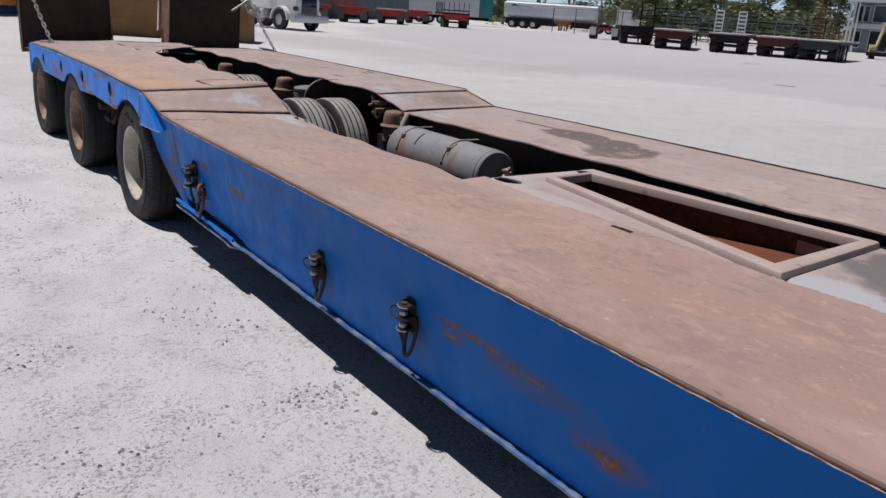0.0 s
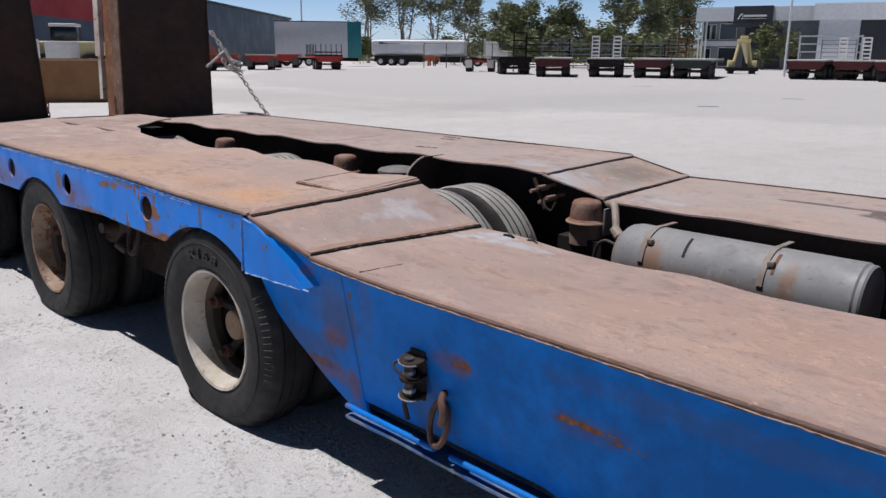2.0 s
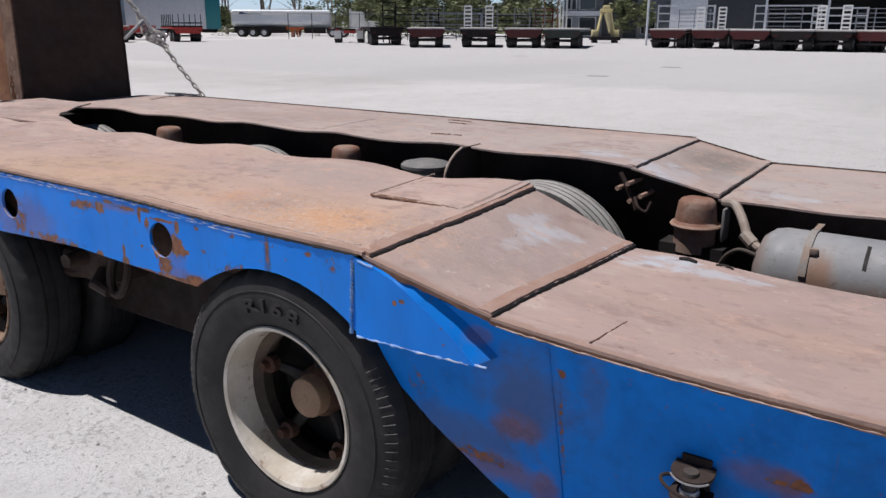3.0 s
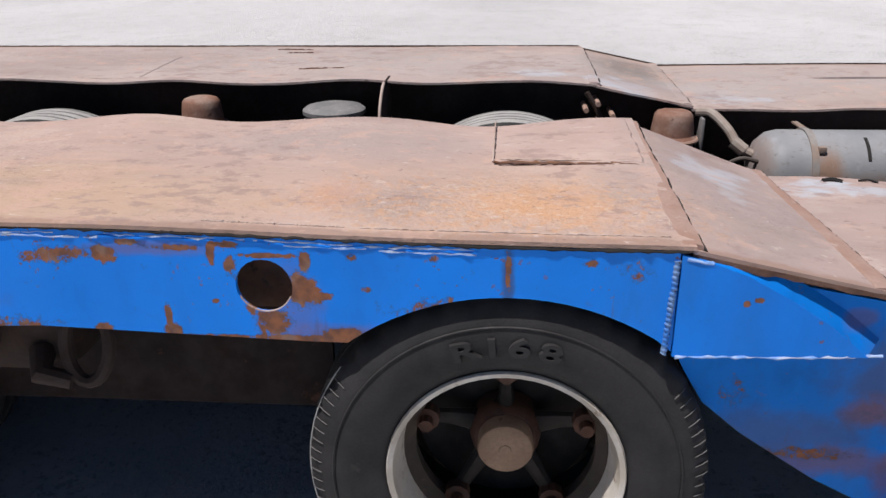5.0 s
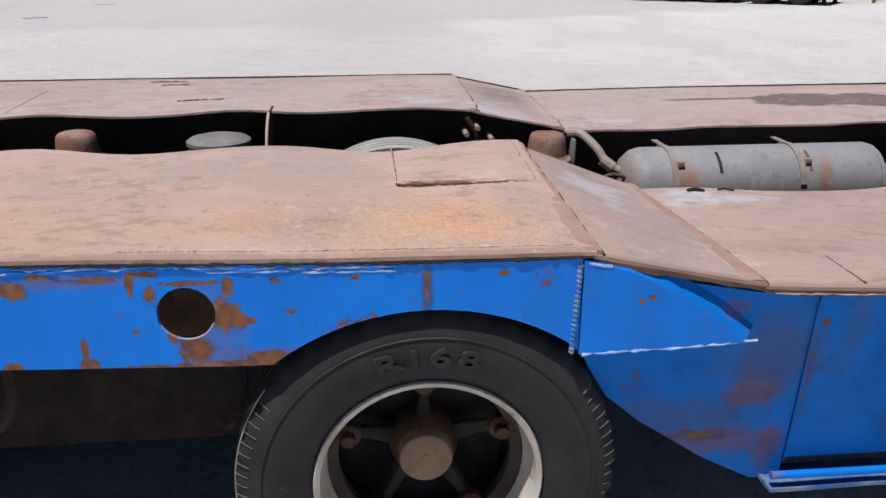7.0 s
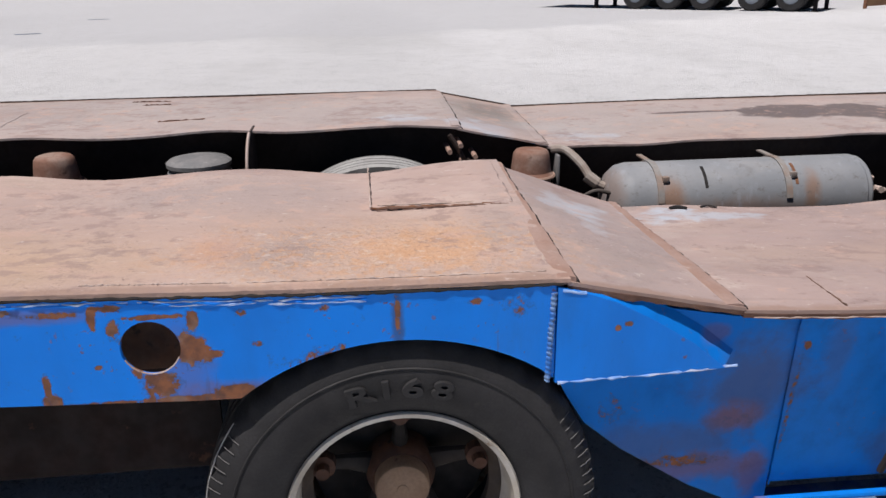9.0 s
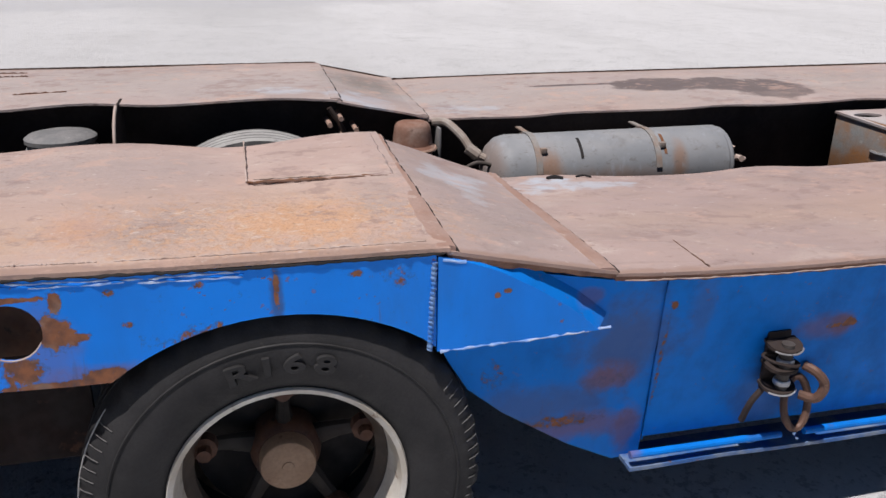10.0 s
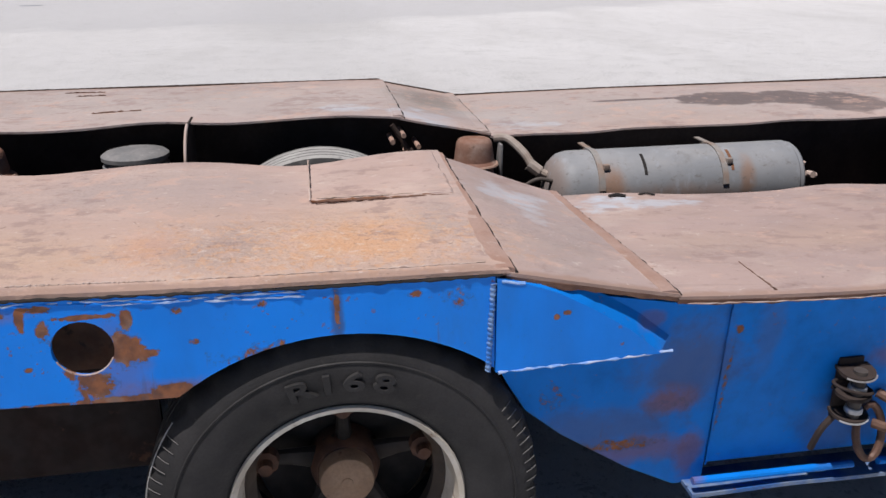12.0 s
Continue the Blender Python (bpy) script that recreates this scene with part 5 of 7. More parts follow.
            curve.body, curve.size, curve.extrude, curve.align_x, curve.align_y = ch, 0.056, 0.0045, "CENTER", "CENTER"
            curve.offset, curve.bevel_depth = 0.0006, 0.0012
            tmp = bpy.data.objects.new("letter", curve)
            data = bpy.data.meshes.new_from_object(tmp)
            bpy.data.objects.remove(tmp)
            q = radians(a)
            face = Matrix(((0, 0, -1, 0), (-1, 0, 0, 0), (0, 1, 0, 0), (0, 0, 0, 1)))
            data.transform(Matrix.Translation((-0.0085, 0.311 * math.cos(q), 0.311 * math.sin(q))) @ Matrix.Rotation(q - math.pi / 2, 4, "X") @ face @ Matrix.Diagonal((1.55, 0.95, 1, 1)))
            made = bmesh.new()
            made.from_mesh(data)
            part("letter", made, RUBBER, wheel, "raised tyre lettering")
    return wheel


for i, y in enumerate(AXLES):
    hub = 0.414 + 0.029 * i
    make_wheel((0.001, y, hub), 1, RIM_PAINT if i == 0 else RIM_RUST, SPOKE, i == 0)
    make_wheel((0.28, y, hub), 1, RIM_RUST, BROWN_STEEL, wide=False)
    for x in (0.85, 1.11, 1.39):
        make_wheel((x, y, 0.418), 1, RIM_RUST, BROWN_STEEL, tread=RUBBER_PALE, wide=False)
    make_wheel((2.478, y, hub), -1, RIM_RUST, BROWN_STEEL)


def make_gap_gear():
    """Brake chambers, air bag tops and the long air tank between the two lanes."""
    for x, y, z in ((1.658, 0.330, 0.820), (1.63, 2.12, 0.868), (1.63, 3.55, 0.86)):
        bm = bmesh.new()
        lathe(bm, [(0.0, -0.004), (0.03, -0.001), (0.048, 0.0), (0.062, -0.005), (0.070, -0.016), (0.074, -0.04), (0.080, -0.088), (0.090, -0.098), (0.091, -0.112), (0.080, -0.118), (0.079, -0.21), (0.0, -0.21)], 32, (x, y, z), "z")
        can = bit("brake_chamber", bm, CAN, label="rusty brake chamber can")
        bm = bmesh.new()
        sweep(bm, [(x + 0.091 * math.cos(k * math.tau / 24), y + 0.091 * math.sin(k * math.tau / 24), z - 0.105) for k in range(24)], 0.0075, 6, closed=True)
        clamp = part("clamp_band", bm, RUSTY_PINK, can)
        sweepers = bmesh.new()
        box(sweepers, x - 0.06, x + 0.06, y - 0.13, y + 0.12, z - 0.40, z - 0.18)
        part("bracket", sweepers, BLACK_STEEL, can)
    bm = bmesh.new()
    lathe(bm, [(0.0, 0.012), (0.06, 0.010), (0.105, 0.0), (0.118, -0.010), (0.118, -0.024), (0.108, -0.030), (0.108, -0.040), (0.116, -0.046), (0.116, -0.10), (0.0, -0.10)], 36, (1.600, 1.597, 0.842), "z")
    bag = bit("air_bag", bm, BAG, label="grey suspension air bag top")
    bm = bmesh.new()
    lathe(bm, [(0.0, -0.10), (0.10, -0.10), (0.105, -0.18), (0.10, -0.30), (0.0, -0.30)], 28, (1.600, 1.597, 0.842), "z")
    part("bellows", bm, RUBBER, bag)
    # air tank
    r, cx, cz = 0.150, 1.552, 0.622
    y0, y1 = 0.070, -0.975
    bm = bmesh.new()
    lathe(bm, [(0.0, y0), (0.06, y0 - 0.006), (0.115, y0 - 0.028), (0.142, y0 - 0.06), (r, y0 - 0.095), (r, y1 + 0.03), (r - 0.006, y1 + 0.022), (r - 0.006, y1 + 0.008), (r - 0.012, y1), (r - 0.014, y1 + 0.012)], 48, (cx, 0, cz), "y")
    tank = bit("air_tank", bm, TANK_PAINT, label="long weathered grey air tank under rusty straps")
    bm = bmesh.new()
    lathe(bm, [(0.0, y1 + 0.03), (r - 0.014, y1 + 0.014), (r - 0.014, y1 + 0.020), (0.0, y1 + 0.04)], 40, (cx, 0, cz), "y")
    part("tank_end", bm, TANK_DARK, tank, "dark dished tank end")
    for y in (-0.118, -0.625):
        bm = bmesh.new()
        rows = []
        for k in range(33):
            a = radians(-130 + 300 * k / 32)
            rows.append([bm.verts.new((cx + (r + d) * math.cos(a), yy, cz + (r + d) * math.sin(a))) for d, yy in ((0.002, y - 0.012), (0.006, y - 0.012), (0.006, y + 0.012), (0.002, y + 0.012))])
        for a, b in zip(rows, rows[1:]):
            for k in range(4):
                bm.faces.new((a[k], a[(k + 1) % 4], b[(k + 1) % 4], b[k]))
        box(bm, cx + 0.03, cx + 0.13, y - 0.011, y + 0.011, cz + r - 0.001, cz + r + 0.004)
        box(bm, cx - 0.122, cx - 0.102, y - 0.036, y - 0.01, cz + 0.095, cz + 0.12, bevel=0.003)
        part("strap", bm, STRAP, tank, "rust-streaked hold-down strap")
    for y, z in ((-0.30, 0.0), (-0.66, 0.0)):
        bm = bmesh.new()
        rows = []
        for k in range(15):
            a = radians(112 + 38 * k / 14)
            rows.append([bm.verts.new((cx + (r + d) * math.cos(a), yy, cz + (r + d) * math.sin(a))) for d, yy in ((0.0008, y - 0.006), (0.0016, y - 0.006), (0.0016, y + 0.006), (0.0008, y + 0.006))])
        for a, b in zip(rows, rows[1:]):
            for k in range(4):
                bm.faces.new((a[k], a[(k + 1) % 4], b[(k + 1) % 4], b[k]))
        part("streak", bm, BLACK_STEEL if y > -0.5 else RUSTY, tank)
    # fittings: hose at the rear end, brass valve at the front end
    bm = bmesh.new()
    sweep(bm, curve([(cx, y0 - 0.01, cz + 0.06), (cx + 0.02, y0 + 0.035, cz + 0.085), (cx + 0.06, y0 + 0.07, cz + 0.14), (cx + 0.12, y0 + 0.12, cz + 0.185), (cx + 0.145, y0 + 0.17, cz + 0.185)]), 0.017, 10)
    sweep(bm, [(cx + 0.012, y0 + 0.015, cz + 0.07), (cx + 0.03, y0 + 0.055, cz + 0.10)], 0.024, 10)
    part("hose", bm, HOSE, tank, "pale bent air hose")
    part("slack_adjuster", boxes((1.640, 1.715, 0.215, 0.228, 0.66, 0.792), bevel=0.006), BAG, tank, "pale grey lever plate")
    bm = bmesh.new()
    sweep(bm, curve([(cx - 0.06, y0 - 0.02, cz + 0.05), (cx - 0.06, y0 + 0.05, cz + 0.06), (cx - 0.03, y0 + 0.11, cz + 0.0), (cx - 0.02, y0 + 0.12, cz - 0.1)]), 0.008, 10)
    part("hose", bm, TANK_DARK, tank, "dark rubber air hose")
    bm = bmesh.new()
    sweep(bm, [(cx, y1, cz + 0.06), (cx, y1 - 0.05, cz + 0.06)], 0.014, 8)
    sweep(bm, [(cx, y1 - 0.03, cz + 0.06), (cx - 0.01, y1 - 0.035, cz + 0.11)], 0.012, 8)
    sweep(bm, [(cx - 0.03, y1 - 0.04, cz + 0.065), (cx - 0.035, y1 - 0.085, cz + 0.055)], 0.011, 8)
    sweep(bm, [(cx - 0.05, y1 - 0.062, cz + 0.062), (cx - 0.01, y1 - 0.062, cz + 0.058)], 0.014, 8)
    sweep(bm, [(cx - 0.03, y1 - 0.02, cz + 0.10), (cx + 0.02, y1 - 0.03, cz + 0.115)], 0.008, 8)
    sweep(bm, [(cx + 0.02, y1 - 0.01, cz + 0.08), (cx + 0.02, y1 - 0.05, cz + 0.09)], 0.010, 8)
    for v in bm.verts:
        v.co += Vector((0.02, -0.045, -0.055))
    part("valve", bm, EDGE_PALE, tank, "dusty brass drain valve")
    bm = bmesh.new()
    for y in (-0.12, -0.80):
        box(bm, cx - 0.1, cx + 0.22, y - 0.03, y + 0.03, cz - r - 0.055, cz - r + 0.01)
    part("cradle", bm, BLACK_STEEL, tank)


make_gap_gear()


def make_well():
    """The open well between the lanes at the low deck's front, with its raised rusty rim."""
    top = lambda v: 0.787 + 0.010 * (v + 1.7)
    lane = lambda v: deck_z(v) - 0.016 - 0.026 * (0.5 + 0.5 * (v + 6.4) / 6.66)
    outer = [(1.184, -1.784), (0.936, -3.174), (1.690, -3.110), (1.516, -1.772)]
    inner = [(1.232, -1.822), (1.030, -3.086), (1.640, -3.052), (1.466, -1.806)]

    def grown(k, q):
        return (inner[k][0] + (outer[k][0] - inner[k][0]) * q, inner[k][1] + (outer[k][1] - inner[k][1]) * q)

    plate = [(0.80, -1.63), (0.80, -6.3), (1.74, -6.3), (1.735, -2.84), (1.70, -2.31), (1.668, -2.0), (1.655, -1.625)]
    bm = bmesh.new()
    oval = lambda cx, cy, a, b, turn: [(cx + a * math.cos(q) * math.cos(turn) - b * math.sin(q) * math.sin(turn), cy + a * math.cos(q) * math.sin(turn) + b * math.sin(q) * math.cos(turn)) for q in [k * math.tau / 20 for k in range(20)]]
    holes = [[grown(k, 0.3) for k in range(4)], oval(1.015, -1.710, 0.046, 0.078, 0.25), oval(1.545, -1.705, 0.042, 0.070, 0.1)]
    sheet(bm, plate, holes, lambda u, v: (u, v, top(v) - (0.03 if u < 0.9 else 0.0)), (0, 0, -0.010))
    cover = bit("well_cover", bm, COVER, label="scuffed grey cover plate with oval holes")
    # floor under the holes, rear and side faces of the cover box
    part("box_floor", boxes((0.82, 1.64, -1.785, -1.64, 0.600, 0.610)), NEAR_BLACK, cover)
    part("rear_face", boxes((0.82, 1.650, -1.642, -1.632, 0.50, top(-1.63) - 0.002), bevel=0.004), BOX_END, cover, "grey rust-blotched box end")
    part("side_face", boxes((1.640, 1.650, -6.2, -1.645, 0.50, top(-6.2) - 0.012)), BOX_END, cover)
    bm = bmesh.new()
    sweep(bm, [(0.83 + 0.02 * i, -1.630, 0.660 + 0.010 * noise.noise((i * 0.5, 1, 0))) for i in range(30)], [0.007 + 0.005 * noise.noise((i * 0.9, 2, 0)) for i in range(30)], 6)
    part("torn_paint", bm, BARE, cover, "bright torn edge across the box end")
    # lane plate carried over the cover's near edge, with a pale worn border
    edge = [(0.942, -1.625), (0.905, -1.85), (0.896, -2.084), (0.922, -2.371), (0.935, -2.80), (0.925, -3.20), (0.952, -3.485), (0.96, -4.4), (0.95, -6.3)]
    bm = bmesh.new()
    sheet(bm, [(0.79, -6.3), (0.79, -1.625)] + edge, [], lambda u, v: (u, v, lane(v) - 0.007 if u < 0.8 else top(v) + 0.001), (0, 0, 0.005))
    infill = part("lane_plate", bm, DECK, cover, "rust-filmed plate beside the well")
    part("worn_border", bead([(u + 0.003, v, top(v) + 0.004) for u, v in edge[:7]], 0.0035, 51, 0.6, 5), EDGE_PALE, infill)
    # rim: a flat-topped frame with rounded shoulders, standing proud of the cover
    bm = bmesh.new()
    loops = []
    for q, h in ((1.0, -0.004), (1.0, 0.012), (0.93, 0.022), (0.76, 0.027), (0.24, 0.027), (0.07, 0.022), (0.0, 0.012), (0.0, -0.012)):
        loops.append([bm.verts.new((*grown(k, q), top(grown(k, q)[1]) + h)) for k in range(4)])
    for a, b in zip(loops, loops[1:] + loops[:1]):
        for k in range(4):
            j = (k + 1) % 4
            bm.faces.new((a[k], a[j], b[j], b[k]))
    bmesh.ops.recalc_face_normals(bm, faces=bm.faces[:])
    part("well_rim", bm, RIM_STEEL, cover, "raised rust-filmed rim of the well")
    # tub set back under the rim, its floor rising to the front
    bm = bmesh.new()
    floor_z = lambda v: 0.625 + (0.060 if v < -2.5 else 0.0)
    wall_in, wall_out = [grown(k, 0.75) for k in range(4)], [grown(k, 0.95) for k in range(4)]
    for ring in (wall_in, wall_out):
        up = [bm.verts.new((x, y, top(y) - 0.011)) for x, y in ring]
        down = [bm.verts.new((x, y, floor_z(y) - 0.012)) for x, y in ring]
        for k in range(4):
            bm.faces.new((up[k], up[(k + 1) % 4], down[(k + 1) % 4], down[k]))
    part("tub", bm, CLAMP, cover, "dark rusted well sides")
    bm = bmesh.new()
    sheet(bm, wall_out, [], lambda u, v: (u, v, floor_z(v)), (0, 0, -0.010))
    part("tub_floor", bm, WELL_RUST, cover, "orange-rusted well floor")
    # slot in the near lane beside the well, and a scuffed ridge on the far lane's edge
    bit("slot", boxes((0.876, 0.896, -2.590, -2.490, top(-2.6) - 0.006, top(-2.5) + 0.0068), bevel=0.003), BLACK_STEEL)
    bm = bmesh.new()
    sweep(bm, [(1.685, -2.36, 0.826), (1.675, -2.44, 0.832), (1.680, -2.52, 0.828), (1.69, -2.60, 0.822)], [0.006, 0.010, 0.009, 0.005], 7)
    bit("torn_edge", bm, BARE, label="bright torn edge of plate")


make_well()


def make_tie_down(y, z, kind):
    """Side rave fittings: dark lugs with a pin, and a rusty lashing ring."""
    face = lambda v: 0.006 + 0.16 * (0.86 - v)
    k0 = 1.0 if kind == 1 else 0.78
    x = face(z)
    bm = bmesh.new()
    box(bm, x - 0.004, x + 0.008, y - 0.03 * k0, y + 0.03 * k0, z - 0.13 * k0, z + 0.024 * k0, bevel=0.003)
    base = bit("tie_down", bm, NEAR_BLACK, label="side lashing point with black lugs and rusty ring")
    for k, dz in enumerate((0.0, -0.052, -0.108) if kind != 2 else (0.0, -0.05)):
        dz *= k0
        bm = bmesh.new()
        sheet(bm, [(-0.040, 0.0)] + [(0.042 * math.cos(radians(a)), -0.022 - 0.036 * math.sin(radians(a))) for a in range(180, -1, -15)] + [(0.040, 0.0)], [], lambda u, v: (x + v * k0, y + u * k0, z + dz + 0.2 * v * k0), (0, 0, 0.008))
        part("lug", bm, NEAR_BLACK, base)
        # bright arc paints the lit outer edge of the lug
        if k != 1:
            bm = bmesh.new()
            sweep(bm, [(x - (0.0235 + 0.036 * math.sin(radians(a))) * k0, y + 0.043 * math.cos(radians(a)) * k0, z + dz + 0.003 - 0.2 * (0.022 + 0.036 * math.sin(radians(a))) * k0) for a in range(150, 20, -10)], 0.0022, 6)
            part("pale_edge", bm, BARE, base)
    bm = bmesh.new()
    sweep(bm, [(x - 0.034 * k0, y, z + 0.008), (x - 0.034 * k0, y, z - 0.125 * k0)], 0.015 * k0, 12)
    part("pin", bm, TANK_DARK, base, "worn steel pin")
    for dz in (-0.030, -0.085):
        bm = bmesh.new()
        lathe(bm, [(0.0, 0.0), (0.018 * k0, 0.0), (0.020 * k0, -0.004), (0.020 * k0, -0.012), (0.0, -0.012)], 14, (x - 0.034 * k0, y, z + dz * k0), "z")
        part("washer", bm, BARE, base, "bright worn washer on the pin")
    bm = bmesh.new()
    sweep(bm, [(x - 0.034 + 0.030 * math.cos(q), y + 0.012 + 0.046 * math.sin(q), z - 0.034 + 0.012 * math.sin(q)) for q in [k * math.tau / 20 for k in range(20)]], 0.004, 7, closed=True)
    part("collar", bm, NEAR_BLACK, base)
    bm = bmesh.new()
    sweep(bm, curve([(x - 0.012, y + 0.030 * k0, z - 0.12 * k0), (x - 0.006, y + 0.052 * k0, z - 0.16 * k0), (x + 0.012, y + 0.056 * k0, z - 0.22 * k0)]), 0.008, 7)
    part("hook", bm, NEAR_BLACK, base)
    # ring: upright oval link leaning on the side plate, through a bent staple
    bm = bmesh.new()
    yc, zc = (y - 0.085, z - 0.185) if kind == 1 else (y - 0.018, z - 0.115)
    tall = 0.066 if kind == 1 else 0.068
    sweep(bm, [(face(zc) - 0.026 + 0.014 * math.sin(q), yc + 0.034 * k0 * math.cos(q), zc + tall * math.sin(q)) for q in [k * math.tau / 24 for k in range(24)]], 0.0095 * k0, 9, closed=True)
    part("ring", bm, RING if kind == 1 else BROWN_STEEL, base, "rusty oval lashing ring")
    if kind == 1:
        bm = bmesh.new()
        sweep(bm, curve([(face(zc + 0.1), yc - 0.012, zc + 0.098), (face(zc) - 0.045, yc - 0.030, zc + 0.088), (face(zc) - 0.055, yc - 0.048, zc + 0.058), (face(zc) - 0.05, yc - 0.034, zc + 0.022), (face(zc) - 0.02, yc - 0.010, zc + 0.018)]), 0.012, 9)
        part("staple", bm, RING, base, "bent shackle over the ring")


make_tie_down(-0.200, 0.618, 1)
make_tie_down(-1.700, 0.535, 2)
make_tie_down(-2.385, 0.565, 3)


def make_ramp(x0, x1, slant=0.0):
    """An upright loading ramp at the tail: dark running plate, side channels, cross bars and legs behind."""
    y, z0, z1 = 4.87, (0.872 if x0 < 1 else 0.835), 3.15
    lean = lambda z: 0.20 * (z - z0)
    bm = bmesh.new()
    sheet(bm, [(x0, z0), (x1, z0), (x1 + slant, z1), (x0 + slant, z1)], [], lambda u, v: (u, y + lean(v), v), (0, 0.012, 0))
    ramp = bit("loading_ramp", bm, BROWN_STEEL, label="upright dark brown steel loading ramp")
    for x, mat_ in ((x0, RAMP_EDGE if x0 > 1 else BROWN_STEEL), (x1 - 0.012, BROWN_STEEL)):
        bm = bmesh.new()
        foot = z0 - (0.12 if x0 > 1 and x == x0 else 0.03)
        sheet(bm, [(0.0, foot), (0.15, foot), (0.15, z1), (0.0, z1)], [], lambda u, v: (x - 0.002 + slant * (v - z0) / (z1 - z0), y - 0.006 + u + lean(v), v), (0.012, 0, 0))
        part("side_channel", bm, mat_, ramp, "worn edge of the ramp")
    # added orange block, a stand-in for a machine bucket farther behind
    if x0 < 1:
        bm = bmesh.new()
        sheet(bm, [(-0.17, 1.30), (-0.15, 1.27), (0.0, 1.27), (0.0, 2.3), (-0.09, 2.3), (-0.11, 1.62), (-0.16, 1.42)], [], lambda u, v: (u, y + 0.36, v), (0, 0.12, 0))
        bmesh.ops.bevel(bm, geom=bm.edges[:], offset=0.012, segments=2, affect="EDGES", clamp_overlap=True)
        part("orange_block", bm, PAD, ramp, "orange block standing in for a machine bucket behind the ramp")
    over = lambda z: slant * (z - z0) / (z1 - z0)

    def leaning(bm, x, w, y_near, y_far, low, high):
        sheet(bm, [(y_near, low), (y_far, low), (y_far, high), (y_near, high)], [], lambda u, v: (x + over(v), y + u + lean(v), v), (w, 0, 0))

    for k in range(8):
        z = z0 + 0.15 + k * 0.28
        part("cross_bar", boxes((x0 + 0.013 + over(z), x1 - 0.013 + over(z), y + 0.020 + lean(z), y + 0.075 + lean(z), z, z + 0.05)), BROWN_STEEL, ramp)
    for x in (x0 + 0.02, x1 - 0.09):
        bm = bmesh.new()
        leaning(bm, x, 0.06, 0.19, 0.34, z0 + (0.10 if x0 > 1 else 0.36), z1 - 0.2)
        leaning(bm, x + 0.005, 0.05, 0.05, 0.19, z1 - 0.5, z1 - 0.42)
        leaning(bm, x + 0.005, 0.05, 0.05, 0.19, z0 + 0.42, z0 + 0.5)
        part("leg", bm, RUSTY, ramp, "red-brown rusty folding leg")
    if x0 > 1:
        bm = bmesh.new()
        leaning(bm, x0 - 0.012, 0.035, 0.37, 0.47, 1.44, z1 - 0.25)
        leaning(bm, x0 + 0.0, 0.03, 0.39, 0.45, z0 + 0.24, 1.44)
        part("prop", bm, PROP, ramp, "pale painted prop")
    bm = bmesh.new()
    sweep(bm, [(x0 - 0.01, y + 0.02, z0 - 0.025), (x1 + 0.01, y + 0.02, z0 - 0.025)], 0.022, 10)
    for x in (x0 + 0.1, x1 - 0.1):
        box(bm, x - 0.03, x + 0.03, y - 0.05, y + 0.04, z0 - 0.10, z0 - 0.01)
    part("hinge", bm, RUSTY, ramp)


make_ramp(-0.022, 0.855, 0.05)
make_ramp(1.45, 2.285, 0.27)


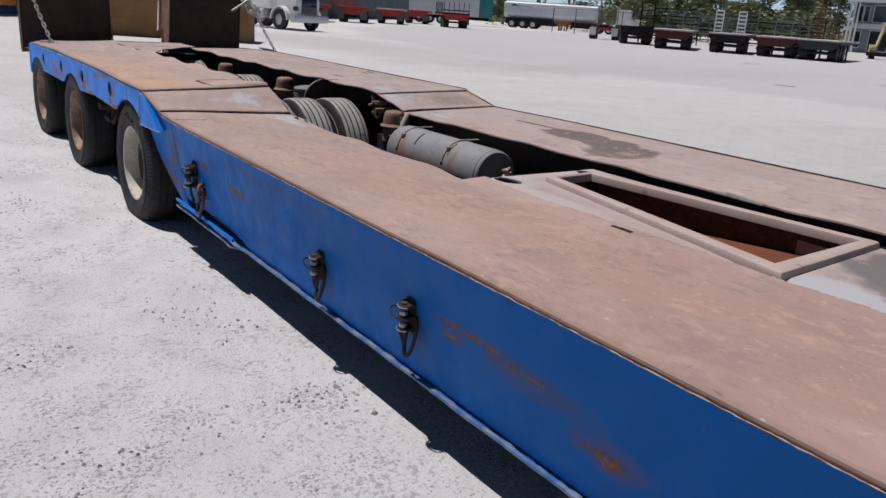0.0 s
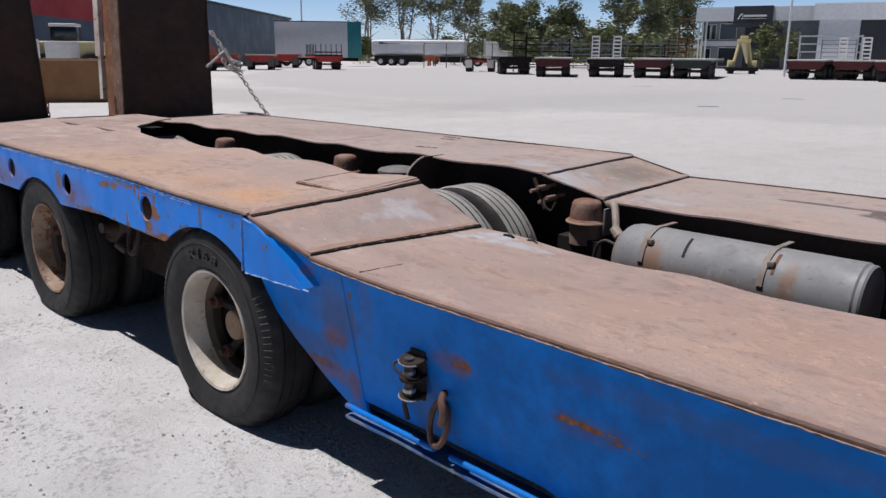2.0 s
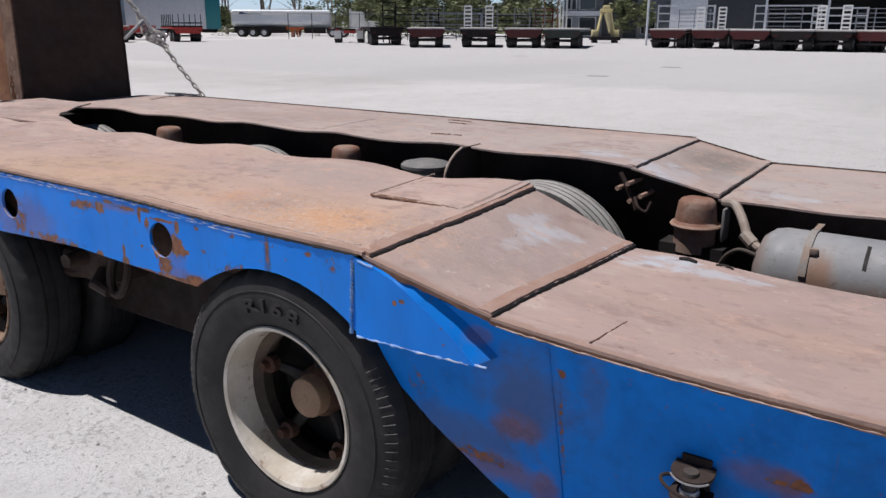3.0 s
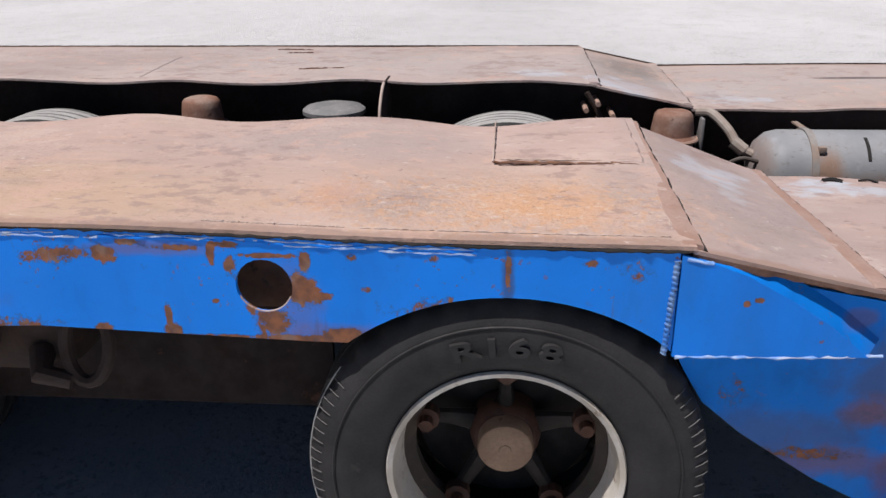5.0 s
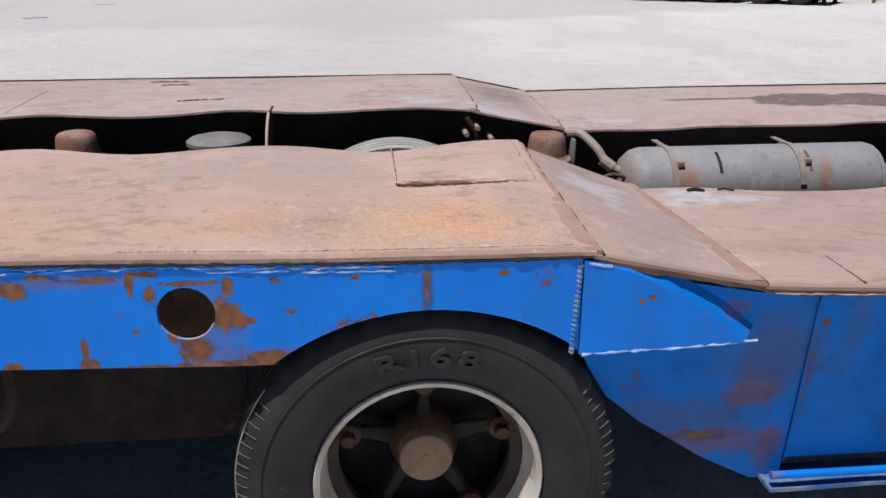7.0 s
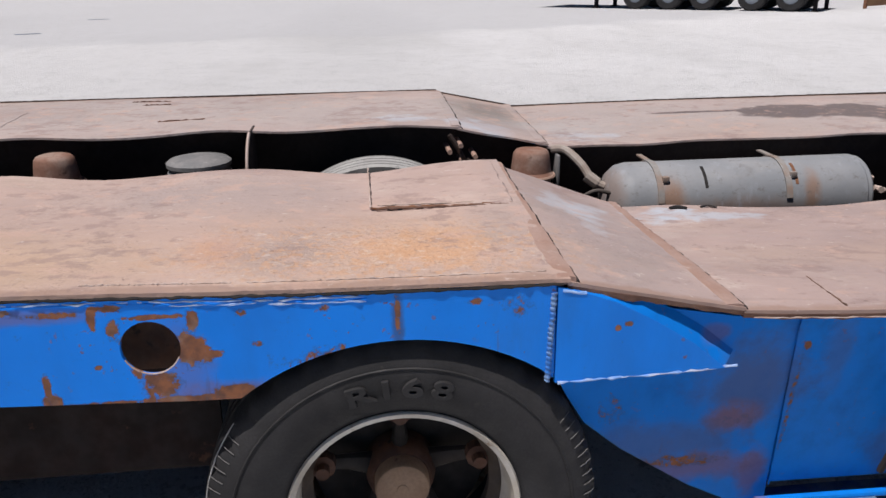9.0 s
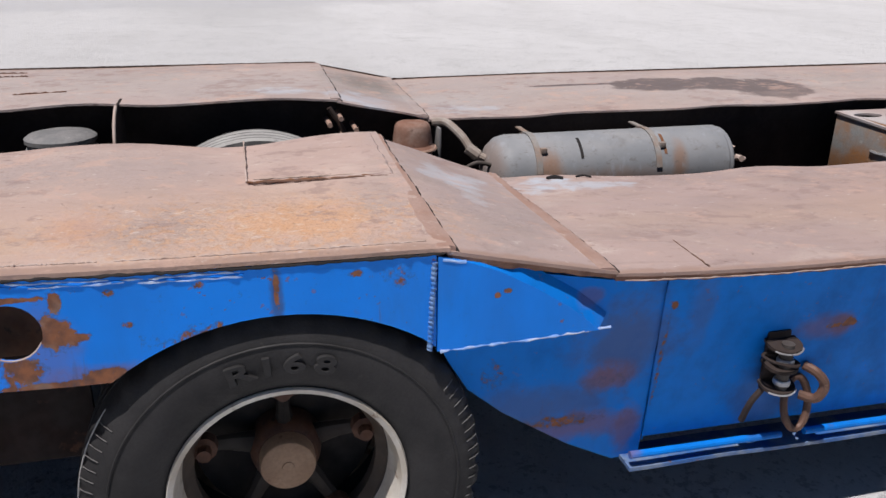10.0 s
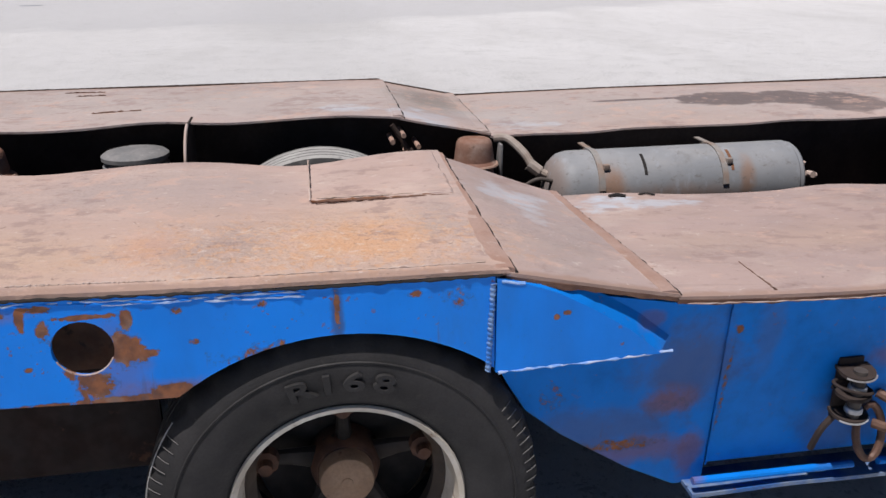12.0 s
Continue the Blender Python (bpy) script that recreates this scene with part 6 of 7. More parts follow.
def make_chains():
    for top, foot, side in (((-0.055, 4.85, 1.84), (0.155, 4.30, 0.948), -1), ((2.30, 4.85, 1.66), (2.49, 4.28, 0.944), 1)):
        t, f = Vector(top), Vector(foot)
        thick = 0.0076 if side < 0 else 0.0068
        mid = t.lerp(f, 0.42)
        chain = tagged(part("lashing_chain", chain_mesh([mid, mid.lerp(f, 0.5) + Vector((0, 0, -0.012)), f], 0.046 if side < 0 else 0.040, thick, 2), CHAIN_STEEL), "steel lashing chain holding the loading ramp upright", "chain", "ramp chains")
        part("upper_chain", chain_mesh([t, t.lerp(f, 0.2) + Vector((0.012, 0, -0.01)), mid], 0.046, 0.0082, 3), CHAIN_STEEL, chain)
        part("doubled_chain", chain_mesh([t.lerp(f, 0.18) + Vector((0.0, 0.01, -0.02)), t.lerp(f, 0.34) + Vector((-0.045, 0, -0.06)), mid.lerp(f, 0.14) + Vector((0.02, 0, 0))], 0.044, 0.0088, 4), CHAIN_STEEL, chain)
        part("knot", chain_mesh([mid + Vector((-0.05, 0, 0.01)), mid + Vector((0.02, -0.02, -0.03)), mid + Vector((0.05, 0, 0.03)), mid + Vector((-0.02, 0.02, 0.05))], 0.044, 0.0088, 8), CHAIN_STEEL, chain)
        # lever load binder
        bm = bmesh.new()
        c = t.lerp(f, 0.24)
        if side < 0:
            sweep(bm, [c + Vector((0.015, -0.01, 0.05)), c + Vector((0.03, -0.02, -0.05)), mid + Vector((0.03, -0.01, 0.0))], [0.012, 0.017, 0.011], 8)
            sweep(bm, [c + (f - c) * 0.08, c + (f - c) * 0.22], [0.024, 0.020], 8)
        else:
            sweep(bm, [c, c + Vector((-0.10, -0.04, -0.055)), c + Vector((-0.24, -0.10, -0.13))], [0.016, 0.013, 0.010], 8)
            sweep(bm, [c + (t - c) * 0.35, c, c + (f - c) * 0.2], [0.012, 0.022, 0.012], 8)
        part("load_binder", bm, BARE, chain, "grey lever load binder")
        bm = chain_mesh([f + Vector((0, 0, 0.004)), f + Vector((-0.012 * side, 0.18, 0.006)), f + Vector((-0.02 * side, 0.42, 0.006))], 0.036, 0.005, 6)
        part("loose_end", bm, CHAIN_STEEL, chain)
    for x in (0.85, 1.39):
        tagged(part("drop_chain", chain_mesh([(x, 4.86, 1.12), (x + 0.005, 4.865, 0.99), (x, 4.86, 0.83)], 0.034, 0.005, 9), RUSTY), "short rusty chain hanging from the ramp edge", "chain", "drop chains")


make_chains()

# ---- the yard beyond ----
HERE = Vector((-1.46, -1.8, 0.0))


def spot(bearing, distance, z=0.0):
    """A place in the yard: degrees anticlockwise from +x and metres, both from where the walk passes the drop deck."""
    return (HERE.x + distance * math.cos(radians(bearing)), HERE.y + distance * math.sin(radians(bearing)), z)


def yard_wheel(parent, x, y, r, w, rim):
    bm = bmesh.new()
    lathe(bm, [(r * 0.55, 0.0), (r * 0.9, 0.0), (r, w * 0.12), (r, w * 0.88), (r * 0.9, w), (r * 0.55, w)], 24, (x, y, r), "x", closed=True)
    tyre = part("wheel", bm, RUBBER, parent)
    bm = bmesh.new()
    lathe(bm, [(0.0, 0.05), (r * 0.3, 0.02), (r * 0.55, 0.04), (r * 0.55, w - 0.04), (r * 0.3, w - 0.02), (0.0, w - 0.05)], 16, (x, y, r), "x")
    part("rim", bm, rim, tyre)


def flat_trailer(at, turn, length, paint, label, deck_mat=YARD_GREY, axles=3, gates=False, ramps=False, tail_white=False, group="parked trailers"):
    """A flat-top trailer with its tail at the origin, running along +y."""
    t = thing("flat_trailer", label, "trailer", at, turn, group)
    part("deck", boxes((-1.25, 1.25, 0, length, 1.20, 1.32), bevel=0.02), deck_mat, t)
    bm = boxes((-1.25, -1.19, 0.02, length, 1.08, 1.20), (1.19, 1.25, 0.02, length, 1.08, 1.20), (-0.5, -0.38, 0.3, length, 0.80, 1.20), (0.38, 0.5, 0.3, length, 0.80, 1.20))
    for k in range(int(length)):
        box(bm, -1.19, 1.19, k + 0.3, k + 0.38, 1.08, 1.20)
    part("chassis", bm, paint, t)
    bm = bmesh.new()
    sheet(bm, [(-1.24, 1.20), (1.24, 1.20), (1.22, 1.0), (0.95, 0.68), (-0.95, 0.68), (-1.22, 1.0)], [], lambda u, v: (u, -0.05, v), (0, 0.05, 0))
    part("tailboard", bm, paint, t)
    part("bumper", boxes((-1.15, 1.15, -0.04, 0.04, 0.42, 0.54), (-0.8, -0.7, -0.02, 0.05, 0.54, 0.80), (0.7, 0.8, -0.02, 0.05, 0.54, 0.80)), YARD_DARK, t)
    for x in (-1.12, 0.82):
        part("tail_lamp", boxes((x, x + 0.30, -0.065, -0.05, 0.90, 0.97)), YARD_MAROON, t)
    if tail_white:
        for x in (-1.2, 0.66):
            part("mudflap", boxes((x, x + 0.54, -0.075, -0.055, 0.30, 0.95)), DUST_GREY, t)
    for k in range(axles):
        for x in (-1.14, 0.59):
            yard_wheel(t, x, 0.8 + 1.25 * k, 0.5, 0.55, SHED_MID)
        part("axle", boxes((-0.7, 0.7, 0.74 + 1.25 * k, 0.86 + 1.25 * k, 0.44, 0.56)), YARD_DARK, t)
    for x in (-0.9, 0.8):
        part("landing_leg", boxes((x, x + 0.12, length - 2.6, length - 2.48, 0.0, 1.1), (x - 0.08, x + 0.2, length - 2.68, length - 2.4, 0.0, 0.04)), YARD_DARK, t)
    if gates:
        for x in (-1.22, -0.03, 1.16):
            part("headboard_post", boxes((x, x + 0.06, length - 0.08, length - 0.02, 1.32, 2.8)), SHED_MID, t)
        for k in range(5):
            part("headboard_rail", boxes((-1.22, 1.22, length - 0.085, length - 0.015, 1.5 + 0.3 * k, 1.54 + 0.3 * k)), SHED_MID, t)
    if ramps:
        for x in (-1.0, 0.45):
            bm = boxes((x, x + 0.07, 0.05, 0.15, 1.32, 2.75), (x + 0.48, x + 0.55, 0.05, 0.15, 1.32, 2.75))
            for k in range(6):
                box(bm, x + 0.07, x + 0.48, 0.06, 0.14, 1.42 + 0.25 * k, 1.52 + 0.25 * k)
            part("ramp", bm, YARD_WHITE, t, "pale upright ladder ramp")
    return t


def facing(bearing, skew=0.0):
    """Turn that makes a thing's +y run away along a bearing."""
    return bearing - 90 + skew


flat_trailer(spot(37.0, 56), facing(37.0, -2), 9, YARD_MAROON, "maroon flat-top trailer with weathered timber deck, parked", gates=True)
flat_trailer(spot(33.4, 57), facing(33.4, -3), 9, YARD_DARK, "dark flat-top trailer with pale upright ramps, parked", ramps=True, gates=True)
flat_trailer(spot(30.35, 56.5), facing(30.3, -4), 9, YARD_MAROON, "dull red flat-top trailer with grey deck, parked", gates=True)
flat_trailer(spot(27.75, 56), facing(27.7, -7), 9, YARD_GREEN, "dark green flat-top trailer with grey deck, parked")
flat_trailer(spot(39.6, 62), facing(39.6, 6), 8, YARD_DARK, "dark low trailer parked in the row", YARD_DARK, 2)
for b, d, k, mat_, ra, ga in ((20.7, 60, -14, YARD_MAROON, False, True), (18.0, 60, -16, YARD_MAROON, True, False), (15.6, 57, -16, YARD_MAROON, False, True), (13.1, 56, -18, YARD_DARK, False, False),
                              (10.8, 56, -18, YARD_DARK, True, True), (8.3, 56, -20, YARD_MAROON, False, True), (5.4, 56, -20, YARD_DARK, False, False)):
    flat_trailer(spot(b, d), facing(b, k), 9, mat_, "flat-top trailer with pale timber deck in the parked row", ramps=ra, gates=ga)
for b, d, k, paint, deck_mat in ((62.6, 63, -3, YARD_RED, YARD_RED), (59.9, 67, -6, YARD_RED, SKIP_BROWN), (57.3, 72, -4, YARD_RED, YARD_GREY), (55.6, 82, -6, YARD_RED, YARD_RED)):
    flat_trailer(spot(b, d), facing(b, k), 3.9, paint, "short red flat-top trailer with dusty mudflaps, parked", deck_mat, 2, tail_white=True, group="red trailers")


flat_trailer((26.9, -12.5, 0.0), -42, 7.5, YARD_DARK, "dark low trailer standing on its legs across the yard", YARD_DARK)
flat_trailer((25.0, -14.7, 0.0), -42, 2.6, YARD_DARK, "dark two-axle dolly parked behind the low trailer", YARD_DARK, 2)


for at, w, turn in (((21.55, 9.65), 0.62, -62), ((28.3, 9.77), 0.7, -66), ((34.2, 19.5), 0.9, -60)):
    drain = part("drain_cover", boxes((-w / 2, w / 2, -0.16, 0.16, -0.01, 0.006), bevel=0.003), SHED_MID)
    drain.matrix_world = pose(*at, 0, 0, 0, turn)
    tagged(drain, "grey iron drain cover set in the yard", "drain cover", "drain covers")


def make_panel_fence():
    t = thing("panel_fence", "brown steel panel fence along the yard edge", "fence", (25.6, -16.6, 0.0), -62)
    for k in range(6):
        part("panel", boxes((0.05 + 2.4 * k, 2.35 + 2.4 * k, -0.02, 0.02, 0.08, 1.8)), SKIP_BROWN, t)
        part("post", boxes((2.4 * k - 0.04, 2.4 * k + 0.04, -0.05, 0.05, 0.0, 1.9)), RUSTY, t)


make_panel_fence()


def prime_mover(at, turn, paint, label, chassis=YARD_DARK, cab=True):
    """A conventional truck, its tail at the origin and bonnet along +y."""
    t = thing("prime_mover", label, "truck", at, turn)
    part("chassis", boxes((-0.45, -0.33, 0, 6.4, 0.75, 1.0), (0.33, 0.45, 0, 6.4, 0.75, 1.0), (-0.33, 0.33, 0.1, 0.25, 0.8, 0.95), (-0.33, 0.33, 2.9, 3.05, 0.8, 0.95), bevel=0.01), chassis, t)
    part("fifth_wheel", boxes((-0.5, 0.5, 0.9, 1.9, 1.0, 1.14), bevel=0.04), YARD_DARK, t)
    for y in (0.75, 2.05):
        for x in (-1.23, 0.68):
            yard_wheel(t, x, y, 0.51, 0.55, ALLOY)
    for x in (-1.2, 0.65):
        part("mudflap", boxes((x, x + 0.55, -0.02, 0.0, 0.35, 1.0)), YARD_WHITE, t)
        part("tail_lamp", boxes((x + 0.1, x + 0.45, -0.05, 0.0, 1.02, 1.12)), YARD_RED, t)
    if not cab:
        return t
    for x in (-1.2, 0.9):
        yard_wheel(t, x, 5.7, 0.51, 0.3, ALLOY)
    bm = bmesh.new()
    sheet(bm, [(3.0, 1.0), (5.0, 1.0), (5.0, 1.75), (4.75, 2.0), (4.45, 2.85), (4.2, 2.98), (3.0, 3.0)], [], lambda u, v: (-1.05, u, v), (2.1, 0, 0))
    bmesh.ops.bevel(bm, geom=bm.edges[:], offset=0.05, segments=2, affect="EDGES", clamp_overlap=True)
    body = part("cab", bm, paint, t)
    part("windscreen", boxes((-0.92, -0.03, 4.60, 4.64, 2.12, 2.72), (0.03, 0.92, 4.60, 4.64, 2.12, 2.72)), GLASS_DARK, body)
    bm = bmesh.new()
    sheet(bm, [(4.9, 0.75), (6.65, 0.75), (6.7, 1.55), (6.5, 1.78), (4.9, 2.0)], [], lambda u, v: (-0.78, u, v), (1.56, 0, 0))
    bmesh.ops.bevel(bm, geom=bm.edges[:], offset=0.08, segments=3, affect="EDGES", clamp_overlap=True)
    part("bonnet", bm, paint, t)
    part("grille", boxes((-0.5, 0.5, 6.66, 6.74, 0.85, 1.6), bevel=0.02), GLASS_DARK, t)
    part("bumper", boxes((-1.2, 1.2, 6.6, 6.9, 0.42, 0.78), bevel=0.04), ALLOY, t)
    for x in (-1.02, 0.72):
        part("headlight", boxes((x, x + 0.3, 6.6, 6.72, 0.98, 1.2), bevel=0.03), GLASS_DARK, t)
    for x in (-1.2, 0.86):
        bm = bmesh.new()
        sheet(bm, arc(5.7, 0.51, 0.68, 0, 180, 10) + arc(5.7, 0.51, 0.60, 180, 0, 10), [], lambda u, v: (x, u, v), (0.34, 0, 0))
        part("mudguard", bm, paint, t)
        part("mirror", boxes((x * 1.1, x * 1.1 + 0.2, 4.6, 4.66, 1.9, 2.4), bevel=0.02), YARD_DARK, t)
    for x in (-1.12, 1.02):
        bm = bmesh.new()
        sweep(bm, [(x, 2.85, 1.0), (x, 2.85, 3.3)], 0.07, 12)
        part("exhaust_stack", bm, ALLOY, t)
    for x in (-1.15, 0.6):
        part("fuel_tank", boxes((x, x + 0.55, 3.2, 4.4, 0.5, 1.0), bevel=0.1), ALLOY, t)
    return t


prime_mover(spot(68.0, 46), facing(68.0, -142), YARD_WHITE, "white conventional prime mover parked in the yard")
prime_mover(spot(42.1, 70), facing(42.1, -4), YARD_RED, "red prime mover chassis seen from its tail", YARD_RED, False)


def make_tanker():
    a, b = Vector(spot(49.5, 104)), Vector(spot(42.2, 102))
    way = b - a
    turn = math.degrees(math.atan2(way.y, way.x)) - 90
    t = thing("tipper_trailer", "white and silver bulk tipper trailer on orange chassis", "trailer", a, turn)
    L = 11.7
    bm = bmesh.new()
    sheet(bm, [(-1.2, 1.75), (-0.7, 1.25), (0.7, 1.25), (1.2, 1.75), (1.25, 2.95), (1.0, 3.15), (-1.0, 3.15), (-1.25, 2.95)], [], lambda u, v: (u, 0.0, v), (0, L, 0))
    bmesh.ops.bevel(bm, geom=bm.edges[:], offset=0.06, segments=2, affect="EDGES", clamp_overlap=True)
    body = part("body", bm, TANKER_SKIN, t)
    part("side_band", boxes((-1.27, -1.252, 0.2, L - 0.2, 2.55, 2.95), (1.252, 1.27, 0.2, L - 0.2, 2.55, 2.95)), YARD_WHITE, body)
    for x in (-1.285, 1.272):
        part("logo_mark", boxes((x, x + 0.013, 0.9, 1.9, 2.62, 2.74), (x, x + 0.013, 1.9, 3.6, 2.62, 2.68), (x, x + 0.013, 1.0, 1.5, 2.74, 2.88)), SHED_BLUE, body)
    part("rear_door", boxes((-1.1, 1.1, -0.05, -0.01, 1.4, 3.0), bevel=0.01), YARD_CREAM, body)
    part("underframe", boxes((-1.15, 1.15, 0.3, 6.4, 0.45, 1.22), (-1.1, 1.1, 8.6, 11.4, 0.45, 1.2)), YARD_DARK, t)
    part("chassis", boxes((-0.5, -0.36, 0.2, L, 0.85, 1.2), (0.36, 0.5, 0.2, L, 0.85, 1.2), (-0.36, 0.36, L - 0.3, L, 0.9, 1.15)), YARD_ORANGE, t)
    for k in range(3):
        for x in (-1.23, 0.68):
            yard_wheel(t, x, 1.1 + 1.35 * k, 0.52, 0.55, ALLOY)
    for x in (-0.95, 0.8):
        part("landing_leg", boxes((x, x + 0.15, 7.0, 7.2, 0.0, 1.2), (x, x + 0.15, 7.7, 7.85, 0.0, 1.2), (x, x + 0.15, 5.0, 7.9, 1.0, 1.2)), YARD_ORANGE, t)
    prime_mover(spot(43.35, 101), turn, YARD_WHITE, "white conventional truck coupled to the tipper trailer")


make_tanker()


def make_box_trailer():
    a, b = Vector(spot(56.25, 94)), Vector(spot(51.3, 94))
    way = b - a
    t = thing("box_trailer", "pale grey box trailer with a teal end, parked by the shed", "trailer", a, math.degrees(math.atan2(way.y, way.x)) - 90)
    L = way.length
    body = part("body", boxes((-2.5, 0.0, 0.0, L, 0.95, 4.85), bevel=0.03), BOX_PALE, t)
    part("roof_edge", boxes((-2.52, 0.03, -0.02, L + 0.02, 4.85, 4.95)), SHED_DARK, body)
    part("end_panel", boxes((-2.52, 0.03, L + 0.01, L + 1.55, 0.95, 4.95), bevel=0.02), TEAL, t, "teal end panel")
    part("chassis", boxes((-1.8, -0.7, 0.2, L + 1.2, 0.6, 0.94)), YARD_DARK, t)
    for k in range(3):
        for x in (-2.5, -0.57):
            yard_wheel(t, x, 1.2 + 1.25 * k, 0.5, 0.55, ALLOY)
    for x in (-2.0, -0.6):
        part("landing_leg", boxes((x, x + 0.15, L - 1.2, L - 1.05, 0, 0.8)), YARD_DARK, t)


make_box_trailer()


def stake_trailer():
    t = flat_trailer(spot(52.6, 74), facing(52.6, 10), 6, YARD_RED, "red stake-sided trailer parked before the box trailer", YARD_DARK, 2, group="red trailers")
    for k in range(6):
        part("stake", boxes((-1.2 + 0.46 * k, -1.14 + 0.46 * k, 0.04, 0.10, 1.32, 2.25)), YARD_DARK, t)
        part("stake", boxes((-1.24, -1.18, 0.9 + k * 0.9, 0.97 + k * 0.9, 1.32, 2.25)), YARD_DARK, t)
    part("stake_rail", boxes((-1.24, 1.24, 0.11, 0.15, 1.5, 1.6)), YARD_DARK, t)


stake_trailer()


def make_big_shed():
    a, b = Vector(spot(62.4, 80)), Vector(spot(55.2, 128))
    way = (b - a).normalized()
    start = a - way * 46
    turn = math.degrees(math.atan2(way.y, way.x))
    L = (b - start).length
    t = thing("industrial_shed", "long slate-blue clad industrial shed with a red sweep", "building", start, turn)
    H = 6.4
    wall = part("wall", boxes((0, L, 0, 26, 0, H)), SHED_BLUE, t)
    bm = bmesh.new()
    sheet(bm, [(-0.5, H), (13, H + 2.6), (26.5, H)], [], lambda u, v: (-0.3, u, v), (L + 0.6, 0, 0))
    part("roof", bm, SHED_MID, t)
    part("gutter", boxes((-0.3, L + 0.3, -0.25, -0.04, H - 0.05, H + 0.2)), SHED_DARK, t)
    bm = bmesh.new()
    sheet(bm, [(0, H - 0.1), (0, 3.2), (20, 3.6), (34, 3.4), (44, 2.0), (60, 0.5), (64, 0.5), (56, 2.0), (48, 3.7), (38, 5.6), (30, H - 0.1)], [], lambda u, v: (u, -0.05, v), (0, -0.02, 0))
    part("sweep_panel", bm, SHED_RED, wall, "red painted sweep along the shed wall")


make_big_shed()


def make_office():
    a, b = Vector(spot(27.5, 106)), Vector(spot(20.1, 104))
    way = b - a
    turn = math.degrees(math.atan2(way.y, way.x))
    L = way.length
    t = thing("office_building", "two-storey pale grey office with a dark sign panel", "building", a, turn)
    H = 7.2
    part("wall", boxes((0.6, 3.4, 0.6, 14, 0, 5.6), (3.4, L, 1.2, 14, 0, 5.6)), SHED_MID, t)
    part("parapet", boxes((-0.2, L, -0.4, 14.2, 5.6, H)), SHED_GREY, t)
    part("floor_band", boxes((0.4, 5.4, 0.3, 0.6, 2.7, 3.3)), SHED_GREY, t)
    sign = part("sign_panel", boxes((4.2, 8.6, -0.55, -0.41, 4.9, H + 0.1)), SHED_DARK, t, "dark sign panel with a pale script mark")
    bm = bmesh.new()
    sweep(bm, [(4.7, -0.57, 5.75), (5.0, -0.57, 6.3), (5.2, -0.57, 6.5), (5.25, -0.57, 5.85)], 0.05, 6)
    box(bm, 5.35, 7.9, -0.60, -0.56, 6.05, 6.28)
    box(bm, 5.0, 7.9, -0.60, -0.56, 5.82, 5.87)
    part("sign_mark", bm, YARD_WHITE, sign)
    part("dark_bay", boxes((5.4, 9.6, 0.9, 1.2, 0.1, 4.9)), SHED_DARK, t)
    for x, w, z0, z1 in ((0.9, 0.5, 3.5, 5.2), (1.6, 0.5, 3.5, 5.2), (2.6, 1.9, 3.5, 5.3), (1.0, 0.6, 0.6, 2.4), (2.6, 2.0, 0.3, 2.5), (10.2, 1.6, 0.6, 2.4)):
        win = part("window", boxes((x, x + w, 0.50 if x < 3.4 else 1.12, 0.58 if x < 3.4 else 1.18, z0, z1)), GLASS_DARK, t)
        bm = bmesh.new()
        y0 = 0.46 if x < 3.4 else 1.08
        for q in ((x - 0.06, x, z0, z1), (x + w, x + w + 0.06, z0, z1), (x - 0.06, x + w + 0.06, z0 - 0.06, z0), (x - 0.06, x + w + 0.06, z1, z1 + 0.06)):
            box(bm, q[0], q[1], y0, y0 + 0.06, q[2], q[3])
        part("window_frame", bm, YARD_WHITE, win)
    for x in (0.15, 0.55, 1.0):
        part("column", boxes((x, x + 0.16, -0.2, -0.04, 0.0, 5.6)), YARD_WHITE, t)
    # workshop next to it with a wide dark doorway
    w = thing("workshop", "grey clad workshop with a wide open doorway", "building", b, turn)
    W = 46
    part("wall", boxes((0.05, 4.0, -1.5, 16, 0, 5.6), (4.0, 10.5, -1.4, -1.1, 0, 5.54), (24, W, -1.5, -1.2, 0, 5.54), (0.05, W, 15.7, 16, 0, 5.2)), SHED_DARK, w)
    part("side_wall", boxes((W, W + 0.3, -1.5, 16, 0, 5.6)), SHED_MID, w)
    part("fascia", boxes((-0.6, W + 0.4, -1.9, -1.5, 5.55, 7.35)), SHED_GREY, w)
    part("corner_wall", boxes((0.02, 4.2, -1.56, -1.504, 0, 5.54)), SHED_GREY, w)
    part("roof", boxes((-0.6, W + 0.4, -1.5, 16.2, 6.9, 7.2)), SHED_MID, w)
    for x in (10.5, 17.0, 23.8):
        part("post", boxes((x, x + 0.25, -1.5, -1.25, 0, 5.2)), SHED_GREY, w)
    part("door_rail", boxes((10.5, 24.0, -1.56, -1.51, 4.7, 4.9)), SHED_GREY, w)


make_office()


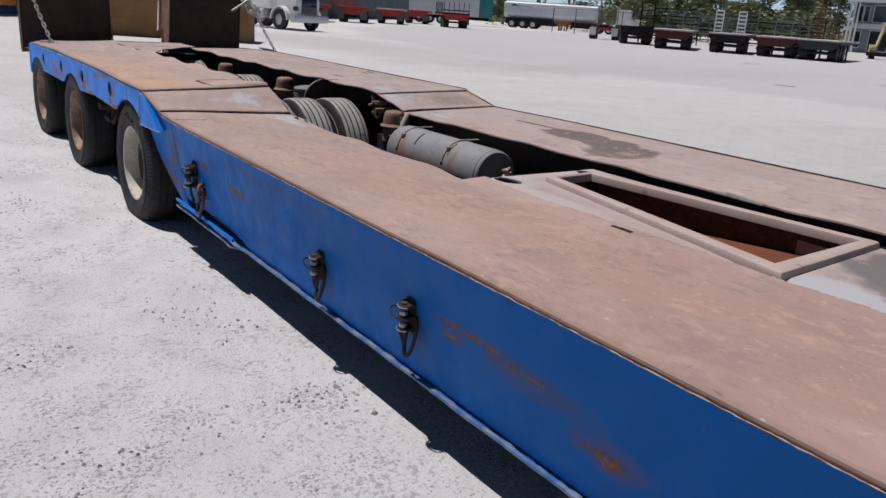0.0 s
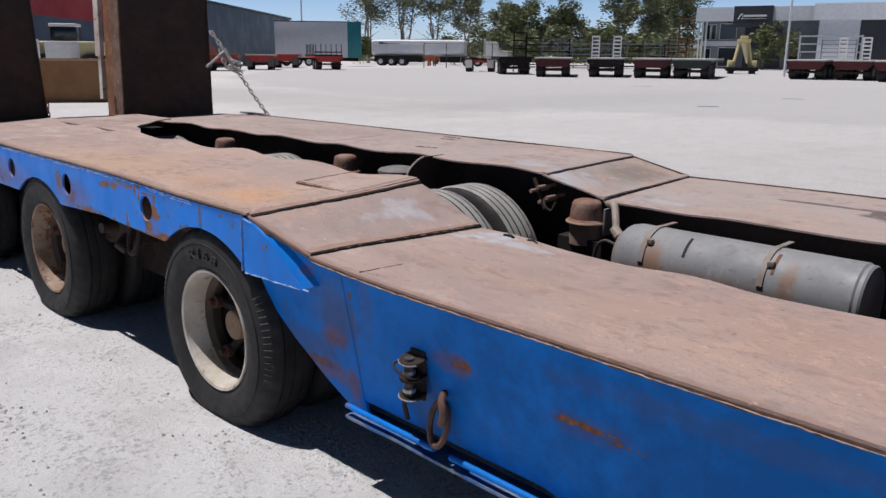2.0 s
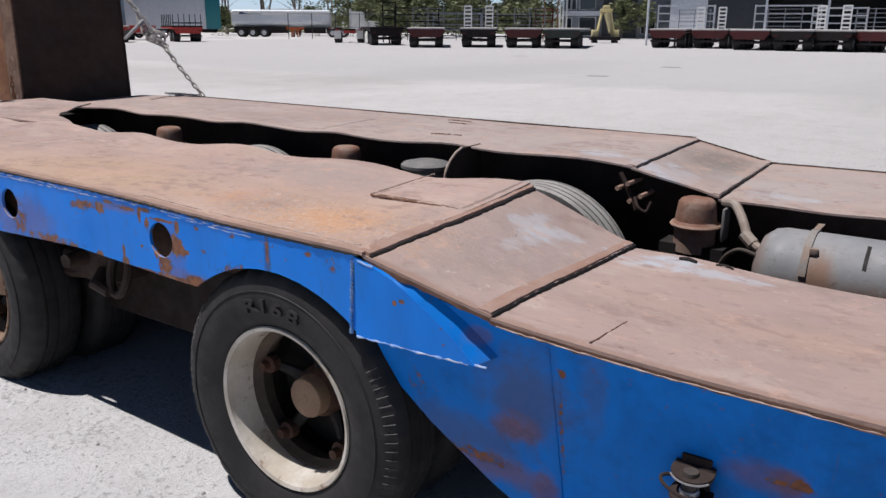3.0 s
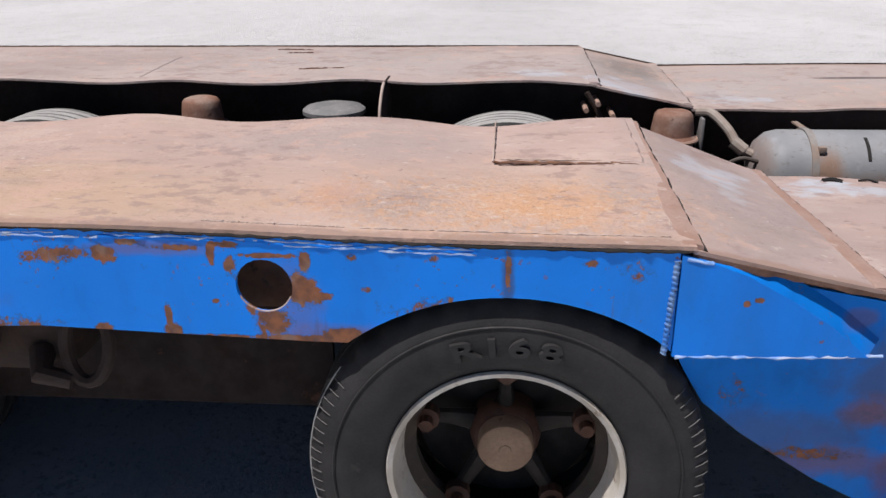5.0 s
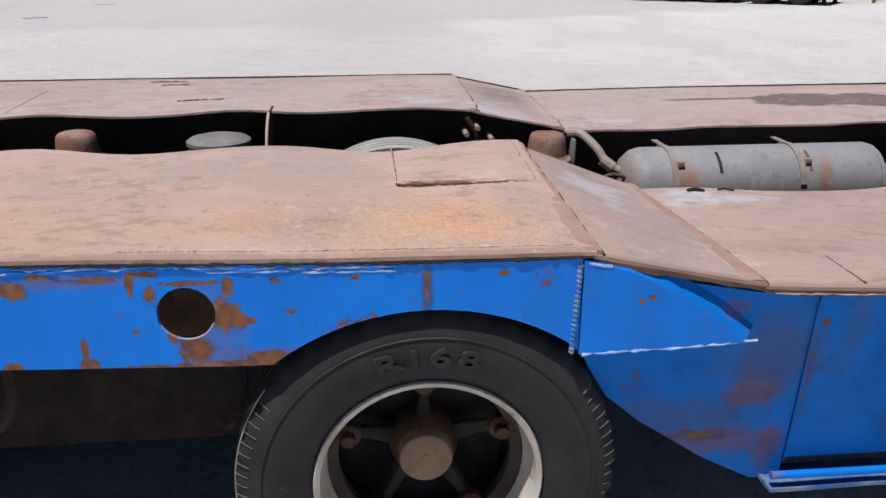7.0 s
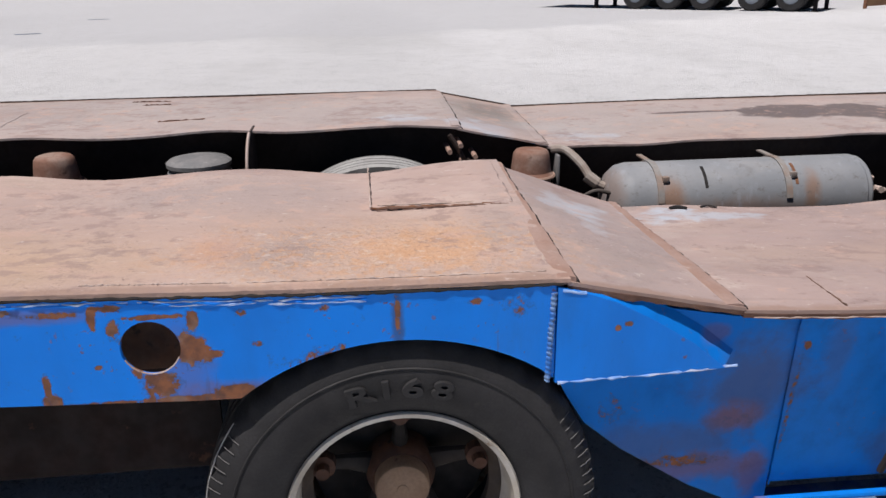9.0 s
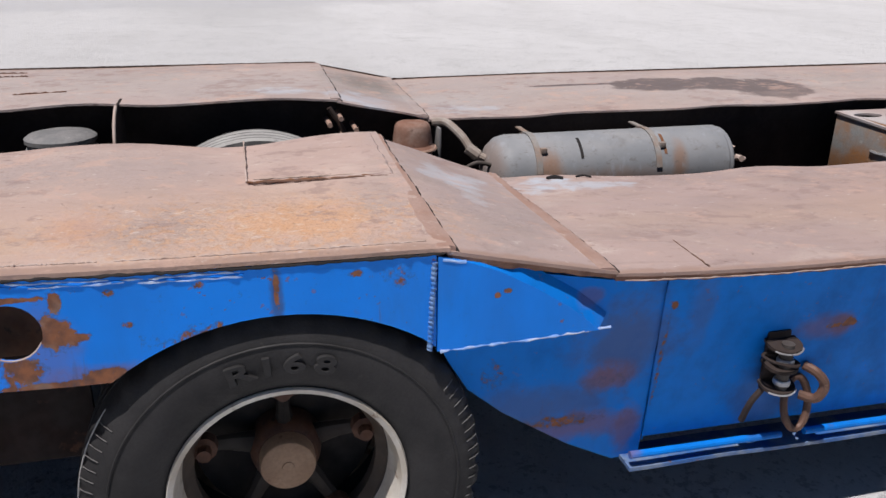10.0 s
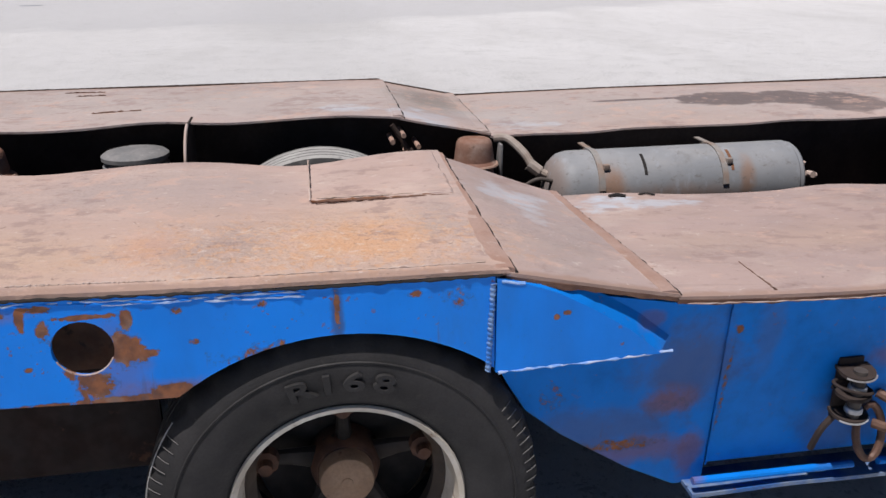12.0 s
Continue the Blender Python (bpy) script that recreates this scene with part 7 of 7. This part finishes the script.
def make_yellow_rig():
    t = thing("lifting_frame", "pale yellow A-frame lifting rig on a low base", "rig", spot(24.5, 76), facing(24.5, 6))
    part("base", boxes((-1.3, 1.3, -0.4, 1.6, 0.25, 0.55), (-1.1, -0.7, -0.3, 1.5, 0.0, 0.25), (0.7, 1.1, -0.3, 1.5, 0.0, 0.25), bevel=0.03), YARD_DARK, t)
    for k, (x, top) in enumerate(((-0.8, -0.35), (0.8, 0.35))):
        bm = bmesh.new()
        sweep(bm, [(x, 0.2, 0.55), (top, 0.4, 2.8)], 0.13, 4)
        sweep(bm, [(x * 0.9, 1.3, 0.55), (top, 0.5, 2.7)], 0.10, 4)
        part("leg", bm, YARD_CREAM, t)
    part("head", boxes((-0.55, 0.55, 0.2, 0.7, 2.65, 2.95), (-0.3, 0.3, 0.2, 0.7, 2.95, 3.25), bevel=0.04), YARD_CREAM, t)
    bm = bmesh.new()
    sweep(bm, [(0.0, 0.1, 2.6), (0.35, -0.1, 0.9)], [0.28, 0.10], 6)
    part("boom", bm, YARD_CREAM, t)
    for x in (-1.2, 0.75):
        part("counterweight", boxes((x, x + 0.45, 0.0, 0.9, 0.55, 1.15), bevel=0.05), YARD_CREAM, t)


make_yellow_rig()


def make_pole(bearing, distance, height, r):
    bm = bmesh.new()
    x, y, _ = spot(bearing, distance)
    sweep(bm, [(0, 0, 0), (0, 0, height)], [r, r * 0.6], 10)
    ob = part("light_pole", bm, SHED_GREY)
    ob.location = (x, y, 0)
    tagged(ob, "tall slim grey steel light pole in the yard", "pole", "light poles")
    part("lamp_arm", boxes((-0.5, 0.5, -0.05, 0.05, height - 0.2, height - 0.1), (0.3, 0.7, -0.15, 0.15, height - 0.12, height)), SHED_MID, ob)


make_pole(21.9, 68, 9.5, 0.10)
make_pole(54.4, 120, 12.5, 0.14)


def make_skip():
    a, b = Vector(spot(76.0, 26.8)), Vector(spot(65.6, 26.0))
    way = b - a
    t = thing("skip_bin", "brown rusty open-topped steel bin standing on the yard", "bin", a, math.degrees(math.atan2(way.y, way.x)))
    L = way.length
    bm = bmesh.new()
    sheet(bm, [(0, 0.02), (L, 0.02), (L, 1.20), (0, 1.24)], [], lambda u, v: (u, 0, v), (0, 0.05, 0))
    sheet(bm, [(0, 0.02), (L, 0.02), (L, 1.20), (0, 1.24)], [], lambda u, v: (u, 1.75, v), (0, 0.05, 0))
    box(bm, 0, 0.05, 0.05, 1.75, 0.02, 1.22)
    box(bm, L - 0.05, L, 0.05, 1.75, 0.02, 1.2)
    box(bm, 0.05, L - 0.05, 0.05, 1.75, 0.0, 0.06)
    part("body", bm, SKIP_BROWN, t)
    part("top_rail", boxes((-0.03, L + 0.03, -0.04, 0.0, 1.20, 1.25), (-0.03, L + 0.03, 1.80, 1.84, 1.20, 1.25)), RUSTY_PINK, t)


make_skip()


def make_white_tanks():
    for b, d, w, h, kind in ((72.6, 47, 2.8, 2.05, 0), (69.6, 46, 1.6, 1.95, 0), (75.5, 49, 2.5, 2.0, 0)):
        t = thing("storage_box", "white steel storage box on the yard", "container", spot(b, d), facing(b, 0), "white storage boxes")
        part("body", boxes((-w / 2, w / 2, 0, 2.2, 0.08, h), bevel=0.04), YARD_WHITE, t)
        part("door", boxes((-w / 2 + 0.1, -0.03, -0.03, -0.004, 0.2, h - 0.12), (0.03, w / 2 - 0.1, -0.03, -0.004, 0.2, h - 0.12)), YARD_WHITE, t)
        part("skid", boxes((-w / 2, w / 2, 0.1, 0.3, 0.0, 0.08), (-w / 2, w / 2, 1.9, 2.1, 0.0, 0.08)), YARD_DARK, t)


make_white_tanks()


def make_loader():
    t = thing("yard_loader", "yellow yard loader with a white cab roof", "loader", spot(69.1, 52), facing(69.1, 80))
    part("body", boxes((-1.0, 1.0, -1.8, 1.8, 1.2, 2.0), bevel=0.12), YARD_CREAM, t)
    part("cab", boxes((-0.7, 0.7, -0.5, 0.9, 2.0, 2.8), bevel=0.08), GLASS_DARK, t)
    part("cab_roof", boxes((-0.75, 0.75, -0.55, 0.95, 2.8, 2.98), bevel=0.07), YARD_WHITE, t)
    for x in (-1.2, 0.75):
        for y in (-1.2, 1.2):
            yard_wheel(t, x, y, 0.7, 0.45, YARD_CREAM)


make_loader()


def make_fence():
    for b0, b1, d0, d1, group in ((46.0, 28.5, 88, 84, "yard fence"),):
        a, b = Vector(spot(b0, d0)), Vector(spot(b1, d1))
        t = thing("yard_fence", "grey steel post and rail yard fence", "fence", a, math.degrees(math.atan2((b - a).y, (b - a).x)))
        L = (b - a).length
        for k in range(int(L / 2.5) + 1):
            part("post", boxes((k * 2.5 - 0.035, k * 2.5 + 0.035, -0.035, 0.035, 0, 2.6)), SHED_DARK, t)
        for z in (1.2, 2.5):
            part("rail", boxes((0, L, -0.02, 0.02, z, z + 0.05)), SHED_MID, t)


make_fence()


def rack(at, turn, w, h, mat_, label):
    """A tall open steel rack or stacked ramps."""
    t = thing("steel_rack", label, "rack", at, turn, "steel racks")
    for x in (-w / 2, w / 2 - 0.1):
        for y in (0, 1.0):
            part("upright", boxes((x, x + 0.1, y, y + 0.1, 0, h)), mat_, t)
    for k in range(5):
        z = h * (k + 1) / 5.2
        part("shelf_bar", boxes((-w / 2 + 0.1, w / 2 - 0.1, 0.01, 0.09, z, z + 0.09), (-w / 2 + 0.1, w / 2 - 0.1, 1.01, 1.09, z, z + 0.09)), mat_, t)


for b, d, w, h, mat_ in ((39.3, 72, 1.2, 3.4, YARD_DARK), (37.4, 74, 4.0, 3.0, YARD_DARK), (34.6, 76, 4.5, 2.6, SHED_MID), (31.3, 78, 5.0, 2.4, YARD_DARK), (28.7, 74, 1.6, 3.0, YARD_MAROON), (28.2, 80, 1.4, 5.0, RUSTY), (19.4, 72, 4.6, 3.2, ALLOY), (13.2, 72, 5.0, 3.2, ALLOY), (10.2, 72, 4.0, 3.0, ALLOY)):
    rack(spot(b, d), facing(b, 0), w, h, mat_, "tall open steel rack standing behind the parked trailers")


def make_tree(at, height, spread, trunks, leaf, seed, name="gum_tree", label="", bare=0.35, count=1500, size=0.34):
    """Tapered trunks with limbs and a ragged crown of small leaf clumps."""
    rnd = random.Random(seed)
    t = thing(name, label or "grey-green gum tree with slender pale trunks", "tree", at, 0, "trees behind the yard")
    bm = bmesh.new()
    tips = []
    for k in range(trunks):
        a = rnd.uniform(0, math.tau)
        lean = rnd.uniform(0.03, 0.16) * height
        top = Vector((math.cos(a) * lean, math.sin(a) * lean, height * rnd.uniform(0.75, 0.95)))
        foot = Vector((math.cos(a) * 0.35 * (trunks > 1), math.sin(a) * 0.35 * (trunks > 1), -0.05))
        pts = [foot.lerp(top, i / 7) + Vector((rnd.uniform(-1, 1), rnd.uniform(-1, 1), 0)) * 0.03 * height * (i > 0) * 0.5 for i in range(8)]
        r0 = 0.0125 * height
        sweep(bm, pts, [r0 * (1 - 0.11 * i) for i in range(8)], 7)
        for j in range(7):
            p = pts[rnd.randint(2, 7)]
            b = rnd.uniform(0, math.tau)
            tip = p + Vector((math.cos(b), math.sin(b), rnd.uniform(0.15, 0.9))) * spread * rnd.uniform(0.3, 0.75)
            sweep(bm, [p, p.lerp(tip, 0.5) + Vector((0, 0, 0.1)), tip], [r0 * 0.32, r0 * 0.2, r0 * 0.07], 5)
            tips.append(tip)
        tips += pts[5:]
    part("trunk", bm, BARK, t)
    lobes = [(p + Vector((rnd.uniform(-1, 1), rnd.uniform(-1, 1), rnd.uniform(-0.4, 0.8))) * 0.6, rnd.uniform(0.6, 1.25) * spread * 0.33) for p in tips]
    lobes = [q for q in lobes if q[0].z > height * bare]
    verts, faces = [], []
    for _ in range(count):
        c, r = rnd.choice(lobes)
        d = Vector((rnd.gauss(0, 1), rnd.gauss(0, 1), rnd.gauss(0, 0.8))).normalized() * r * rnd.random() ** 0.45
        p = c + d
        p.z = max(p.z, height * bare * 0.6)
        u = Vector((rnd.gauss(0, 1), rnd.gauss(0, 1), rnd.gauss(0, 1))).normalized()
        s, w = turned(u)
        k = size * rnd.uniform(0.6, 1.4)
        b = len(verts)
        verts += [tuple(p + s * k), tuple(p + w * k * 0.45), tuple(p - s * k), tuple(p - w * k * 0.45 - Vector((0, 0, 0.1 * k)))]
        faces.append((b, b + 1, b + 2, b + 3))
    data = bpy.data.meshes.new("crown")
    data.from_pydata(verts, [], faces)
    data.materials.append(leaf)
    ob = new("crown", data)
    ob.parent = t


for b, d, h, s, n, leaf, seed, bare in ((49.9, 128, 14, 5.0, 4, LEAF, 1, 0.44), (47.4, 126, 15, 5.2, 4, LEAF, 2, 0.40), (45.2, 124, 14, 5.0, 3, LEAF, 3, 0.36), (43.0, 122, 13, 4.2, 3, LEAF, 4, 0.40)):
    make_tree(spot(b, d), h, s, n, leaf, seed, bare=bare, count=5200, size=0.19)
for b, d, h, s, seed, leaf in ((40.4, 104, 6.6, 3.4, 11, LEAF_DARK), (39.2, 106, 6.9, 3.2, 12, LEAF_DARK), (36.3, 106, 7.2, 3.4, 13, LEAF_DARK), (34.4, 110, 4.0, 2.4, 17, LEAF_DARK), (32.3, 110, 9.6, 3.0, 14, LEAF), (30.7, 106, 7.8, 2.8, 15, LEAF),
                               (29.0, 114, 9.4, 4.4, 16, LEAF_DARK), (28.0, 118, 10.5, 4.0, 18, LEAF_DARK)):
    make_tree(spot(b, d), h, s, 3, leaf, seed, "bushy_tree", "bushy olive green tree behind the yard fence", 0.16, 7500, 0.17)
for b, d, h, s, seed in ((50.4, 116, 2.6, 2.2, 51), (47.6, 118, 2.4, 2.2, 52), (44.0, 114, 3.2, 2.6, 54), (41.6, 110, 4.4, 3.0, 55), (38.0, 112, 4.6, 3.0, 56), (34.0, 112, 4.2, 3.0, 57), (39.4, 97, 3.4, 2.6, 58), (37.2, 98, 3.8, 2.8, 59), (35.4, 97, 3.2, 2.6, 60), (33.2, 98, 3.8, 2.8, 61), (31.2, 97, 3.4, 2.6, 62), (29.4, 98, 3.6, 2.6, 63)):
    make_tree(spot(b, d), h, s, 3, LEAF_DARK, seed, "scrub_bush", "low olive scrub bush behind the yard fence", 0.05, 1600, 0.24)
make_tree(spot(72.4, 60), 4.2, 1.6, 2, BARK, 31, "bare_tree", "nearly leafless pale shrub before the shed", 0.5, 60, 0.12)
for b, d, h, s, seed in ((22.0, 100, 4.3, 1.8, 41), (23.4, 101, 4.6, 1.8, 42)):
    make_tree(spot(b, d), h, s, 3, LEAF_DARK, seed, "bushy_tree", "small dusty green tree before the office", 0.12, 1500, 0.20)


def make_far_scrub():
    """A belt of low olive scrub past the yard's far edge."""
    rnd = random.Random(77)
    verts, faces = [], []
    for _ in range(9000):
        b = rnd.uniform(-2.0, 76.0)
        d = rnd.uniform(150, 175)
        p = Vector(spot(b, d)) + Vector((0, 0, rnd.random() ** 1.4 * (3.4 + 2.6 * noise.noise((b * 0.7, 0, 5.0)))))
        s_, w_ = turned((rnd.gauss(0, 1), rnd.gauss(0, 1), rnd.gauss(0, 0.6)))
        k = rnd.uniform(0.3, 0.75)
        i = len(verts)
        verts += [tuple(p + s_ * k), tuple(p + w_ * k * 0.6), tuple(p - s_ * k), tuple(p - w_ * k * 0.6)]
        faces.append((i, i + 1, i + 2, i + 3))
    data = bpy.data.meshes.new("far_scrub")
    data.from_pydata(verts, [], faces)
    data.materials.append(LEAF_DARK)
    tagged(new("far_scrub", data), "belt of low olive scrub past the yard", "scrub", kind="stuff")


make_far_scrub()


def make_hill():
    bm = bmesh.new()
    low, top = [], []
    for k in range(181):
        q = radians(k * 2)
        h = 10 + 9 * noise.noise((math.cos(q) * 3, math.sin(q) * 3, 0.3)) + 3 * noise.noise((math.cos(q) * 17, math.sin(q) * 17, 1.3))
        low.append(bm.verts.new((900 * math.cos(q), 900 * math.sin(q), -1)))
        top.append(bm.verts.new((960 * math.cos(q), 960 * math.sin(q), max(h, 3) * 1.6)))
    for k in range(180):
        bm.faces.new((low[k], low[k + 1], top[k + 1], top[k]))
    tagged(part("backdrop", bm, HILL), "low scrub hills on the horizon, haze painted into their colour", "hills", kind="structure")


make_hill()
